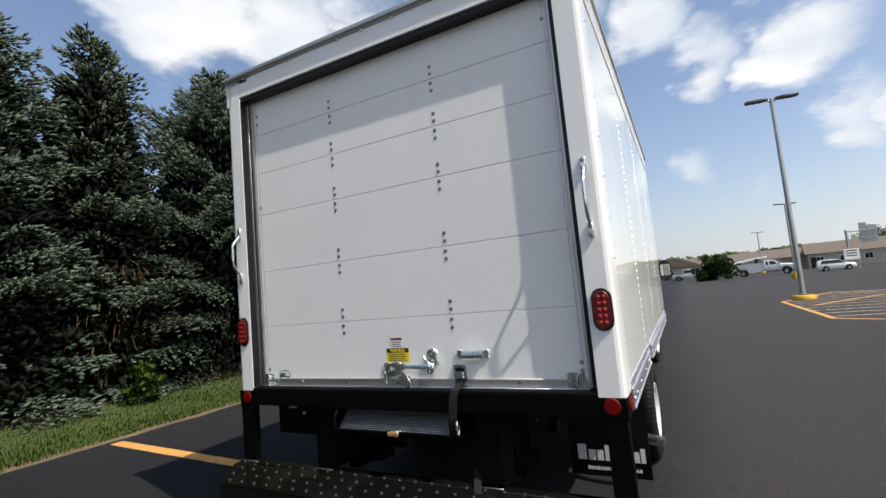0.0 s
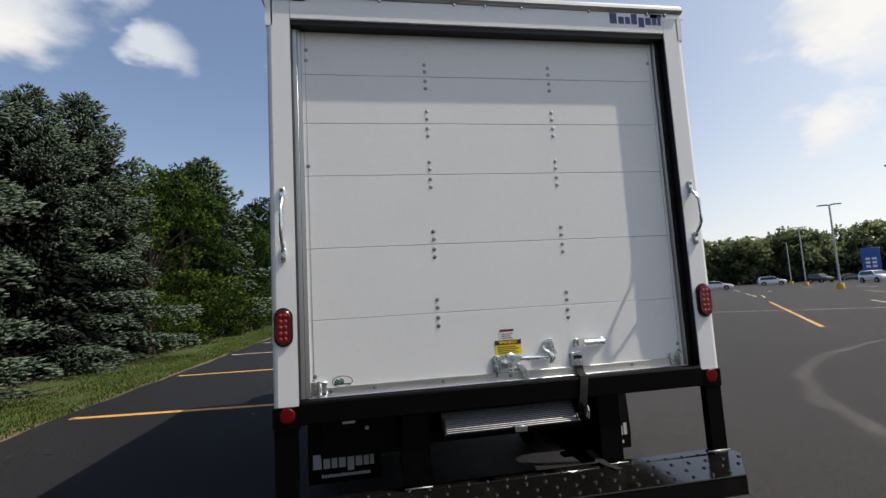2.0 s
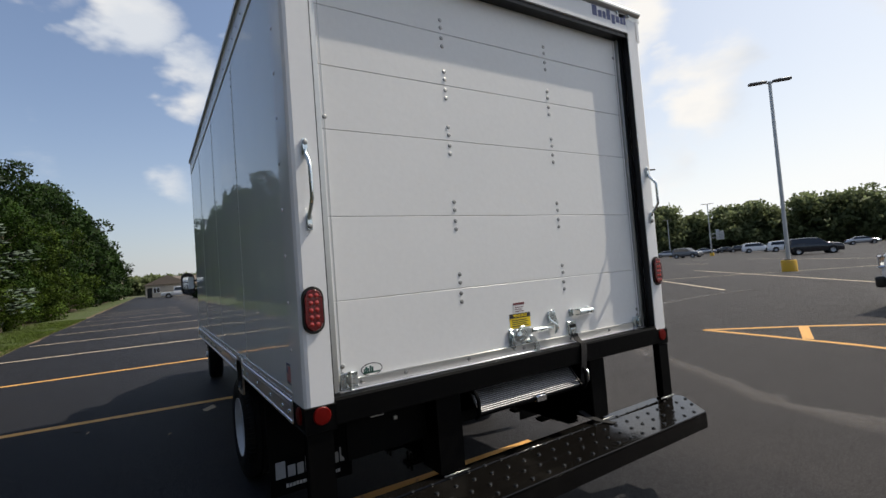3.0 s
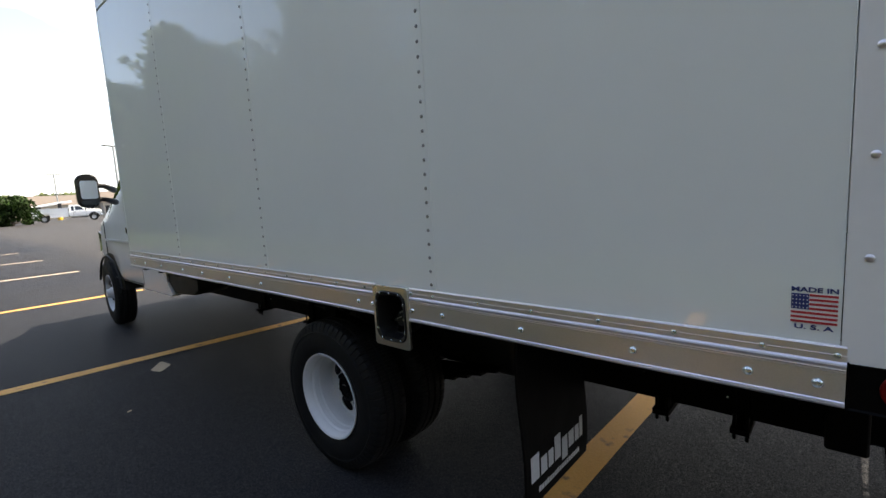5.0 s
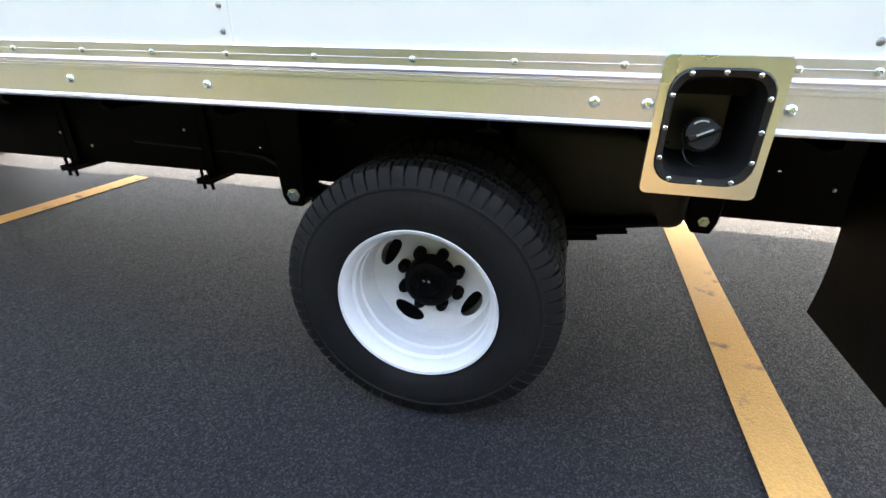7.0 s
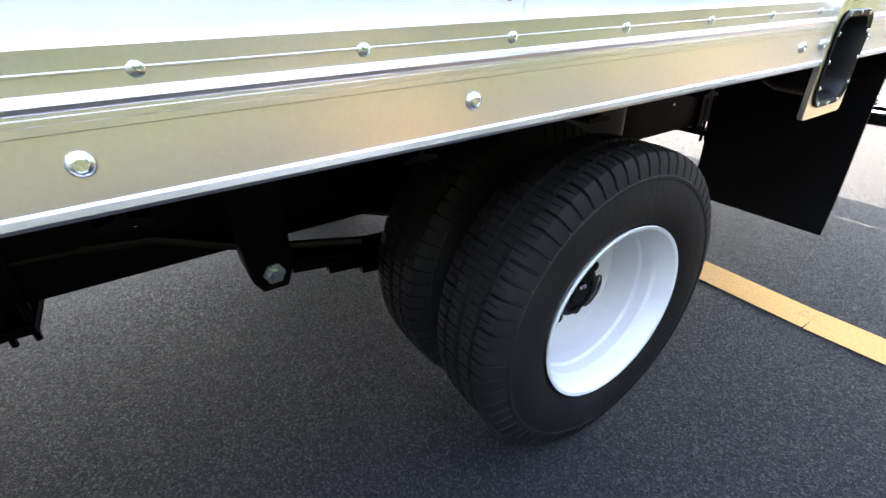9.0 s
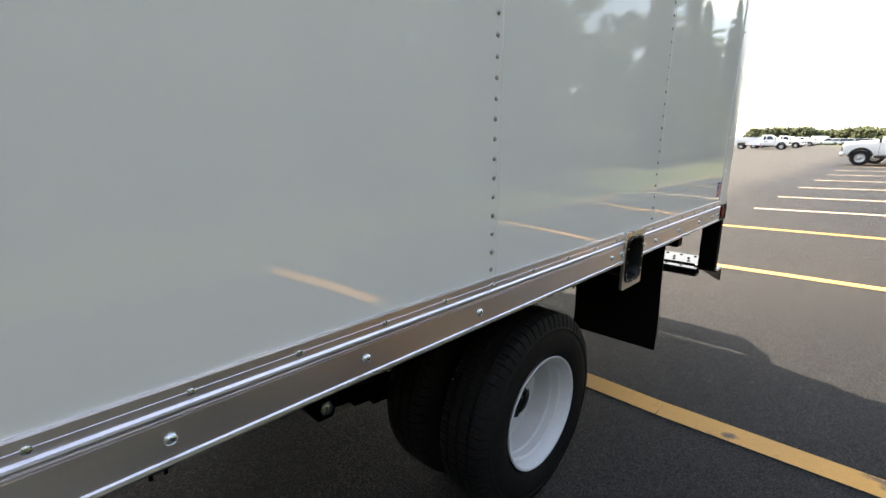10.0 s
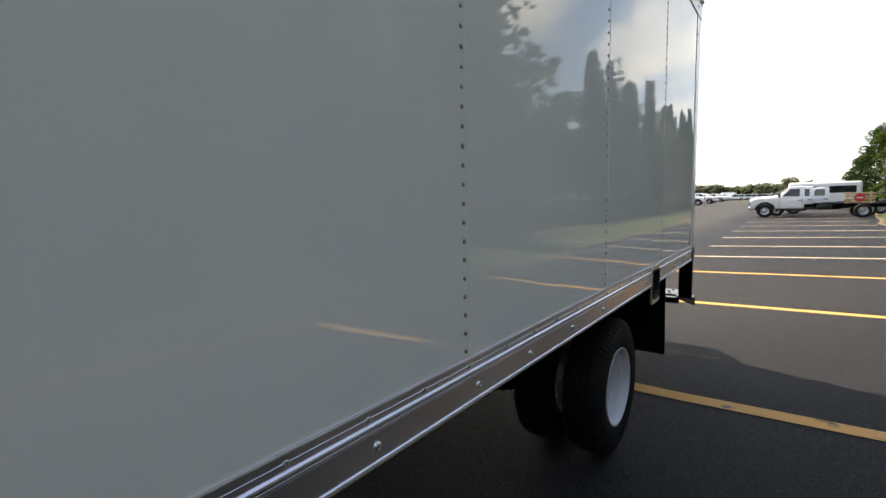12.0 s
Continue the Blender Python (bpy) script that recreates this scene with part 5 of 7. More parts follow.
# ---- wheels ----
def tyre_mesh(name, R=0.381, rim=0.212, w=0.2, blocks=66):
    """A tyre whose shoulder is cut by narrow slits, with ribs and sipes on the tread."""
    half = [(rim, 0.42), (rim + 0.012, 0.46), (rim + 0.03, 0.50), (rim + 0.05, 0.513), (rim + 0.085, 0.525), (R - 0.075, 0.515), (R - 0.06, 0.506), (R - 0.058, 0.513), (R - 0.052, 0.512), (R - 0.05, 0.500), (R - 0.035, 0.478), (R - 0.02, 0.455), (R - 0.007, 0.41), (R - 0.002, 0.34), (R - 0.001, 0.245), (R - 0.011, 0.235), (R - 0.011, 0.205), (R, 0.195), (R, 0.045), (R - 0.011, 0.035), (R - 0.011, 0.012)]
    prof = [(r, -h) for r, h in half] + [(r, h) for r, h in half[::-1]]
    vs, fs = [], []
    cols = []
    for j in range(blocks):
        for off, cut, sipe in ((0.0, False, False), (0.36, False, False), (0.38, False, True), (0.43, False, True), (0.45, False, False), (0.77, False, False), (0.80, True, False), (0.95, True, False), (0.98, False, False)):
            cols.append((2 * math.pi * (j + off) / blocks, cut, sipe))
    for q, cut, sipe in cols:
        for r, h in prof:
            rr = r
            if cut and abs(h) > 0.24 and r > R - 0.04:
                rr -= 0.012
            if (sipe or cut) and abs(h) < 0.2 and r > R - 0.005:
                rr -= 0.005
            if sipe and 0.24 < abs(h) < 0.4 and r > R - 0.012:
                rr -= 0.004
            vs.append((h * w, rr * math.cos(q), rr * math.sin(q)))
    m, n = len(prof), len(cols)
    for j in range(n):
        for i in range(m - 1):
            a, b = j * m + i, ((j + 1) % n) * m + i
            fs.append((a, b, b + 1, a + 1))
    me = bpy.data.meshes.new(name)
    me.from_pydata(vs, [], fs)
    me.materials.append(RUBBER)
    me.shade_smooth()
    me.set_sharp_from_angle(angle=radians(25))
    return me


TYRE = tyre_mesh("tyre")


def disc_with_holes(bm, r_in, r_out, h_of, holes, n=180, rings=30):
    """A dished disc; cells in an oval hole are left out and the rest is drawn back to the oval's edge. holes: (angle, radius, half length, half width)."""
    dr = (r_out - r_in) / rings
    grid, spots = [], []
    for i in range(rings + 1):
        row, at = [], []
        for j in range(n):
            r, q = r_in + dr * i, 2 * math.pi * j / n
            for a, rad, hl, hw in holes:
                dq = (q - a + math.pi) % (2 * math.pi) - math.pi
                u, v = dq * rad / hl, (r - rad) / hw
                d = math.hypot(u, v)
                if 0.72 < d < 1.1:
                    u, v = u / d, v / d
                    q, r = a + u * hl / rad, rad + v * hw
            row.append(bm.verts.new((h_of(r), r * math.cos(q), r * math.sin(q))))
            at.append((r, q))
        grid.append(row)
        spots.append(at)
    for i in range(rings):
        for j in range(n):
            corners = ((i, j), (i, (j + 1) % n), (i + 1, (j + 1) % n), (i + 1, j))
            skip = False
            for a, rad, hl, hw in holes:
                us = []
                for k, m in corners:
                    r, q = spots[k][m]
                    dq = (q - a + math.pi) % (2 * math.pi) - math.pi
                    us.append((dq * rad / hl, (r - rad) / hw))
                mu, mv = sum(p[0] for p in us) / 4, sum(p[1] for p in us) / 4
                if math.hypot(mu, mv) < 0.995 and max(math.hypot(*p) for p in us) < 1.12:
                    skip = True
            if not skip:
                bm.faces.new([grid[k][m] for k, m in corners])


def dished_wheel(parent, x, y, z, side, front=False):
    """side: -1 when the outer face looks to -x. Built with the outer face to -x and turned."""
    wheel = new("wheel")
    wheel.parent = parent
    wheel.matrix_basis = pose(x, y, z, 0, 0, (0 if side < 0 else 180) - (4 if front else 0))
    tagged(wheel, "front wheel with a white steel rim" if front else "dished white steel rear wheel with a black tyre")
    ob = new("tyre", TYRE)
    ob.parent = wheel
    ob.matrix_basis = pose(0, 0, 0)
    w = 0.2
    bm = bm_new()
    bm_lathe(bm, ((0.2175, -0.092), (0.2195, -0.096), (0.2185, -0.1), (0.211, -0.098), (0.206, -0.088), (0.2, -0.075), (0.1965, -0.058), (0.190, -0.05), (0.189, -0.022), (0.1845, -0.014), (0.184, 0.03), (0.182, 0.05), (0.178, 0.06), (0.179, 0.074), (0.188, 0.08), (0.2, 0.09), (0.218, 0.094)), 64)
    part("rim_barrel", bm, WHITE_RIM, wheel, "white painted steel rim", smooth=24)
    holes = [(radians(a), 0.143, 0.050, 0.0225) for a in (30, 120, 210, 300)]
    bm = bm_new()
    if front:
        disc_with_holes(bm, 0.055, 0.186, lambda r: -0.045 + 0.1 * max(0, (r - 0.1)) , holes)
    else:
        disc_with_holes(bm, 0.055, 0.181, lambda r: 0.066 + 0.010 * math.cos((r - 0.055) * 18), holes)
    part("rim_disc", bm, WHITE_RIM, wheel, "white wheel disc with four oval openings")
    base = -0.045 if front else 0.068
    if not front:
        # unseen drum, added to block light behind the oval openings
        bm = bm_new()
        bm_lathe(bm, ((0.06, 0.092), (0.15, 0.094), (0.157, 0.1), (0.157, 0.17), (0.05, 0.17)), 36)
        part("brake_drum", bm, BLACK_PAINT, wheel, "black brake drum added behind the disc to darken its openings")
    bm = bm_new()
    if front:
        bm_lathe(bm, ((0.07, base), (0.066, base - 0.03), (0.05, base - 0.06), (0.045, base - 0.085), (0.0, base - 0.088)), 24)
        part("hub", bm, WHITE_RIM, wheel, "pale hub")
    else:
        bm_lathe(bm, ((0.075, base + 0.03), (0.074, base - 0.03), (0.069, base - 0.046), (0.058, base - 0.053), (0.05, base - 0.053), (0.046, base - 0.048), (0.03, base - 0.05), (0.026, base - 0.058), (0.0, base - 0.058)), 24)
        part("hub", bm, BLACK_PAINT, wheel, "black axle hub")
        pin = bm_new()
        for q in (70, 110):
            bm_lathe(pin, ((0.006, 0), (0.005, 0.006), (0.0, 0.007)), 8, (base - 0.057, 0.022 * math.cos(radians(q)), 0.022 * math.sin(radians(q))), (-1, 0, 0))
        part("hub_pins", pin, CHROME, wheel)
        for k in range(8):
            q = radians(k * 45)
            rim_bolt = bm_new()
            bm_lathe(rim_bolt, ((0.008, 0), (0.008, 0.008), (0.0, 0.009)), 6, (base - 0.045, 0.05 * math.cos(q), 0.05 * math.sin(q)), (-1, 0, 0))
            part("hub_bolt", rim_bolt, BLACK_PAINT, wheel)
    nut_bm = bm_new()
    bm_lathe(nut_bm, ((0.0175, 0.012), (0.0175, -0.012), (0.0135, -0.022), (0.0, -0.025)), 12)
    nut = mesh_of("lug_nut", nut_bm, BLACK_PAINT)
    for k in range(8):
        q = radians(22.5 + k * 45)
        ob = new("lug_nut", nut)
        ob.parent = wheel
        ob.matrix_basis = pose(base - 0.008, 0.087 * math.cos(q), 0.087 * math.sin(q))
    return wheel


def inner_wheel(parent, x, y, z):
    wheel = new("inner_wheel")
    wheel.parent = parent
    wheel.matrix_basis = pose(x, y, z)
    tagged(wheel, "inner wheel of the dual pair")
    ob = new("tyre", TYRE)
    ob.parent = wheel
    bm = bm_new()
    bm_lathe(bm, ((0.22, -0.095), (0.2, -0.07), (0.185, 0.0), (0.2, 0.07), (0.22, 0.095)), 40)
    disc_with_holes(bm, 0.05, 0.186, lambda r: -0.03, [(radians(a), 0.136, 0.036, 0.019) for a in (30, 120, 210, 300)], 72, 10)
    part("rim", bm, WHITE_RIM, wheel)


Y_AXLE, Z_AXLE, Y_STEER = 2.118, 0.381, 6.74
for side in (-1, 1):
    dished_wheel(truck, side * 1.082, Y_AXLE, Z_AXLE, side)
    inner_wheel(truck, side * 0.80, Y_AXLE, Z_AXLE)
    dished_wheel(truck, side * 0.87, Y_STEER, Z_AXLE, side, True)


# ---- cab ----
def cutaway_cab(parent, dy, rear=4.80, paint=WHITE_PAINT):
    """A van cab. dy moves it along y."""
    arch = lambda y: max(0.56, 0.40 + math.sqrt(max(0.0, 0.44**2 - (y - 6.14) ** 2))) if abs(y - 6.14) < 0.44 else 0.56
    stations = [4.80, 5.1, 5.45, 5.62, 5.69, 5.71, 5.78, 5.88, 6.0, 6.14, 6.28, 6.4, 6.5, 6.57, 6.59, 6.66, 6.74, 6.8, 6.84, 6.86]
    stations = [rear] + stations if rear < 4.8 else stations
    top = lambda y: 2.08 if y < 5.5 else (2.08 - 0.06 * (y - 5.5) / 0.14 if y < 5.64 else (2.02 - (y - 5.64) / 0.72 * 0.7 if y < 6.36 else (1.32 - (y - 6.36) * 0.32 if y < 6.78 else 1.18 - (y - 6.78) * 2.0)))
    rings = []
    bm = bm_new()
    for y in stations:
        zt, zb = top(y), arch(y)
        narrow = 1.0 - 0.02 * max(0, y - 6.0) / 0.3 - 0.06 * max(0, (y - 6.4)) / 0.36 - (0.1 * max(0, y - 6.78) / 0.08)
        tall = min(1, max(0, (zt - 1.3) / 0.7))
        w0 = 0.955 * narrow
        waist = min(1.22, zt - 0.12)
        half = [(0.0, zb), (w0 * 0.7, zb), (w0 * 0.97, zb + 0.01), (w0 * 1.0, zb + 0.08), (w0 * 1.005, (zb + waist) / 2), (w0 * 0.995, waist - 0.04), (w0 * (0.975 - 0.0 * tall), waist + 0.02), (w0 * (0.93 - 0.05 * tall), waist + (zt - waist) * 0.55), (w0 * (0.86 - 0.06 * tall), zt - 0.05), (w0 * (0.76 - 0.06 * tall), zt - 0.012), (w0 * 0.4, zt)]
        ring = [(x, z) for x, z in half] + [(0.0, zt + 0.005)] + [(-x, z) for x, z in half[:0:-1]]
        rings.append([bm.verts.new((x, y + dy, z)) for x, z in ring])
    ring_between(bm, rings)
    cab = part("cab_shell", bm, paint, parent, "white van cab with a sloping hood", smooth=30)

    def on_side(y, z, out=0.004):
        zt = top(y)
        waist = min(1.22, zt - 0.12)
        tall = min(1, max(0, (zt - 1.3) / 0.7))
        f = (z - waist) / max(zt - waist, 0.01)
        return 0.955 * (0.975 + (0.93 - 0.05 * tall - 0.975) * min(1, f / 0.55)) + out if f < 0.55 else 0.955 * (0.88 + (0.80 - 0.88) * (f - 0.55) / 0.42) + out

    for side in (-1, 1):
        bm = bm_new()
        outline = [(5.0, 1.27), (5.0, 1.86), (5.55, 1.88), (5.72, 1.78), (6.02, 1.42), (6.05, 1.27)]
        front = [bm.verts.new((side * on_side(y, z), y + dy, z)) for y, z in outline]
        back = [bm.verts.new((side * (on_side(y, z) - 0.012), y + dy, z)) for y, z in outline]
        ring_between(bm, [front, back])
        part("side_window", bm, GLASS_DARK, cab, "dark side window")
        bm = bm_new()
        for y in (4.93, 6.09):
            bm_box(bm, side * 0.956, side * 0.963, y + dy - 0.004, y + dy + 0.004, 0.6, 1.24)
        bm_box(bm, side * 0.956, side * 0.963, 4.93 + dy, 6.09 + dy, 0.597, 0.604)
        part("door_gap", bm, INK, cab)
        bm = bm_new()
        bm_box(bm, side * 0.955, side * 0.98, 5.02 + dy, 5.2 + dy, 1.12, 1.165, 0.008, 2)
        part("door_handle", bm, BLACK_PLASTIC, cab, "black door handle")
        bm = bm_new()
        bm_box(bm, side * 0.954, side * 0.968, 4.32 + dy, 6.06 + dy, 1.012, 1.03, 0.006, 2)
        part("body_crease", bm, paint, cab, "raised line along the door")
        bm = bm_new()
        bm_box(bm, side * 0.66, side * 0.82, 6.74 + dy, 6.87 + dy, 0.86, 1.06, 0.03, 2)
        part("headlight", bm, CHROME, cab, "clear headlight")
        bm = bm_new()
        bm_tube(bm, [(side * 0.962, 6.14 + dy + 0.43 * math.cos(q), 0.40 + 0.43 * math.sin(q)) for q in (radians(a) for a in range(15, 170, 9))], 0.012, 8, 1.0)
        part("wheel_arch", bm, BLACK_PLASTIC, cab, "dark wheel arch lip")
        bm = bm_new()
        bm_prism(bm, [(6.14 + dy + 0.425 * math.cos(q), 0.46 + 0.4 * math.sin(q)) for q in (math.pi * k / 20 for k in range(21))], "x", side * 0.5, side * 0.93)
        part("wheel_well", bm, BLACK_PLASTIC, cab, "black wheel well")
    bm = bm_new()
    out = [(0.82, 6.34, 1.35), (0.70, 5.67, 1.985), (-0.70, 5.67, 1.985), (-0.82, 6.34, 1.35)]
    a = [bm.verts.new((x, y + dy + 0.012, z + 0.012)) for x, y, z in out]
    b = [bm.verts.new((x, y + dy - 0.01, z - 0.01)) for x, y, z in out]
    ring_between(bm, [a, b])
    part("windshield", bm, GLASS_DARK, cab, "dark sloping windshield")
    bm = bm_new()
    bm_box(bm, -0.6, 0.6, 6.82 + dy, 6.875 + dy, 0.74, 1.02, 0.02, 2)
    part("grille", bm, BLACK_PLASTIC, cab, "dark front grille")
    bm = bm_new()
    bm_box(bm, -0.87, 0.87, 6.78 + dy, 6.95 + dy, 0.46, 0.68, 0.05, 3)
    part("front_bumper", bm, BLACK_PLASTIC, cab, "dark front bumper")
    return cab


def tow_mirror(parent, side, y, x=1.30, reach=0.16):
    bm = bm_new()
    bm_prism(bm, [(side * x + p, q) for p, q in round_rect(-0.082, 0.082, 1.395, 1.705, 0.06, 6)], "y", y, y + 0.1, 0.014)
    shell = part("mirror_shell", bm, BLACK_PLASTIC, parent, "black tow mirror on two arms")
    bm = bm_new()
    bm_prism(bm, [(side * x + p, q) for p, q in round_rect(-0.064, 0.07, 1.475, 1.645, 0.02, 4)], "y", y - 0.004, y + 0.002)
    part("mirror_glass", bm, MIRROR_GLASS, shell, "mirror glass")
    bm = bm_new()
    bm_prism(bm, [(side * x + p, q) for p, q in round_rect(-0.064, 0.064, 1.415, 1.462, 0.018, 4)], "y", y - 0.004, y + 0.002)
    part("signal_cover", bm, GLASS_DARK, shell, "dark lower cover")
    for z in (1.6, 1.47):
        bm = bm_new()
        bm_tube(bm, [(side * (x - 0.06), y + 0.05, z), (side * (x - 0.14), y + 0.07, z - 0.005), (side * 0.95, y + reach, z - 0.03)], [0.024, 0.022, 0.034], 10)
        part("mirror_arm", bm, BLACK_PLASTIC, shell, "black mirror arm")


cutaway_cab(truck, 0.54, 4.305)
for side in (-1, 1):
    tow_mirror(truck, side, 5.6, 1.275, 0.5)
    bm = bm_new()
    bm_prism(bm, [(4.2, 0.66), (4.3, 0.61), (4.74, 0.585), (5.0, 0.6), (5.0, 0.85), (4.2, 0.85)], "x", side * 0.66, side * 0.94, 0.012)
    part("side_step_box", bm, BLACK_PLASTIC, truck, "dark box below the body behind the cab")
    bm = bm_new()
    bm_prism(bm, [(4.70, 0.572), (4.76, 0.553), (5.5, 0.55), (5.5, 0.84), (5.06, 0.84), (5.0, 0.79)], "x", side * 0.88, side * 0.962, 0.012)
    part("rocker_panel", bm, WHITE_PAINT, truck, "white rocker panel below the door")
bm = bm_new()
bm_box(bm, -1.0, 1.0, 4.845, 5.45, 2.0, 2.3, 0.05, 2)
part("cab_fairing", bm, WHITE_PAINT, truck, "white cap between cab and body")


# ---- trees ----
def quads_mesh(name, verts, faces, material):
    me = bpy.data.meshes.new(name)
    me.from_pydata(verts, [], faces)
    me.materials.append(material)
    return me


def kites(starts, ways, widths, roll_count, rng):
    """Pointed blades: for each start and way, roll_count kites round the way."""
    n = len(starts)
    out_v, out_f = [], []
    d = ways / np.linalg.norm(ways, axis=1, keepdims=True)
    ref = np.where(np.abs(d[:, 2:3]) < 0.9, np.array([[0, 0, 1.0]]), np.array([[1.0, 0, 0]]))
    s = np.cross(d, ref)
    s /= np.linalg.norm(s, axis=1, keepdims=True)
    u = np.cross(s, d)
    base = 0
    for k in range(roll_count):
        q = rng.uniform(0, math.pi, n)[:, None] + k * math.pi / roll_count
        side = s * np.cos(q) + u * np.sin(q)
        a = starts
        b = starts + ways * 0.45 + side * widths[:, None]
        c = starts + ways
        e = starts + ways * 0.45 - side * widths[:, None]
        v = np.stack([a, b, c, e], 1).reshape(-1, 3)
        f = np.arange(4 * n).reshape(-1, 4) + base
        out_v.append(v)
        out_f.append(f)
        base += 4 * n
    return np.concatenate(out_v), np.concatenate(out_f)


def lit_like_clumps(me, verts, faces, outward):
    """Leaves take the normal of the clump that they belong to; faces turn outwards."""
    a, b, c = (verts[faces[:, k]] for k in (0, 1, 2))
    flip = np.einsum("ij,ij->i", np.cross(b - a, c - b), outward) < 0
    faces = faces.copy()
    faces[flip] = faces[flip][:, ::-1]
    me.from_pydata(verts.tolist(), [], faces.tolist())
    per_vert = np.zeros_like(verts)
    per_vert[faces.reshape(-1)] = np.repeat(outward, 4, axis=0)
    me.polygons.foreach_set("use_smooth", [True] * len(faces))
    me.normals_split_custom_set_from_vertices(per_vert.tolist())
    return me


def spindles(starts, ways, radii, rng):
    """Slim closed needle shoots, three-sided, thickest before their middle."""
    n = len(starts)
    d = ways / np.linalg.norm(ways, axis=1, keepdims=True)
    ref = np.where(np.abs(d[:, 2:3]) < 0.9, np.array([[0, 0, 1.0]]), np.array([[1.0, 0, 0]]))
    s = np.cross(d, ref)
    s /= np.linalg.norm(s, axis=1, keepdims=True)
    u = np.cross(s, d)
    turn = rng.uniform(0, 2.1, n)[:, None]
    cols = [starts]
    for k in range(3):
        q = turn + k * 2 * math.pi / 3
        cols.append(starts + ways * 0.4 + (s * np.cos(q) + u * np.sin(q)) * radii[:, None])
    cols.append(starts + ways)
    v = np.stack(cols, 1).reshape(-1, 3)
    base = (np.arange(n) * 5)[:, None]
    f = np.concatenate([base + np.array([[0, 2, 1]]), base + np.array([[0, 3, 2]]), base + np.array([[0, 1, 3]]), base + np.array([[1, 2, 4]]), base + np.array([[2, 3, 4]]), base + np.array([[3, 1, 4]])], 1).reshape(-1, 3)
    return v, f


def spruce_mesh(seed, height, radius, bare=0.0, thin=1.0, low=0.3, coarse=1.0, taper=0.66):
    """Tiers of limbs; every limb is a flat fan of branchlets set with upturned needle shoots."""
    rng = np.random.default_rng(seed)
    starts, ways, radii, kinds = [], [], [], []
    limbs = []
    up = np.array([0, 0, 1.0])
    z = low
    while z < height - 0.12:
        f = (z - low) / (height - low)
        reach = radius * (1 - f) ** taper + 0.16 * min(1.0, 3.5 * (1 - f))
        count = int((6.2 + 0.6 * (1 - f)) * thin + rng.uniform(0, 1.2))
        turn = rng.uniform(0, 6.28)
        for k in range(count):
            az = turn + 2 * math.pi * (k + rng.uniform(-0.35, 0.35)) / count
            ln = reach * rng.uniform(0.6, 1.16)
            if bare and rng.random() < bare:
                ln *= 0.55
            zz = z + rng.uniform(-0.2, 0.2)
            rise, droop = 0.45 * f + 0.02, 0.12 + 0.24 * (1 - f)
            dirv = np.array([math.cos(az), math.sin(az), 0.0])
            side = np.array([-dirv[1], dirv[0], 0])
            nodes = max(4, int(ln / (0.13 * coarse)))
            pts = []
            for j in range(nodes + 1):
                s = j / nodes
                pts.append(np.array([0, 0, zz]) + dirv * ln * s + up * (rise * ln * s - droop * ln * s * s + 0.2 * ln * s**3))
            limbs.append(pts)
            spread = 0.27 * ln + 0.15
            first = 0.42 if ln > 0.9 else 0.1
            for j in range(max(1, int(nodes * first)), nodes + 1):
                s = j / nodes
                lateral = spread * math.sqrt(max(0.06, math.sin(math.pi * min(0.98, (s - first + 0.12) / (1.14 - first)))))
                for sg in (-1, 1):
                    bl = lateral * rng.uniform(0.75, 1.15)
                    bd = side * sg * 0.85 + dirv * rng.uniform(0.45, 0.8) + up * rng.uniform(-0.02, 0.22)
                    bd /= np.linalg.norm(bd)
                    starts.append(pts[j])
                    ways.append(bd * bl * 1.05)
                    radii.append(0.012 * coarse)
                    kinds.append(2)
                    m = max(3, int(bl / (0.05 * coarse)) + 1)
                    for i in range(m):
                        q = (i + rng.uniform(0.3, 1.0)) / m
                        # the pad is domed: it sinks towards its rim
                        p = pts[j] + bd * bl * q + np.array([rng.normal(0, 0.012), rng.normal(0, 0.012), rng.normal(0.03, 0.03) - 0.5 * bl * q * q])
                        w = bd * rng.uniform(0.3, 0.7) + dirv * rng.uniform(0.5, 1.0) + side * rng.normal(0, 0.35) + up * rng.uniform(0.0, 0.4 + 0.7 * f)
                        w = w / np.linalg.norm(w) * rng.uniform(0.11, 0.19) * (0.5 + 0.5 * coarse)
                        starts.append(p)
                        ways.append(w)
                        radii.append(rng.uniform(0.022, 0.033) * (0.35 + 0.65 * coarse))
                        kinds.append(1 if q + s > 0.95 and rng.random() < 0.6 else 0)
            # shoots under the pad, near-black: the shade there is painted in
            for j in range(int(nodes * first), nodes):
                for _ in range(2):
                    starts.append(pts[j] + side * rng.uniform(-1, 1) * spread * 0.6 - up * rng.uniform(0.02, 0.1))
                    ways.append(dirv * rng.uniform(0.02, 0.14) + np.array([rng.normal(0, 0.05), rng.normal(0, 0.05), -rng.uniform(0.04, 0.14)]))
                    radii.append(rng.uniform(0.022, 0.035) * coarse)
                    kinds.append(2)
        z += (0.18 + 0.44 * (1 - f)) * rng.uniform(0.85, 1.15)
    # near-black twigs round the trunk, painting in the shade of the inner crown
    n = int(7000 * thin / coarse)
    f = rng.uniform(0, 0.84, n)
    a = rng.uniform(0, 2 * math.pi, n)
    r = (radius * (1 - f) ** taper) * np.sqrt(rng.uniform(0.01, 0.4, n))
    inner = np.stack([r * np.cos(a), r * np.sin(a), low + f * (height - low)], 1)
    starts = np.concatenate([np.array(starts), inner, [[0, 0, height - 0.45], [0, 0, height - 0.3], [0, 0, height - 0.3]]])
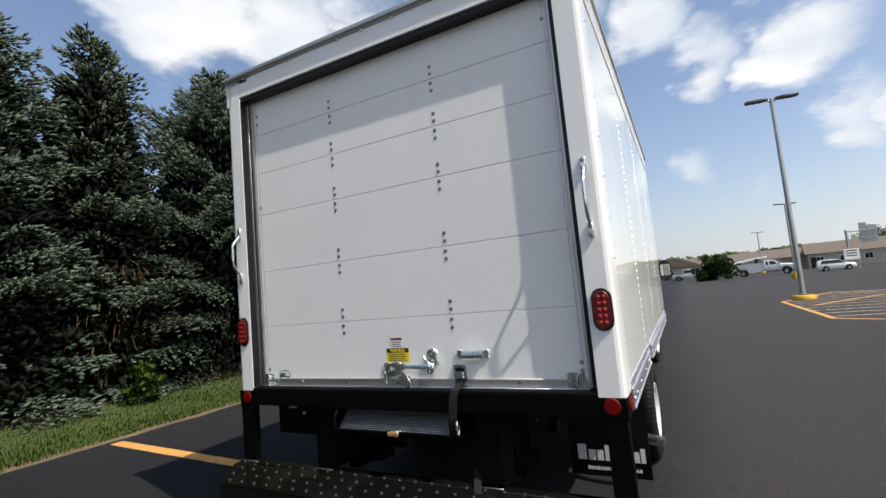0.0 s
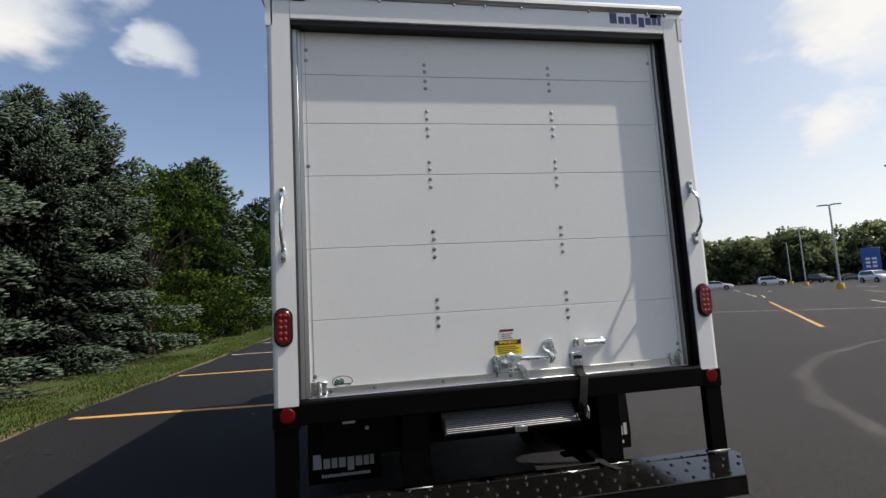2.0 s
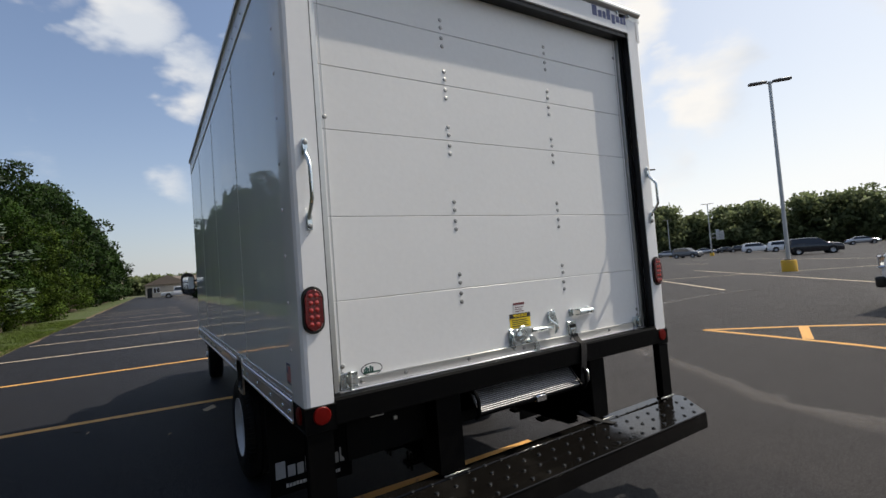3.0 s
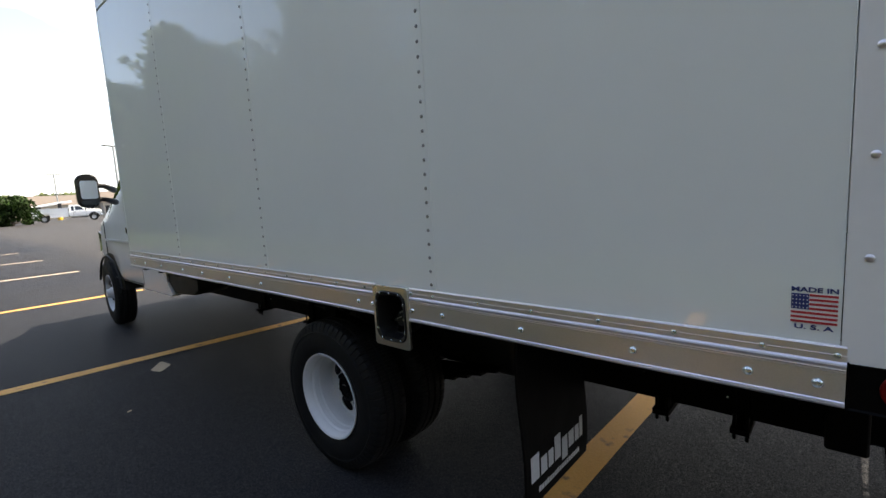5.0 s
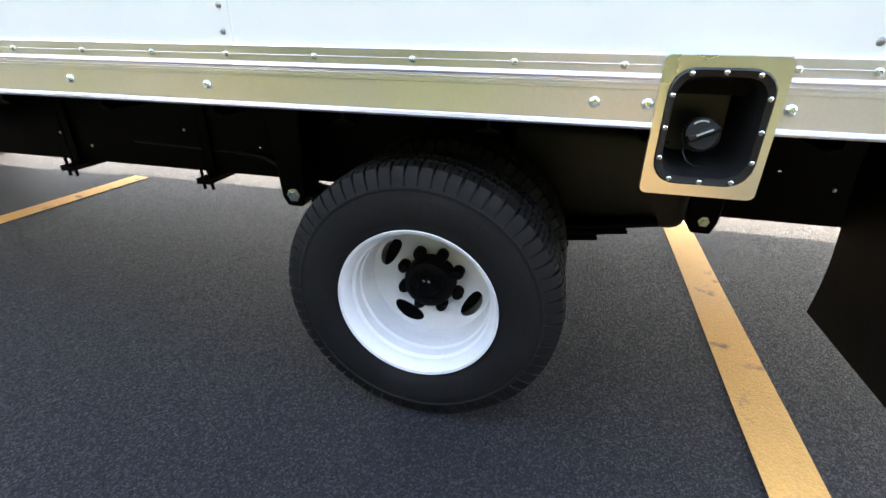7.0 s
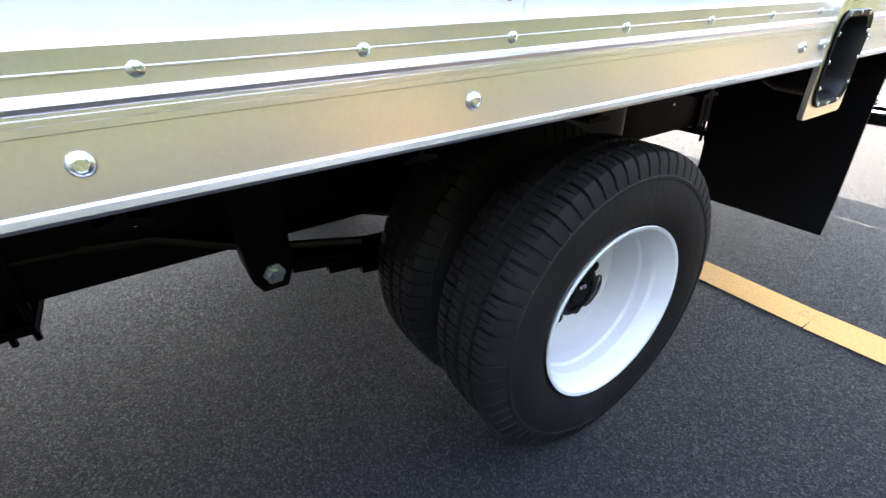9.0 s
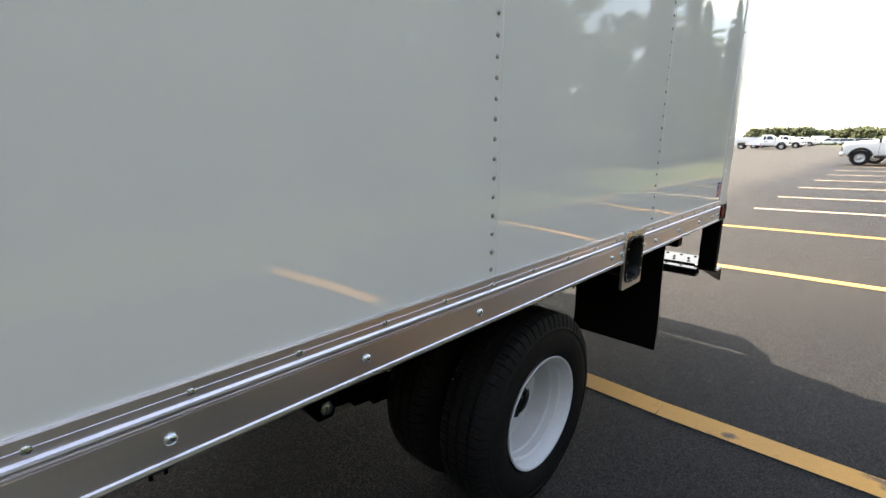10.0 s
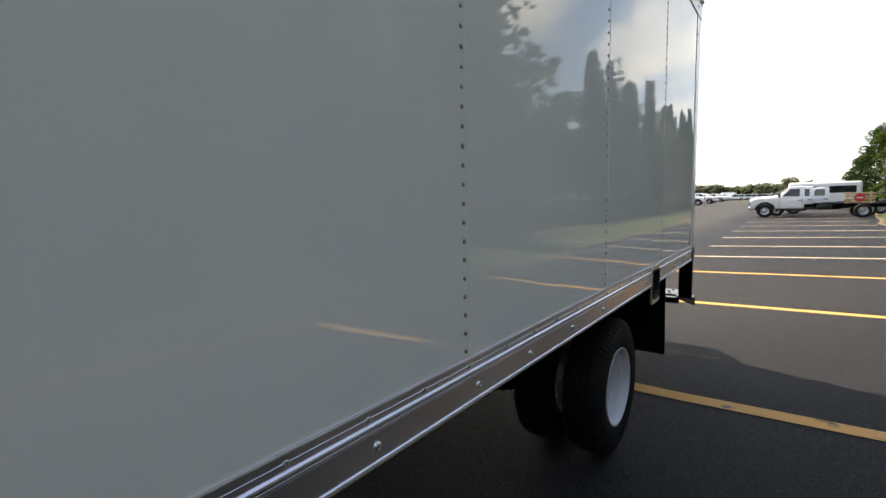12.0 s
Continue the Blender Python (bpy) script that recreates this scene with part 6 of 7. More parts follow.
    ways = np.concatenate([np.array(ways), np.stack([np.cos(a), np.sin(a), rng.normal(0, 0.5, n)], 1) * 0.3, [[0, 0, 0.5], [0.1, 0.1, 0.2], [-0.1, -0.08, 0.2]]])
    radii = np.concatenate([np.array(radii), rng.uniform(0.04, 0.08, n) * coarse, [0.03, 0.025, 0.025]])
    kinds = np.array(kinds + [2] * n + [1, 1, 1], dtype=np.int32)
    v, fc = spindles(starts, ways, radii, rng)
    me = bpy.data.meshes.new("crown")
    me.from_pydata(v.tolist(), [], fc.tolist())
    me.polygons.foreach_set("use_smooth", [True] * len(fc))
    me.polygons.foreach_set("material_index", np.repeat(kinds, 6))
    return me, limbs


def spruce(name, seed, height, radius, material, label, bare=0.0, thin=1.0, coarse=1.0, taper=0.66):
    tree = thing(name, label, "tree", "spruces along the verge")
    me, limbs = spruce_mesh(seed, height, radius, bare, thin, coarse=coarse, taper=taper)
    for m in (material, SPRUCE_TIP, SPRUCE_SHADE):
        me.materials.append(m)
    ob = new("crown", me)
    ob.parent = tree
    bm = bm_new()
    bm_tube(bm, [(0, 0, -0.2), (0.02, 0.01, 0.4), (0.0, 0.03, height * 0.5), (0, 0, height - 0.2)], [0.2, 0.15, 0.08, 0.012], 10)
    part("trunk", bm, BARK, tree, "brown trunk")
    bm = bm_new()
    for pts in limbs[:: 3 if not bare else 2]:
        k = [pts[0], pts[len(pts) // 2], pts[-1]]
        bm_tube(bm, k, [0.02, 0.013, 0.004], 4)
    part("branchwork", bm, BARK, tree, "thin bare limbs", kind="stuff")
    return tree


def leafy_mesh(seed, height, radius, leaves, size, trunk_h, squash=0.8):
    """Leaf clumps on the shells of many lobes of very different sizes."""
    rng = np.random.default_rng(seed)
    lobes = []
    for k in range(44):
        f = (k + rng.uniform(0, 1)) / 44
        r = radius * (0.30 + 0.70 * math.sin(math.pi * min(1, 0.18 + 0.76 * f)))
        a = rng.uniform(0, 2 * math.pi)
        d = r * rng.uniform(0.35, 1.0)
        lobes.append((np.array([d * math.cos(a), d * math.sin(a), trunk_h + (height - trunk_h) * f * 0.92]), radius * rng.choice([0.12, 0.17, 0.22, 0.3]) * rng.uniform(0.85, 1.15)))
    area = sum(r * r for p, r in lobes)
    c, nrm = [], []
    for p, r in lobes:
        per = max(20, int(leaves * r * r / area))
        w = rng.normal(size=(per, 3)) + np.array([0, 0, 0.25])
        w /= np.linalg.norm(w, axis=1, keepdims=True)
        lump = 1 + 0.22 * np.sin(w[:, :1] * 5 + p[0] * 3) * np.sin(w[:, 1:2] * 6 + p[1] * 3) + 0.15 * np.sin(w[:, 2:] * 9 + p[2])
        rad = r * lump * rng.uniform(0.78, 1.06, (per, 1))
        c.append(p + w * rad * np.array([1, 1, squash]))
        nrm.append(w)
    c, nrm = np.concatenate(c), np.concatenate(nrm)
    ok = c[:, 2] > 0.08
    c, nrm = c[ok], nrm[ok]
    n = len(c)
    way = rng.normal(size=(n, 3)) * 0.7 + nrm * 0.6 + np.array([0, 0, -0.3])
    way /= np.linalg.norm(way, axis=1, keepdims=True)
    ln = rng.uniform(0.7, 1.3, (n, 1)) * size
    v, f = kites(c, way * ln, rng.uniform(0.28, 0.42, n) * size, 1, rng)
    soft = nrm + rng.normal(0, 0.35, (n, 3)) + np.array([0, 0, 0.15])
    return v, f, lobes, soft / np.linalg.norm(soft, axis=1, keepdims=True)


def leafy(name, seed, height, radius, material, label, leaves=9000, size=0.16, trunk_h=0.6, group="broadleaf trees along the verge"):
    tree = thing(name, label, "tree", group)
    v, f, lobes, nrm = leafy_mesh(seed, height, radius, leaves, size, trunk_h)
    me = lit_like_clumps(bpy.data.meshes.new("crown"), v, f, nrm)
    me.materials.append(material)
    ob = new("crown", me)
    ob.parent = tree
    bm = bm_new()
    bm_tube(bm, [(0, 0, -0.2), (0.05, 0.02, 0.6), (-0.03, 0.05, height * 0.45), (0.02, 0, height * 0.8)], [0.22, 0.16, 0.1, 0.03], 10)
    for p, r in lobes[::2]:
        z0 = min(p[2] * 0.55, height * 0.5)
        bm_tube(bm, [(0, 0, z0), tuple(p * np.array([0.5, 0.5, 1]) * 0.5 + np.array([0, 0, z0]) * 0.5), tuple(p)], [0.06, 0.04, 0.015], 6)
    part("trunk", bm, BARK, tree, "branching brown trunk")
    return tree


def put_at(ob, x, y, turn=0.0, s=1.0):
    ob.matrix_basis = pose(x, y, 0, 0, 0, turn) @ Matrix.Diagonal((s, s, s, 1))
    return ob


def again(ob, x, y, turn, s):
    c = copy_thing(ob, pose(x, y, 0, 0, 0, turn))
    c.scale = (s, s, s)
    return c


s_a = put_at(spruce("spruce_tree", 3, 8.1, 3.75, SPRUCE, "dense blue-green spruce with branches down to the grass"), -9.6, 6.35, 20)
s_b = put_at(spruce("spruce_tree", 8, 7.7, 2.8, SPRUCE, "blue-green spruce on the grass verge"), -9.9, 1.2, 70)
s_c = put_at(spruce("spruce_tree", 15, 8.0, 2.1, SPRUCE_OLD, "thin ragged spruce with dead lower twigs", 0.25, 0.8), -9.6, 3.25, 0)
s_d = put_at(spruce("spruce_tree", 21, 7.7, 2.6, SPRUCE, "conical blue-green spruce on the grass verge"), -9.6, 11.35, 140)
s_f = put_at(spruce("spruce_tree", 33, 7.9, 2.8, SPRUCE, "blue-green spruce further along the verge", coarse=2.6), -10.4, 47.0, 120)
s_n = put_at(spruce("spruce_tree", 52, 9.6, 1.75, SPRUCE, "slim pointed spruce behind the parked truck", coarse=1.7, taper=0.95), -9.7, -21.8, 60)
# dead twigs low in the ragged spruce
rng = np.random.default_rng(5)
n = 1500
ang = rng.uniform(0, 2 * math.pi, n)
st = np.stack([np.cos(ang) * rng.uniform(0.1, 1.5, n), np.sin(ang) * rng.uniform(0.1, 1.5, n), rng.uniform(0.5, 2.8, n)], 1)
wy = np.stack([np.cos(ang) * 0.18, np.sin(ang) * 0.18, rng.uniform(-0.32, -0.05, n)], 1)
v, f = kites(st, wy, np.full(n, 0.008), 1, rng)
ob = new("dead_wood", quads_mesh("dead_wood", v.tolist(), f.tolist(), DEAD_TWIG))
ob.parent = s_c
tagged(ob, "brown dead twigs", kind="stuff")
for src, x, y, turn, s in ((s_d, -9.6, 13.6, 33, 1.1), (s_d, -10.2, 9.2, 250, 0.54), (s_f, -10.0, 26.4, 75, 1.28), (s_b, -10.0, -3.0, 170, 1.1), (s_f, -9.8, -8.2, 250, 1.42), (s_f, -12.6, -12.0, 15, 1.0), (s_n, -9.6, -25.4, 100, 1.03), (s_n, -10.0, -30.2, 210, 0.99), (s_n, -9.7, -35.1, 300, 1.1), (s_n, -9.9, -38.4, 200, 0.9), (s_n, -9.7, -41.2, 45, 1.0), (s_n, -9.9, -45.6, 120, 0.95), (s_n, -9.6, -50.2, 310, 1.09), (s_f, -12.8, 17.0, 60, 1.05), (s_f, -12.6, 4.6, 130, 0.86), (s_f, -12.6, 1.6, 80, 0.88), (s_f, -12.6, 8.0, 40, 0.72), (s_f, -13.4, 11.5, 10, 0.95), (s_f, -13.0, -1.5, 10, 0.95), (s_f, -13.4, -13.0, 310, 1.0)):
    again(src, x, y, turn, s)
l_a = put_at(leafy("broadleaf_tree", 4, 7.6, 2.9, LEAF, "bright green broadleaf tree with low branches", 15000, 0.15, 0.5), -9.6, 18.7, 0)
l_b = put_at(leafy("broadleaf_tree", 11, 9.6, 3.4, LEAF_DARK, "dark green broadleaf tree with an uneven crown", 15000, 0.17, 0.8), -11.2, 25.0, 50)
l_m = put_at(leafy("broadleaf_tree", 27, 8.4, 2.6, LEAF_MID, "mid-green broadleaf tree with a tall crown", 16000, 0.13, 0.4), -9.4, 30.5, 20)
l_f = put_at(leafy("broadleaf_tree", 61, 9.4, 3.4, LEAF_DARK, "dark green broadleaf tree far along the verge", 5500, 0.3, 0.5), -10.6, 95.0, 60)
l_c = put_at(leafy("shrub", 19, 3.2, 1.7, LEAF, "bright green shrub at the edge of the grass", 8000, 0.11, 0.2, "shrubs along the verge"), -8.6, 19.3, 0)
for src, x, y, turn, s in ((l_m, -9.8, 22.9, 200, 0.97), (l_b, -10.0, 31.0, 80, 0.87), (l_a, -9.4, 28.6, 90, 0.7), (l_m, -9.9, 35.2, 220, 1.0), (l_b, -10.2, 42.5, 10, 1.2), (l_a, -9.4, 39.0, 160, 1.0), (l_b, -10.4, 53.0, 120, 1.3), (l_f, -10.8, 64.0, 250, 1.5), (l_f, -11.0, 79.0, 20, 1.45), (l_m, -9.8, 50.0, 300, 1.1), (l_a, -9.8, 58.0, 30, 1.25), (l_f, -10.0, 71.0, 130, 1.4), (l_f, -10.6, 87.0, 10, 1.4), (l_f, -10.8, 112.0, 100, 1.5), (l_f, -10.6, 103.0, 10, 1.4), (l_f, -11.0, 130.0, 200, 1.5), (l_f, -11.0, 148.0, 20, 1.4), (l_m, -10.6, -14.6, 20, 0.8), (l_m, -10.4, -17.6, 120, 0.86), (l_b, -13.2, -6.0, 70, 0.72), (l_b, -13.0, -10.4, 150, 0.7), (l_b, -13.4, -14.8, 230, 0.72), (l_b, -13.2, -19.2, 300, 0.74), (l_b, -13.4, -24.0, 10, 0.72), (l_b, -13.6, -30.0, 20, 0.75), (l_b, -13.6, -40.0, 20, 0.75), (l_a, -10.5, -56.0, 90, 1.1), (l_b, -11.0, -58.0, 140, 1.0), (l_m, -10.5, -66.0, 200, 1.1), (l_f, -11.0, -76.0, 260, 0.95), (l_f, -11.0, -88.0, 60, 0.9), (l_f, -11.4, -104.0, 60, 0.8), (l_b, -13.5, 29.0, 20, 1.0), (l_b, -14.0, 20.0, 100, 0.85), (l_b, -14.0, 38.0, 100, 1.0)):
    again(src, x, y, turn, s)
for x, y, turn, s in ((-8.5, 24.6, 40, 0.9), (-8.2, 29.4, 100, 0.8), (-8.6, 16.4, 200, 0.75), (-8.4, 33.0, 260, 0.9), (-8.4, 38.0, 20, 1.0), (-8.6, 46.0, 140, 1.1), (-8.6, 55.0, 240, 1.2), (-8.5, 21.0, 300, 0.6)):
    again(l_c, x, y, turn, s)
# seedling among the lower branches
put_at(leafy("sapling", 31, 1.5, 0.55, LEAF, "small bright green sapling under the spruces", 500, 0.2, 0.15, "shrubs along the verge"), -7.5, 3.0, 0, 0.5)

# grass blades near the lot edge, taller towards the trees
rng = np.random.default_rng(9)
n = 75000
gx = -5.32 - np.abs(rng.normal(0, 1.35, n))
gy = -4 + 40 * rng.uniform(0, 1, n) ** 1.3
keep = gx > -8.9
gx, gy = gx[keep], gy[keep]
n = len(gx)
patch = 0.5 + 0.5 * np.sin(gx * 2.1 + np.sin(gy * 0.9) * 2) * np.sin(gy * 1.7 + gx)
tall = (0.022 + 0.03 * patch + 0.05 * np.clip((-7.2 - gx) / 1.5, 0, 1)) * rng.uniform(0.6, 1.4, n)
st = np.stack([gx, gy, np.full(n, -0.005)], 1)
wy = np.stack([rng.normal(0, 0.018, n), rng.normal(0, 0.018, n), tall + 0.015], 1)
v, f = kites(st, wy, rng.uniform(0.004, 0.008, n), 1, rng)
up_ = np.array([0, 0, 1.0]) + rng.normal(0, 0.3, (n, 3))
me = lit_like_clumps(bpy.data.meshes.new("grass"), v, f, up_ / np.linalg.norm(up_, axis=1, keepdims=True))
me.materials.append(BLADES)
ob = new("grass", me)
tagged(ob, "short green grass along the lot edge", "grass", kind="stuff")


def far_wood(name, points, seed, height, leaves, size, label, material=None):
    """A distant wood along a line of points."""
    r = np.random.default_rng(seed)
    vs, fs, ns, base = [], [], [], 0
    for (ax, ay), (bx, by) in zip(points, points[1:]):
        ln = math.hypot(bx - ax, by - ay)
        count = max(2, int(ln / (height * 0.14)))
        for k in range(count):
            s = (k + r.uniform(0, 0.8)) / count
            h = height * r.uniform(0.72, 1.15)
            v, f, _, nrm = leafy_mesh(int(r.integers(1e6)), h, h * 0.46, leaves, size, 0.2)
            v = v + np.array([ax + (bx - ax) * s + r.normal(0, height * 0.25), ay + (by - ay) * s + r.normal(0, height * 0.25), 0])
            vs.append(v)
            fs.append(f + base)
            ns.append(nrm)
            base += len(v)
    me = lit_like_clumps(bpy.data.meshes.new(name), np.concatenate(vs), np.concatenate(fs), np.concatenate(ns))
    me.materials.append(material or LEAF_FAR_HAZE)
    ob = new(name, me)
    return tagged(ob, label, "trees", kind="stuff")


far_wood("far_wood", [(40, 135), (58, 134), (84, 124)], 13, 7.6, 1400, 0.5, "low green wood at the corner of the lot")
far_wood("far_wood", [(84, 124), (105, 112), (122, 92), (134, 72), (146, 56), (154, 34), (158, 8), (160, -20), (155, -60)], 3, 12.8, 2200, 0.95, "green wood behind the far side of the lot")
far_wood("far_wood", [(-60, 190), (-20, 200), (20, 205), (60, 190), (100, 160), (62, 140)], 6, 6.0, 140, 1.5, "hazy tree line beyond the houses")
far_wood("far_wood", [(-8, -260), (20, -270), (50, -264)], 8, 6.5, 300, 1.0, "low hazy tree line behind the parked trucks", LEAF_DIM_HAZE)
put_at(leafy("broadleaf_tree", 44, 8.5, 4.5, LEAF_DIM_HAZE, "round tree behind the parked trucks", 2500, 0.6, 1.2, "far trees"), -1.0, -240, 0)
put_at(leafy("bush", 52, 3.4, 2.9, LEAF_DARK, "rounded dark green bush by the utility truck", 6000, 0.3, 0.15, "far shrubs"), 5.6, 72.0, 0)


# ---- lamp poles ----
def lamp_pole(x, y, height, turn, heads=2, base_r=0.335, base_h=0.56, low=False, arm=0.92):
    pole = thing("lamp_pole", "grey parking lot lamp pole with flat heads on a yellow base", "lamp pole", "lamp poles in the lot", at=(x, y, 0))
    pole.rotation_euler = (0, 0, radians(turn))
    bm = bm_new()
    if low:
        bm_lathe(bm, ((0.0, 0.0), (base_r * 1.25, 0.0), (base_r * 1.25, 0.1), (base_r * 1.1, 0.16), (0.2, 0.17), (0.0, 0.17)), 28, (0, 0, 0), (0, 0, 1))
    else:
        bm_lathe(bm, ((0.0, 0.0), (base_r, 0.0), (base_r, base_h - 0.05), (base_r - 0.04, base_h), (0.0, base_h)), 28, (0, 0, 0), (0, 0, 1))
    part("base", bm, YELLOW_BASE, pole, "round yellow concrete base")
    bm = bm_new()
    z0 = 0.16 if low else base_h
    bm_tube(bm, [(0, 0, z0), (0, 0, height)], [0.1, 0.075], 14)
    part("shaft", bm, GALV, pole, "tapered grey shaft")
    bm = bm_new()
    bm_box(bm, -0.17, 0.17, -0.17, 0.17, z0, z0 + 0.05, 0.01)
    part("foot_plate", bm, BRONZE, pole)
    for k in range(heads):
        sg = 1 if k == 0 else -1
        bm = bm_new()
        bm_tube(bm, [(0, 0, height - 0.12), (sg * 0.15, 0, height - 0.06), (sg * 0.3, 0, height - 0.02)], 0.035, 8)
        part("arm", bm, GALV, pole)
        bm = bm_new()
        bm_prism(bm, [(sg * 0.12, -0.1), (sg * 0.4, -0.19), (sg * arm, -0.17), (sg * (0.05 + arm), 0), (sg * arm, 0.17), (sg * 0.4, 0.19), (sg * 0.12, 0.1)], "z", height - 0.05, height + 0.035, 0.015)
        part("head", bm, BRONZE, pole, "flat dark lamp head")
    return pole


lamp_pole(5.65, 20.9, 8.3, 8, low=True)
for x, y, h, turn in ((10.6, 50.0, 6.9, 20), (13.9, 95.0, 7.2, 15), (18.85, 36.9, 8.8, -28), (28.9, 47.4, 8.1, -28), (42.0, 63.0, 8.1, -30), (25.4, 8.65, 9.7, -50), (36.5, 23.5, 8.9, -45), (44.5, 35.8, 8.3, -42), (63.2, 56.6, 8.7, -40), (81.9, 42.1, 9.2, -45), (82.0, 77.0, 8.3, -40), (96.0, 58.5, 8.3, -45), (-15.0, -95.0, 7.0, 0)):
    lamp_pole(x, y, h, turn)


# ---- vehicles ----
def far_wheel(parent, x, y, r=0.34, w=0.22, rim=CAR_SILVER):
    wheel = new("wheel")
    wheel.parent = parent
    wheel.matrix_basis = pose(x, y, r)
    sg = 1 if y > 0 else -1
    bm = bm_new()
    bm_lathe(bm, ((r * 0.6, -w / 2), (r * 0.93, -w / 2), (r, -w / 3), (r, w / 3), (r * 0.93, w / 2), (r * 0.6, w / 2)), 22, (0, 0, 0), (0, 1, 0))
    part("tyre", bm, RUBBER, wheel)
    bm = bm_new()
    bm_lathe(bm, ((0.0, sg * w * 0.4), (r * 0.2, sg * w * 0.42), (r * 0.3, sg * w * 0.3), (r * 0.55, sg * w * 0.34), (r * 0.62, sg * w / 2), (r * 0.62, -sg * w / 2)), 18, (0, 0, 0), (0, 1, 0))
    part("rim", bm, rim, wheel)


def loft_body(bm, stations):
    """stations: x, half width low, half width high, bottom, waist, top, half width at the top."""
    rings = []
    for x, wl_, wh, zb, zw, zt, wt in stations:
        half = [(wl_ * 0.9, zb), (wl_, zb + 0.08), (wh, (zb + zw) / 2), (wh * 0.985, zw), (wt + (wh - wt) * 0.35, zw + (zt - zw) * 0.55), (wt, zt - 0.03), (wt * 0.85, zt)]
        ring = half + [(-a, b) for a, b in half[::-1]]
        rings.append([bm.verts.new((x, y, z)) for y, z in ring])
    ring_between(bm, rings)


CARS = {
    "sedan": dict(length=4.8, w=0.91, prof=[(-2.4, 0.62, 0.85), (-2.3, 0.72, 1.0), (-1.65, 0.92, 1.06), (-0.95, 0.94, 1.40), (0.0, 0.94, 1.45), (0.45, 0.94, 1.38), (1.2, 0.92, 1.0), (2.1, 0.78, 0.86), (2.4, 0.55, 0.66)], glass=((-1.5, 1.0), (-0.92, 1.36), (0.4, 1.36), (1.08, 1.0)), wheels=(-1.42, 1.42), r=0.33),
    "suv": dict(length=4.7, w=0.94, prof=[(-2.35, 0.8, 1.0), (-2.25, 0.95, 1.5), (-1.9, 1.02, 1.68), (-0.5, 1.04, 1.73), (0.35, 1.02, 1.66), (1.05, 1.0, 1.14), (2.05, 0.9, 1.02), (2.35, 0.65, 0.8)], glass=((-2.0, 1.08), (-1.8, 1.58), (0.3, 1.6), (0.98, 1.1)), wheels=(-1.4, 1.4), r=0.36),
    "pickup": dict(length=5.8, w=1.0, prof=[(-2.9, 1.0, 1.06), (-1.0, 1.0, 1.06), (-0.95, 1.1, 1.85), (-0.2, 1.12, 1.92), (0.5, 1.12, 1.88), (1.15, 1.08, 1.28), (2.55, 1.0, 1.15), (2.85, 0.75, 0.9)], glass=((-0.85, 1.2), (-0.8, 1.78), (0.5, 1.78), (1.05, 1.2)), wheels=(-1.75, 1.85), r=0.39),
    "van": dict(length=5.6, w=1.0, prof=[(-2.8, 1.2, 2.5), (-2.7, 1.3, 2.62), (0.5, 1.3, 2.62), (1.2, 1.25, 2.45), (1.9, 1.1, 1.35), (2.6, 0.95, 1.15), (2.8, 0.7, 0.85)], glass=((0.6, 1.4), (0.65, 2.2), (1.15, 2.2), (1.75, 1.4)), wheels=(-1.8, 1.75), r=0.38),
}


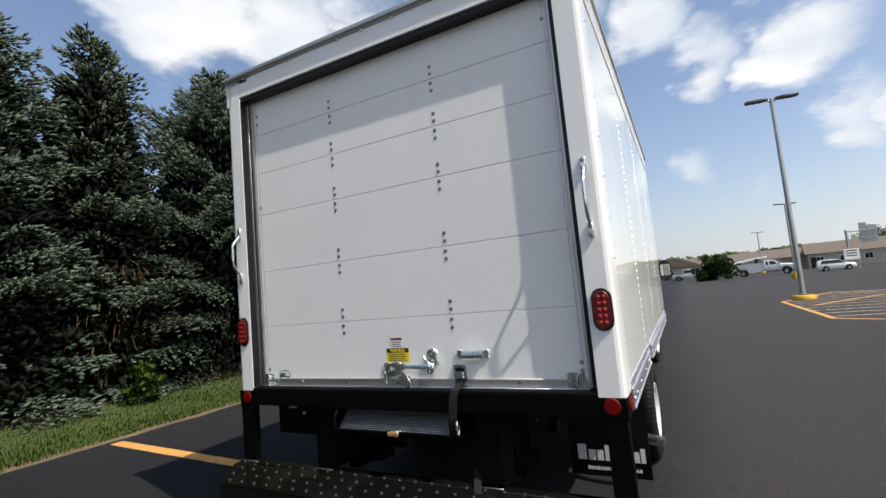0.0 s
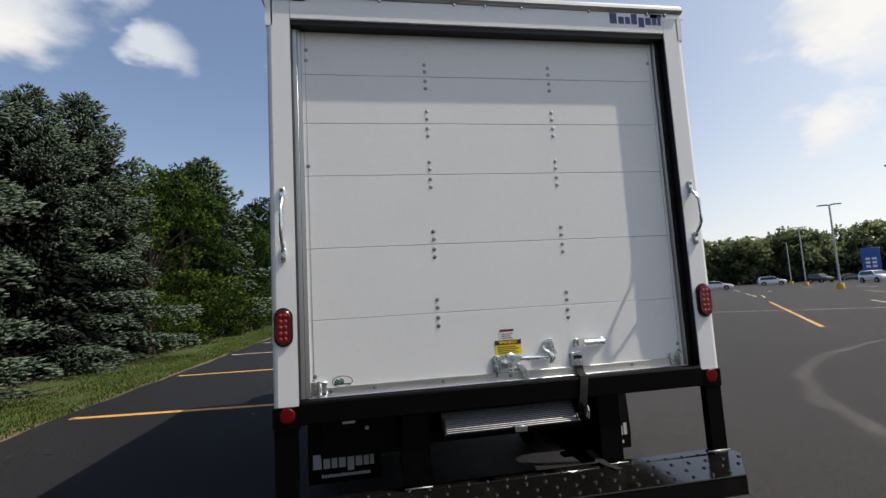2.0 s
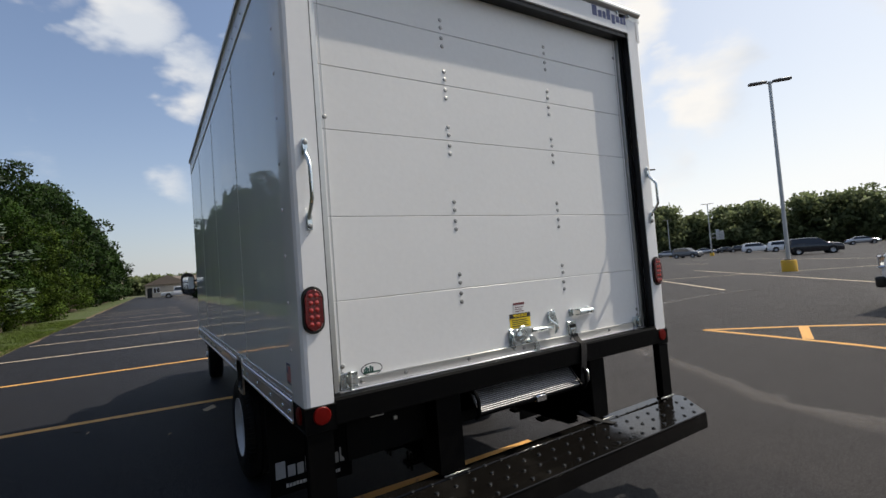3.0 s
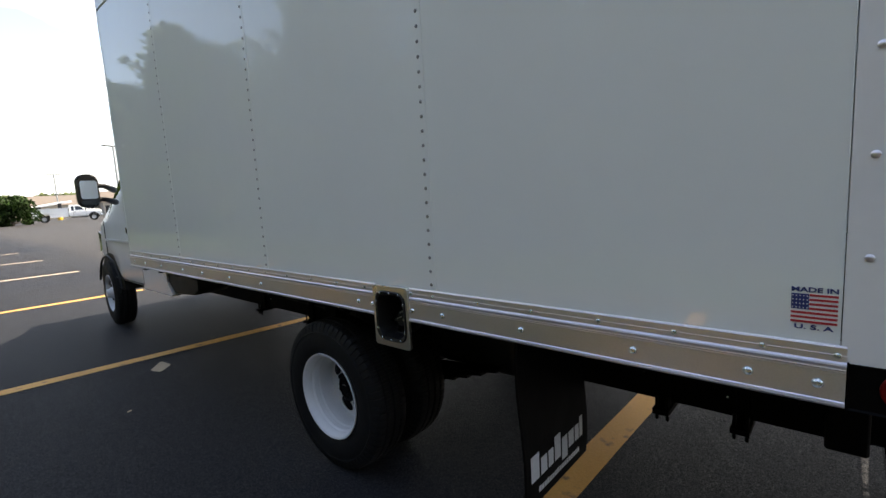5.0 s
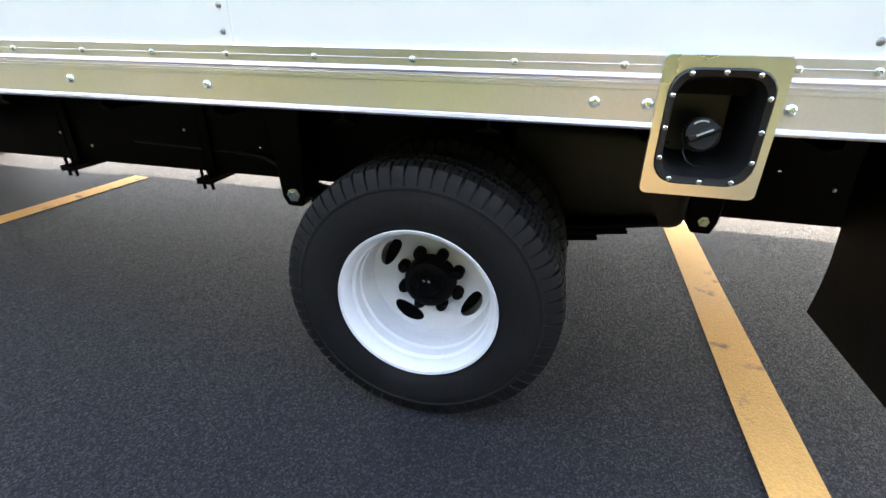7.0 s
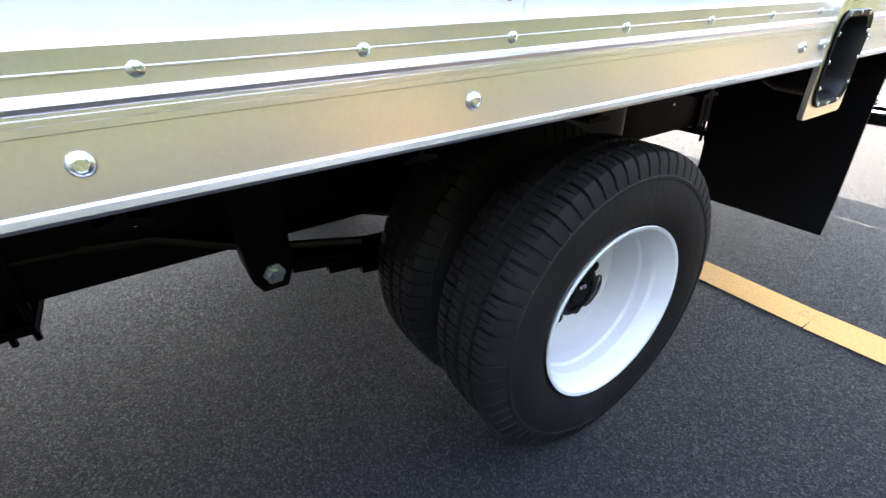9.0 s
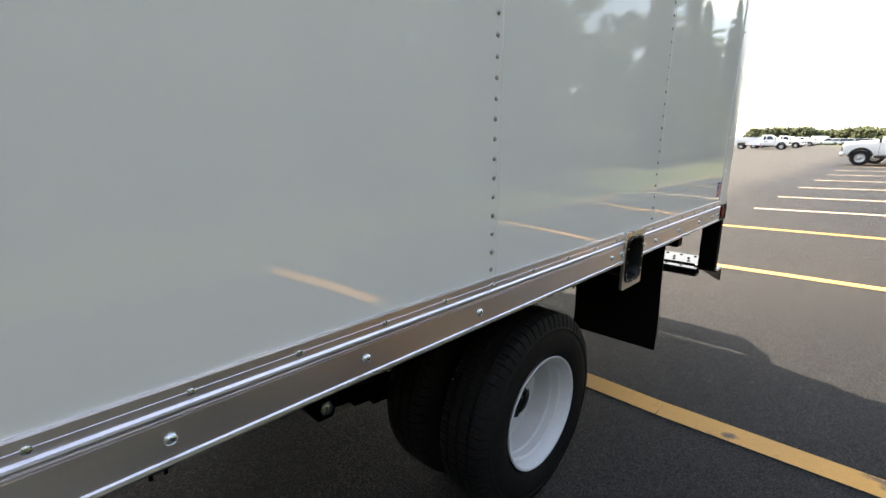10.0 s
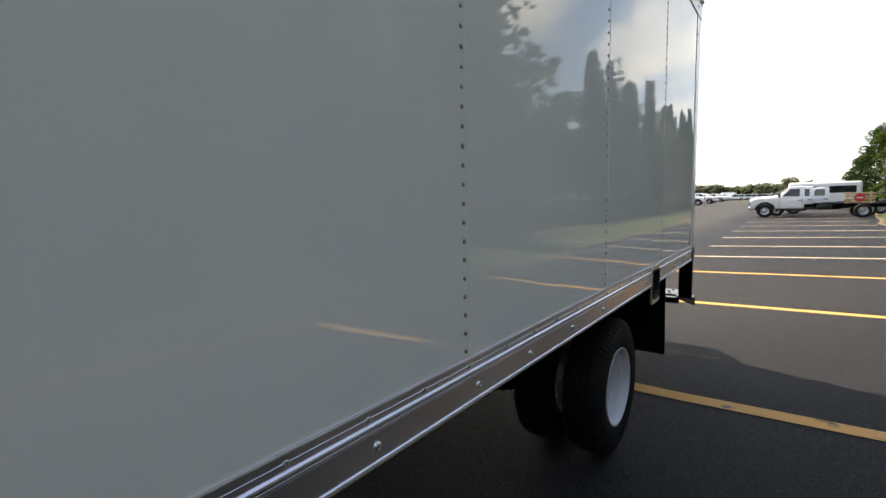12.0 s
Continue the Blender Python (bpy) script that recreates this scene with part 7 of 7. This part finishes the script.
def car(kind, paint, x, y, turn, label, group="cars parked across the lot"):
    spec = CARS[kind]
    ob = thing({"suv": "suv_car", "sedan": "sedan_car", "pickup": "pickup_truck", "van": "van"}[kind], label, {"pickup": "truck", "van": "van"}.get(kind, "car"), group, at=(x, y, 0))
    ob.rotation_euler = (0, 0, radians(turn))
    bm = bm_new()
    w = spec["w"]
    zb = 0.26 if kind in ("sedan", "suv") else 0.42
    loft_body(bm, [(px, w * (0.94 if abs(px) < spec["length"] * 0.45 else 0.82), w * (1.0 if abs(px) < spec["length"] * 0.45 else 0.86), zb, zw, zt, w * (0.72 if zt - zw > 0.2 else 0.86)) for px, zw, zt in spec["prof"]])
    body = part("body", bm, paint, ob, smooth=35)
    g = spec["glass"]
    zlow, zhigh = g[0][1], g[1][1]
    for sg in (-1, 1):
        bm = bm_new()
        a = [bm.verts.new((px, sg * (w * 0.99 - (w * 0.2) * (pz - zlow) / max(zhigh - zlow, 0.1)), pz + 0.02)) for px, pz in g]
        b = [bm.verts.new((v.co.x, v.co.y - sg * 0.06, v.co.z)) for v in a]
        ring_between(bm, [a, b])
        part("side_window", bm, GLASS_DARK, body, "dark side windows")
    bm = bm_new()
    (x0, z0), (x1, z1) = g[2], g[3]
    a = [bm.verts.new(p) for p in ((x0 + 0.09, w * 0.66, z0 + 0.03), (x0 + 0.09, -w * 0.66, z0 + 0.03), (x1 + 0.1, -w * 0.8, z1 + 0.04), (x1 + 0.1, w * 0.8, z1 + 0.04))]
    b = [bm.verts.new((v.co.x - 0.05, v.co.y, v.co.z - 0.05)) for v in a]
    ring_between(bm, [a, b])
    part("windshield", bm, GLASS_DARK, body, "dark windshield")
    end = spec["length"] / 2
    for sg in (-1, 1):
        bm = bm_new()
        bm_box(bm, -end + 0.0, -end + 0.1, sg * w * 0.55, sg * w * 0.8, 0.78, 0.95, 0.02)
        part("tail_light", bm, RED_LENS, body, "red tail light")
        bm = bm_new()
        bm_box(bm, end - 0.2, end - 0.03, sg * w * 0.5, sg * w * 0.8, 0.66, 0.78, 0.02)
        part("headlight", bm, CHROME, body, "clear headlight")
    for name, p0, p1 in (("front_bumper", end - 0.12, end + 0.04), ("rear_bumper", -end - 0.04, -end + 0.12)):
        bm = bm_new()
        bm_box(bm, p0, p1, -w * 0.78, w * 0.78, 0.37, 0.51, 0.03)
        part(name, bm, BLACK_PLASTIC, body, "dark bumper")
    for wx in spec["wheels"]:
        for sg in (-1, 1):
            bm = bm_new()
            bm_lathe(bm, ((0.0, 0.0), (spec["r"] * 1.2, 0.0), (spec["r"] * 1.2, 0.02), (0.0, 0.02)), 22, (wx, sg * (w * 0.985), spec["r"] * 1.02), (0, sg, 0))
            part("wheel_arch", bm, BLACK_PLASTIC, body)
            far_wheel(ob, wx, sg * (w - 0.06), spec["r"], 0.26)
    if kind == "pickup":
        bm = bm_new()
        bm_box(bm, -2.82, -1.05, -w * 0.8, w * 0.8, 1.0, 1.065)
        part("bed", bm, BLACK_PLASTIC, body, "dark open bed")
    return ob


def work_truck(x, y, turn, label, crane=False, chassis=False, group="work trucks in the lot"):
    """A white cab with a service body, or with a bare chassis."""
    ob = thing("utility_truck" if not chassis else "chassis_cab_truck", label, "truck", group, at=(x, y, 0))
    ob.rotation_euler = (0, 0, radians(turn))
    rear = 0.58 if chassis else 0.2
    bm = bm_new()
    loft_body(bm, [(px, 0.93, 1.0, 0.58 if abs(px - 2.75) > 0.45 else 0.8, zw, zt, 0.76 if zt - zw > 0.3 else 0.88) for px, zw, zt in ((rear, 1.32, 2.04), (rear + 0.08, 1.32, 2.12), (1.05, 1.32, 2.13), (1.45, 1.32, 2.06), (2.05, 1.36, 1.54), (2.3, 1.34, 1.5), (3.2, 1.29, 1.43), (3.5, 1.22, 1.37), (3.62, 1.1, 1.26))])
    body = part("cab", bm, CAR_WHITE, ob, "white cab", smooth=28)
    for sg in (-1, 1):
        for outline in (((0.84, 1.42), (0.84, 1.95), (1.36, 1.95), (1.8, 1.45)), ((0.42, 1.38), (0.42, 1.93), (0.72, 1.95), (0.72, 1.36))):
            bm = bm_new()
            a = [bm.verts.new((px, sg * (1.0 - 0.2 * (pz - 1.3) / 0.7), pz)) for px, pz in outline]
            b = [bm.verts.new((v.co.x, v.co.y - sg * 0.08, v.co.z)) for v in a]
            ring_between(bm, [a, b])
            if outline[0][0] > 0.7 or not chassis:
                part("side_window", bm, GLASS_DARK, body, "dark side window")
            else:
                bm.free()
        for px in (rear + 0.1 if chassis else 0.62, 1.95):
            bm = bm_new()
            bm_box(bm, px - 0.008, px + 0.008, sg * 0.99, sg * 1.004, 0.62, 1.3)
            part("door_gap", bm, INK, body)
        bm = bm_new()
        bm_box(bm, 0.7, 0.92, sg * 1.0, sg * 1.03, 1.14, 1.2, 0.01)
        part("door_handle", bm, BLACK_PLASTIC, body, "black door handle")
        bm = bm_new()
        bm_tube(bm, [(2.75 + 0.52 * math.cos(q), sg * 0.99, 0.48 + 0.52 * math.sin(q)) for q in (radians(a) for a in range(2, 182, 12))], 0.085, 8)
        part("wheel_arch", bm, BLACK_PLASTIC, body, "black wheel arch flare")
        bm = bm_new()
        bm_lathe(bm, ((0.0, 0.0), (0.5, 0.0), (0.5, 0.02), (0.0, 0.02)), 24, (2.75, sg * 0.94, 0.5), (0, sg, 0))
        part("wheel_well", bm, BLACK_PLASTIC, body)
        bm = bm_new()
        bm_box(bm, 1.9, 2.02, sg * 1.03, sg * 1.26, 1.36, 1.66, 0.03)
        part("mirror", bm, BLACK_PLASTIC, body, "black mirror")
        bm = bm_new()
        bm_box(bm, 3.44, 3.65, sg * 0.66, sg * 0.94, 1.0, 1.2, 0.03)
        part("headlight", bm, CHROME, body, "clear headlight")
        bm = bm_new()
        bm_box(bm, 0.4, 2.1, sg * 0.86, sg * 1.0, 0.46, 0.53, 0.015)
        part("running_board", bm, BLACK_PLASTIC, body, "black running board")
    bm = bm_new()
    bm_box(bm, 3.56, 3.68, -0.64, 0.64, 0.84, 1.22, 0.02)
    part("grille", bm, BLACK_PLASTIC, body, "dark grille")
    bm = bm_new()
    bm_box(bm, 3.5, 3.74, -0.98, 0.98, 0.52, 0.78, 0.05, 2)
    part("front_bumper", bm, CHROME, body, "bright front bumper")
    bm = bm_new()
    a = [bm.verts.new(p) for p in ((1.52, 0.7, 2.03), (1.52, -0.7, 2.03), (2.08, -0.84, 1.55), (2.08, 0.84, 1.55))]
    b = [bm.verts.new((v.co.x - 0.05, v.co.y, v.co.z - 0.05)) for v in a]
    ring_between(bm, [a, b])
    part("windshield", bm, GLASS_DARK, body, "dark windshield")
    tail = -3.9 if chassis else -3.4
    for sg in (-1, 1):
        bm = bm_new()
        bm_prism(bm, [(sg * 0.38, 0.66), (sg * 0.46, 0.66), (sg * 0.46, 0.88), (sg * 0.38, 0.88), (sg * 0.38, 0.87), (sg * 0.45, 0.87), (sg * 0.45, 0.67), (sg * 0.38, 0.67)], "x", tail, 3.4)
        part("chassis_rail", bm, BLACK_PAINT, ob, "black chassis rail")
    for px in (tail + 0.1, -2.6, -1.6, -0.6):
        bm = bm_new()
        bm_box(bm, px, px + 0.1, -0.4, 0.4, 0.68, 0.84)
        part("cross_member", bm, BLACK_PAINT, ob)
    if chassis:
        bm = bm_new()
        bm_box(bm, -1.5, -0.3, -0.92, -0.5, 0.5, 0.82, 0.06, 2)
        part("fuel_tank", bm, BLACK_PAINT, ob, "black tank beside the frame")
        bm = bm_new()
        bm_box(bm, -0.9, -0.1, 0.5, 0.85, 0.52, 0.84, 0.04, 2)
        part("battery_box", bm, BLACK_PLASTIC, ob, "black box beside the frame")
        bm = bm_new()
        bm_tube(bm, [(0.1, 0.3, 0.95), (-1.4, 0.34, 0.92), (-2.6, 0.2, 0.95), (-3.8, 0.3, 0.9)], 0.025, 6)
        part("cable_loom", bm, BLACK_PLASTIC, ob)
    back = -2.42 if chassis else -2.35
    for wx in (2.75, back):
        for sg in (-1, 1):
            far_wheel(ob, wx, sg * 0.9, 0.45, 0.26 if wx > 0 else 0.34)
    bm = bm_new()
    bm_tube(bm, [(back, -0.8, 0.43), (back, 0.8, 0.43)], 0.07, 10)
    part("rear_axle", bm, BLACK_PAINT, ob)
    if not chassis:
        bm = bm_new()
        bm_box(bm, -3.5, 0.1, -0.6, 0.6, 0.95, 1.15, 0.01)
        for sg in (-1, 1):
            bm_box(bm, -3.5, 0.1, sg * 0.6, sg * 1.02, 1.15, 1.78, 0.02)
            bm_box(bm, -3.5, -2.85, sg * 0.6, sg * 1.02, 0.62, 1.15, 0.02)
            bm_box(bm, -1.8, 0.1, sg * 0.6, sg * 1.02, 0.62, 1.15, 0.02)
        sbody = part("service_body", bm, CAR_WHITE, ob, "white service body with lockers")
        for sg in (-1, 1):
            for px in (-3.4, -2.6, -1.4, -0.6):
                bm = bm_new()
                bm_box(bm, px, px + 0.6, sg * 1.02, sg * 1.03, 0.75 if px not in (-2.6,) else 1.25, 1.7, 0.004)
                part("locker_door", bm, CAR_WHITE, sbody)
        if crane:
            bm = bm_new()
            bm_tube(bm, [(-3.5, 0.3, 2.0), (-0.8, 0.2, 2.45), (0.6, 0.1, 2.6)], [0.15, 0.14, 0.1], 8)
            part("boom", bm, CAR_WHITE, ob, "white folded boom")
            bm = bm_new()
            bm_box(bm, -3.2, -2.6, 0.05, 0.6, 1.15, 2.05, 0.03)
            bm_box(bm, -0.9, -0.5, -0.2, 0.5, 1.15, 2.4, 0.03)
            part("boom_pedestal", bm, BLACK_PLASTIC, ob, "dark boom pedestal")
    return ob


work_truck(11.8, 78.0, -12, "white utility truck with a folded boom and lockers", crane=True)
car("pickup", CAR_WHITE, 2.6, 92.0, -8, "white flatbed pickup by the houses")
car("suv", CAR_WHITE, 18.6, 72.0, -4, "white crossover parked near a sign").scale = (0.8, 0.85, 0.82)
car("suv", CAR_SILVER, 26.0, 70.0, -14, "silver crossover at the edge of the lot").scale = (0.85, 0.88, 0.88)
# white van with a dark bumper, facing the lot
van = thing("cargo_van", "white van with black mirrors parked beside the hatched lines", "van", at=(0, 0, 0))
cutaway_cab(van, 0.0)
for side in (-1, 1):
    tow_mirror(van, side, 5.75, 1.18)
    dished_wheel(van, side * 0.9, 6.14, Z_AXLE, side, True)
    dished_wheel(van, side * 0.9, 2.6, Z_AXLE, side, True)
bm = bm_new()
bm_box(bm, -1.0, 1.0, 1.3, 4.79, 0.55, 2.1, 0.12, 3)
part("van_body", bm, WHITE_PAINT, van, "plain white van body")
van.matrix_basis = pose(11.1, -5.6, 0)

for kind, paint, x, y, turn, label in (
    ("suv", CAR_BLACK, 34.5, 74.0, -24, "black crossover in the far row"),
    ("suv", CAR_WHITE, 40.0, 75.5, -28, "white crossover in the far row"),
    ("pickup", CAR_BLACK, 45.1, 73.8, -31, "black pickup in the far row"),
    ("suv", CAR_WHITE, 57.0, 79.1, -34, "white crossover in the far row"),
    ("sedan", CAR_WHITE, 53.8, 63.3, -40, "white sedan in the far row"),
    ("sedan", CAR_WHITE, 100.7, 107.9, 137, "white sedan behind the others in the far row"),
    ("suv", CAR_WHITE, 78.6, 77.9, -45, "white crossover under the far trees"),
    ("suv", CAR_BLACK, 89.0, 77.1, -99, "black crossover turned away in the far row"),
    ("sedan", CAR_GREY, 103.5, 83.2, -31, "dark grey sedan in the far row"),
    ("suv", CAR_WHITE, 71.2, 53.1, -108, "white crossover seen from behind"),
    ("sedan", CAR_GREY, 97.6, 67.8, -55, "grey sedan in the far row"),
    ("van", CAR_WHITE, 123.5, 81.4, 4, "white high-roof van under the far trees"),
    ("sedan", CAR_SILVER, 95.3, 58.8, -58, "silver sedan in the far row"),
    ("suv", CAR_GREY, 76.5, 43.4, -90, "dark grey crossover in the far row"),
    ("sedan", CAR_SILVER, 109.5, 58.2, -61, "silver sedan in the far row"),
    ("sedan", CAR_BLACK, 113.3, 55.4, -38, "black sedan in the far row"),
    ("sedan", CAR_BLACK, 110.8, 51.3, -49, "black sedan in the far row"),
    ("suv", CAR_WHITE, 88.5, 37.7, -58, "white crossover in the far row"),
    ("suv", CAR_WHITE, 82.6, 31.1, -60, "white crossover in the far row"),
    ("suv", CAR_BLACK, 56.4, 18.4, -60, "black crossover in the far row"),
    ("sedan", CAR_SILVER, 104.7, 28.0, -64, "silver sedan in the far row"),
    ("suv", CAR_WHITE, 101.3, 21.3, -67, "white crossover in the far row"),
    ("sedan", CAR_WHITE, 105.2, 17.4, -70, "white sedan in the far row"),
    ("sedan", CAR_BLACK, 98.0, 11.6, -72, "black sedan in the far row"),
):
    car(kind, paint, x, y, turn, label)

# chassis cabs behind the truck
for k, (x, y) in enumerate(((-3.07, -33.2), (-3.63, -36.3), (-4.6, -40.0))):
    work_truck(x, y, 2, "white chassis cab with a bare black frame", chassis=True, group="chassis cabs behind the truck").scale = (0.93, 0.93, 0.93)
bus = thing("shuttle_bus", "white shuttle bus with a dark window band", "bus", at=(-3.8, -58.0, 0))
bm = bm_new()
bm_box(bm, -3.7, 2.2, -1.1, 1.1, 0.5, 2.68, 0.2, 3)
part("body", bm, CAR_WHITE, bus)
bm = bm_new()
bm_box(bm, -3.25, 1.9, 1.102, 1.115, 1.55, 2.25, 0.01)
part("window_band", bm, GLASS_DARK, bus, "dark window band")
bm = bm_new()
bm_box(bm, -2.4, -0.6, -0.8, 0.8, 2.66, 2.84, 0.06, 2)
part("roof_unit", bm, CAR_WHITE, bus, "white roof unit")
for wx in (-2.6, 1.3):
    for sg in (-1, 1):
        far_wheel(bus, wx, sg * 1.02, 0.42)
# timber and a red sign on the first chassis
stack = thing("timber_barrier", "pale timber boards with a round red sign, lying on the chassis", "timber", at=(-5.2, -33.2, 0.856))
stack.scale = (0.79, 0.79, 0.79)
for k, (dz, tilt) in enumerate(((0.03, 0), (0.24, 3), (0.45, -2), (0.66, 2))):
    bm = bm_new()
    bm_box(bm, -0.9, 0.9, 0.5, 0.56, dz, dz + 0.14, 0.008, m=Matrix.Rotation(radians(tilt * 0.6), 4, "Y"))
    part("board", bm, TIMBER, stack)
for px in (-0.7, 0.65):
    bm = bm_new()
    bm_box(bm, px, px + 0.1, 0.42, 0.5, -0.02, 0.86, 0.006)
    part("post", bm, TIMBER, stack)
bm = bm_new()
bm_lathe(bm, ((0.0, 0.0), (0.34, 0.0), (0.34, 0.012), (0.0, 0.012)), 8, (0.0, 0.57, 0.42), (0, 1, 0))
part("sign_disc", bm, SIGN_RED, stack, "red sign")
bm = bm_new()
bm_box(bm, -0.2, 0.2, 0.583, 0.586, 0.39, 0.45)
part("sign_bar", bm, WHITE_LABEL, stack)
# row of parked trucks far behind
rr = random.Random(12)
for k in range(-2, 12):
    y = -100 - k * 9.0
    if k % 4 == 3:
        car("pickup", CAR_RED, 14.0 + 0.45 * k + rr.uniform(-0.3, 0.3), y, 180 + rr.uniform(-6, 6), "dark red pickup in the far row", "trucks in the far row")
    else:
        work_truck(14.0 + 0.45 * k + rr.uniform(-0.4, 0.4), y, 180 + rr.uniform(-5, 5), "white work truck in the far row", group="trucks in the far row")

# second row, further off
for k in range(13):
    x = 20.5 - k * 1.55
    if k == 4:
        car("van", CAR_WHITE, x, -172 - k * 1.5, 200, "white high-roof van in the far row", "trucks in the far row")
    else:
        car("pickup", (CAR_WHITE, CAR_WHITE, CAR_SILVER, CAR_WHITE, CAR_GREY)[k % 5], x, -165 - k * 1.5, 12 + rr.uniform(-5, 5), "white pickup in the far row" if k % 5 in (0, 1, 3) else "grey pickup in the far row", "trucks in the far row")

# ---- houses and signs ahead ----
def house(x, y, w, d, eave, ridge, turn, gable_front=False):
    h = thing("house", "low beige house with a brown shingle roof", "house", "houses beyond the lot", at=(x, y, 0))
    h.rotation_euler = (0, 0, radians(turn))
    bm = bm_new()
    bm_box(bm, -w / 2, w / 2, -d / 2, d / 2, -0.1, eave)
    part("wall", bm, SIDING, h, "beige siding walls")
    bm = bm_new()
    o = 0.5
    if gable_front:
        bm_prism(bm, [(-w / 2 - o, eave), (w / 2 + o, eave), (0, ridge)], "y", -d / 2 - o, d / 2 + o)
    else:
        bm_prism(bm, [(-d / 2 - o, eave), (d / 2 + o, eave), (0, ridge)], "x", -w / 2 - o, w / 2 + o)
    part("roof", bm, ROOF, h, "brown shingle roof")
    n = max(2, int(w / 3.2))
    for k in range(n):
        px = -w / 2 + w * (k + 0.5) / n
        bm = bm_new()
        bm_box(bm, px - 0.6, px + 0.6, -d / 2 - 0.03, -d / 2 + 0.02, 0.95, 2.1, 0.01)
        win = part("window", bm, CAR_WHITE, h, "white framed window")
        for q in (-0.28, 0.28):
            bm = bm_new()
            bm_box(bm, px + q - 0.25, px + q + 0.25, -d / 2 - 0.045, -d / 2 - 0.032, 1.03, 2.02)
            part("pane", bm, GLASS_DARK, win)
    bm = bm_new()
    bm_box(bm, -w / 2 + 0.3, -w / 2 + 1.2, -d / 2 - 0.03, -d / 2 + 0.02, 0.0, 2.05, 0.01)
    part("door", bm, BLACK_PLASTIC, h, "dark door")
    return h


house(1.2, 118, 8, 9, 2.6, 4.6, 0, True)
house(9.0, 120, 12, 9, 2.5, 4.4, 5)
house(21.0, 122, 14, 10, 2.6, 4.6, 0)
house(31.0, 114, 14, 10, 2.7, 4.9, -8)
house(-14.0, 128, 13, 9, 2.5, 4.5, 4)


def gantry(x, y, turn, label):
    g = thing("sign_gantry", label, "sign", "sign gantries", at=(x, y, 0))
    g.rotation_euler = (0, 0, radians(turn))
    bm = bm_new()
    bm_tube(bm, [(0, 0, 0), (0, 0, 4.9)], 0.16, 10)
    part("post", bm, GALV, g, "grey steel post")
    bm = bm_new()
    for z in (3.7, 4.7):
        bm_tube(bm, [(0, 0, z), (3.0, 0, z)], 0.07, 8)
    for k in range(4):
        bm_tube(bm, [(0.1 + k * 0.7, 0, 3.7), (0.45 + k * 0.7, 0, 4.7), (0.8 + k * 0.7, 0, 3.7)], 0.03, 6)
    part("truss", bm, GALV, g, "grey truss arm")
    for px, w, z1 in ((1.3, 0.75, 5.7), (2.1, 0.9, 5.3)):
        bm = bm_new()
        bm_box(bm, px, px + w, 0.1, 0.16, 3.2, z1, 0.01)
        part("sign_back", bm, GALV, g, "bare metal back of a sign panel")
    return g


gantry(20.6, 74.0, -6, "grey sign gantry with bare panel backs")
gantry(112.0, 58.0, -50, "grey sign gantry seen across the lot")
sg_ = thing("small_sign", "white sign with dark bars on two posts", "sign", at=(20.3, 72.0, 0))
for px in (-0.6, 0.6):
    bm = bm_new()
    bm_box(bm, px - 0.04, px + 0.04, -0.04, 0.04, 0, 1.2)
    part("post", bm, GALV, sg_)
bm = bm_new()
bm_box(bm, -0.75, 0.75, -0.06, -0.02, 1.2, 2.5, 0.01)
part("panel", bm, WHITE_LABEL, sg_, "white panel")
bm = bm_new()
for z in (2.2, 1.9, 1.6):
    bm_box(bm, -0.55, 0.5, -0.068, -0.062, z, z + 0.12)
part("panel_bars", bm, INK, sg_)
bs = thing("blue_sign", "tall blue sign with white bars at the far row", "sign", at=(88.0, 66.5, 0))
bs.rotation_euler = (0, 0, radians(-52))
bs.scale = (1.35, 1.35, 1.35)
bm = bm_new()
bm_box(bm, -0.95, 0.95, -0.15, 0.15, 0.9, 4.3, 0.03)
part("panel", bm, SIGN_BLUE, bs, "blue panel")
for px in (-0.7, 0.7):
    bm = bm_new()
    bm_box(bm, px - 0.06, px + 0.06, -0.06, 0.06, 0, 0.9)
    part("post", bm, GALV, bs)
bm = bm_new()
for z in (1.7, 2.2, 2.7):
    for px in (-0.55, 0.1):
        bm_box(bm, px, px + 0.45, -0.16, -0.152, z, z + 0.3)
part("sign_bars", bm, WHITE_LABEL, bs)

# litter
rr = random.Random(3)
for k in range(16):
    x, y = rr.uniform(-4.8, -1.4), rr.uniform(-12, 6)
    bm = bm_new()
    q = rr.uniform(0, 3.1)
    s = rr.uniform(0.01, 0.035)
    bm_box(bm, -s, s, -0.004, 0.004, 0.0, 0.005, 0.0, m=Matrix.Translation((x, y, 0.001)) @ Matrix.Rotation(q, 4, "Z"))
    solo("litter", bm, PAPER if rr.random() < 0.5 else BARK, "small twig or scrap on the asphalt", "litter", "litter on the asphalt")
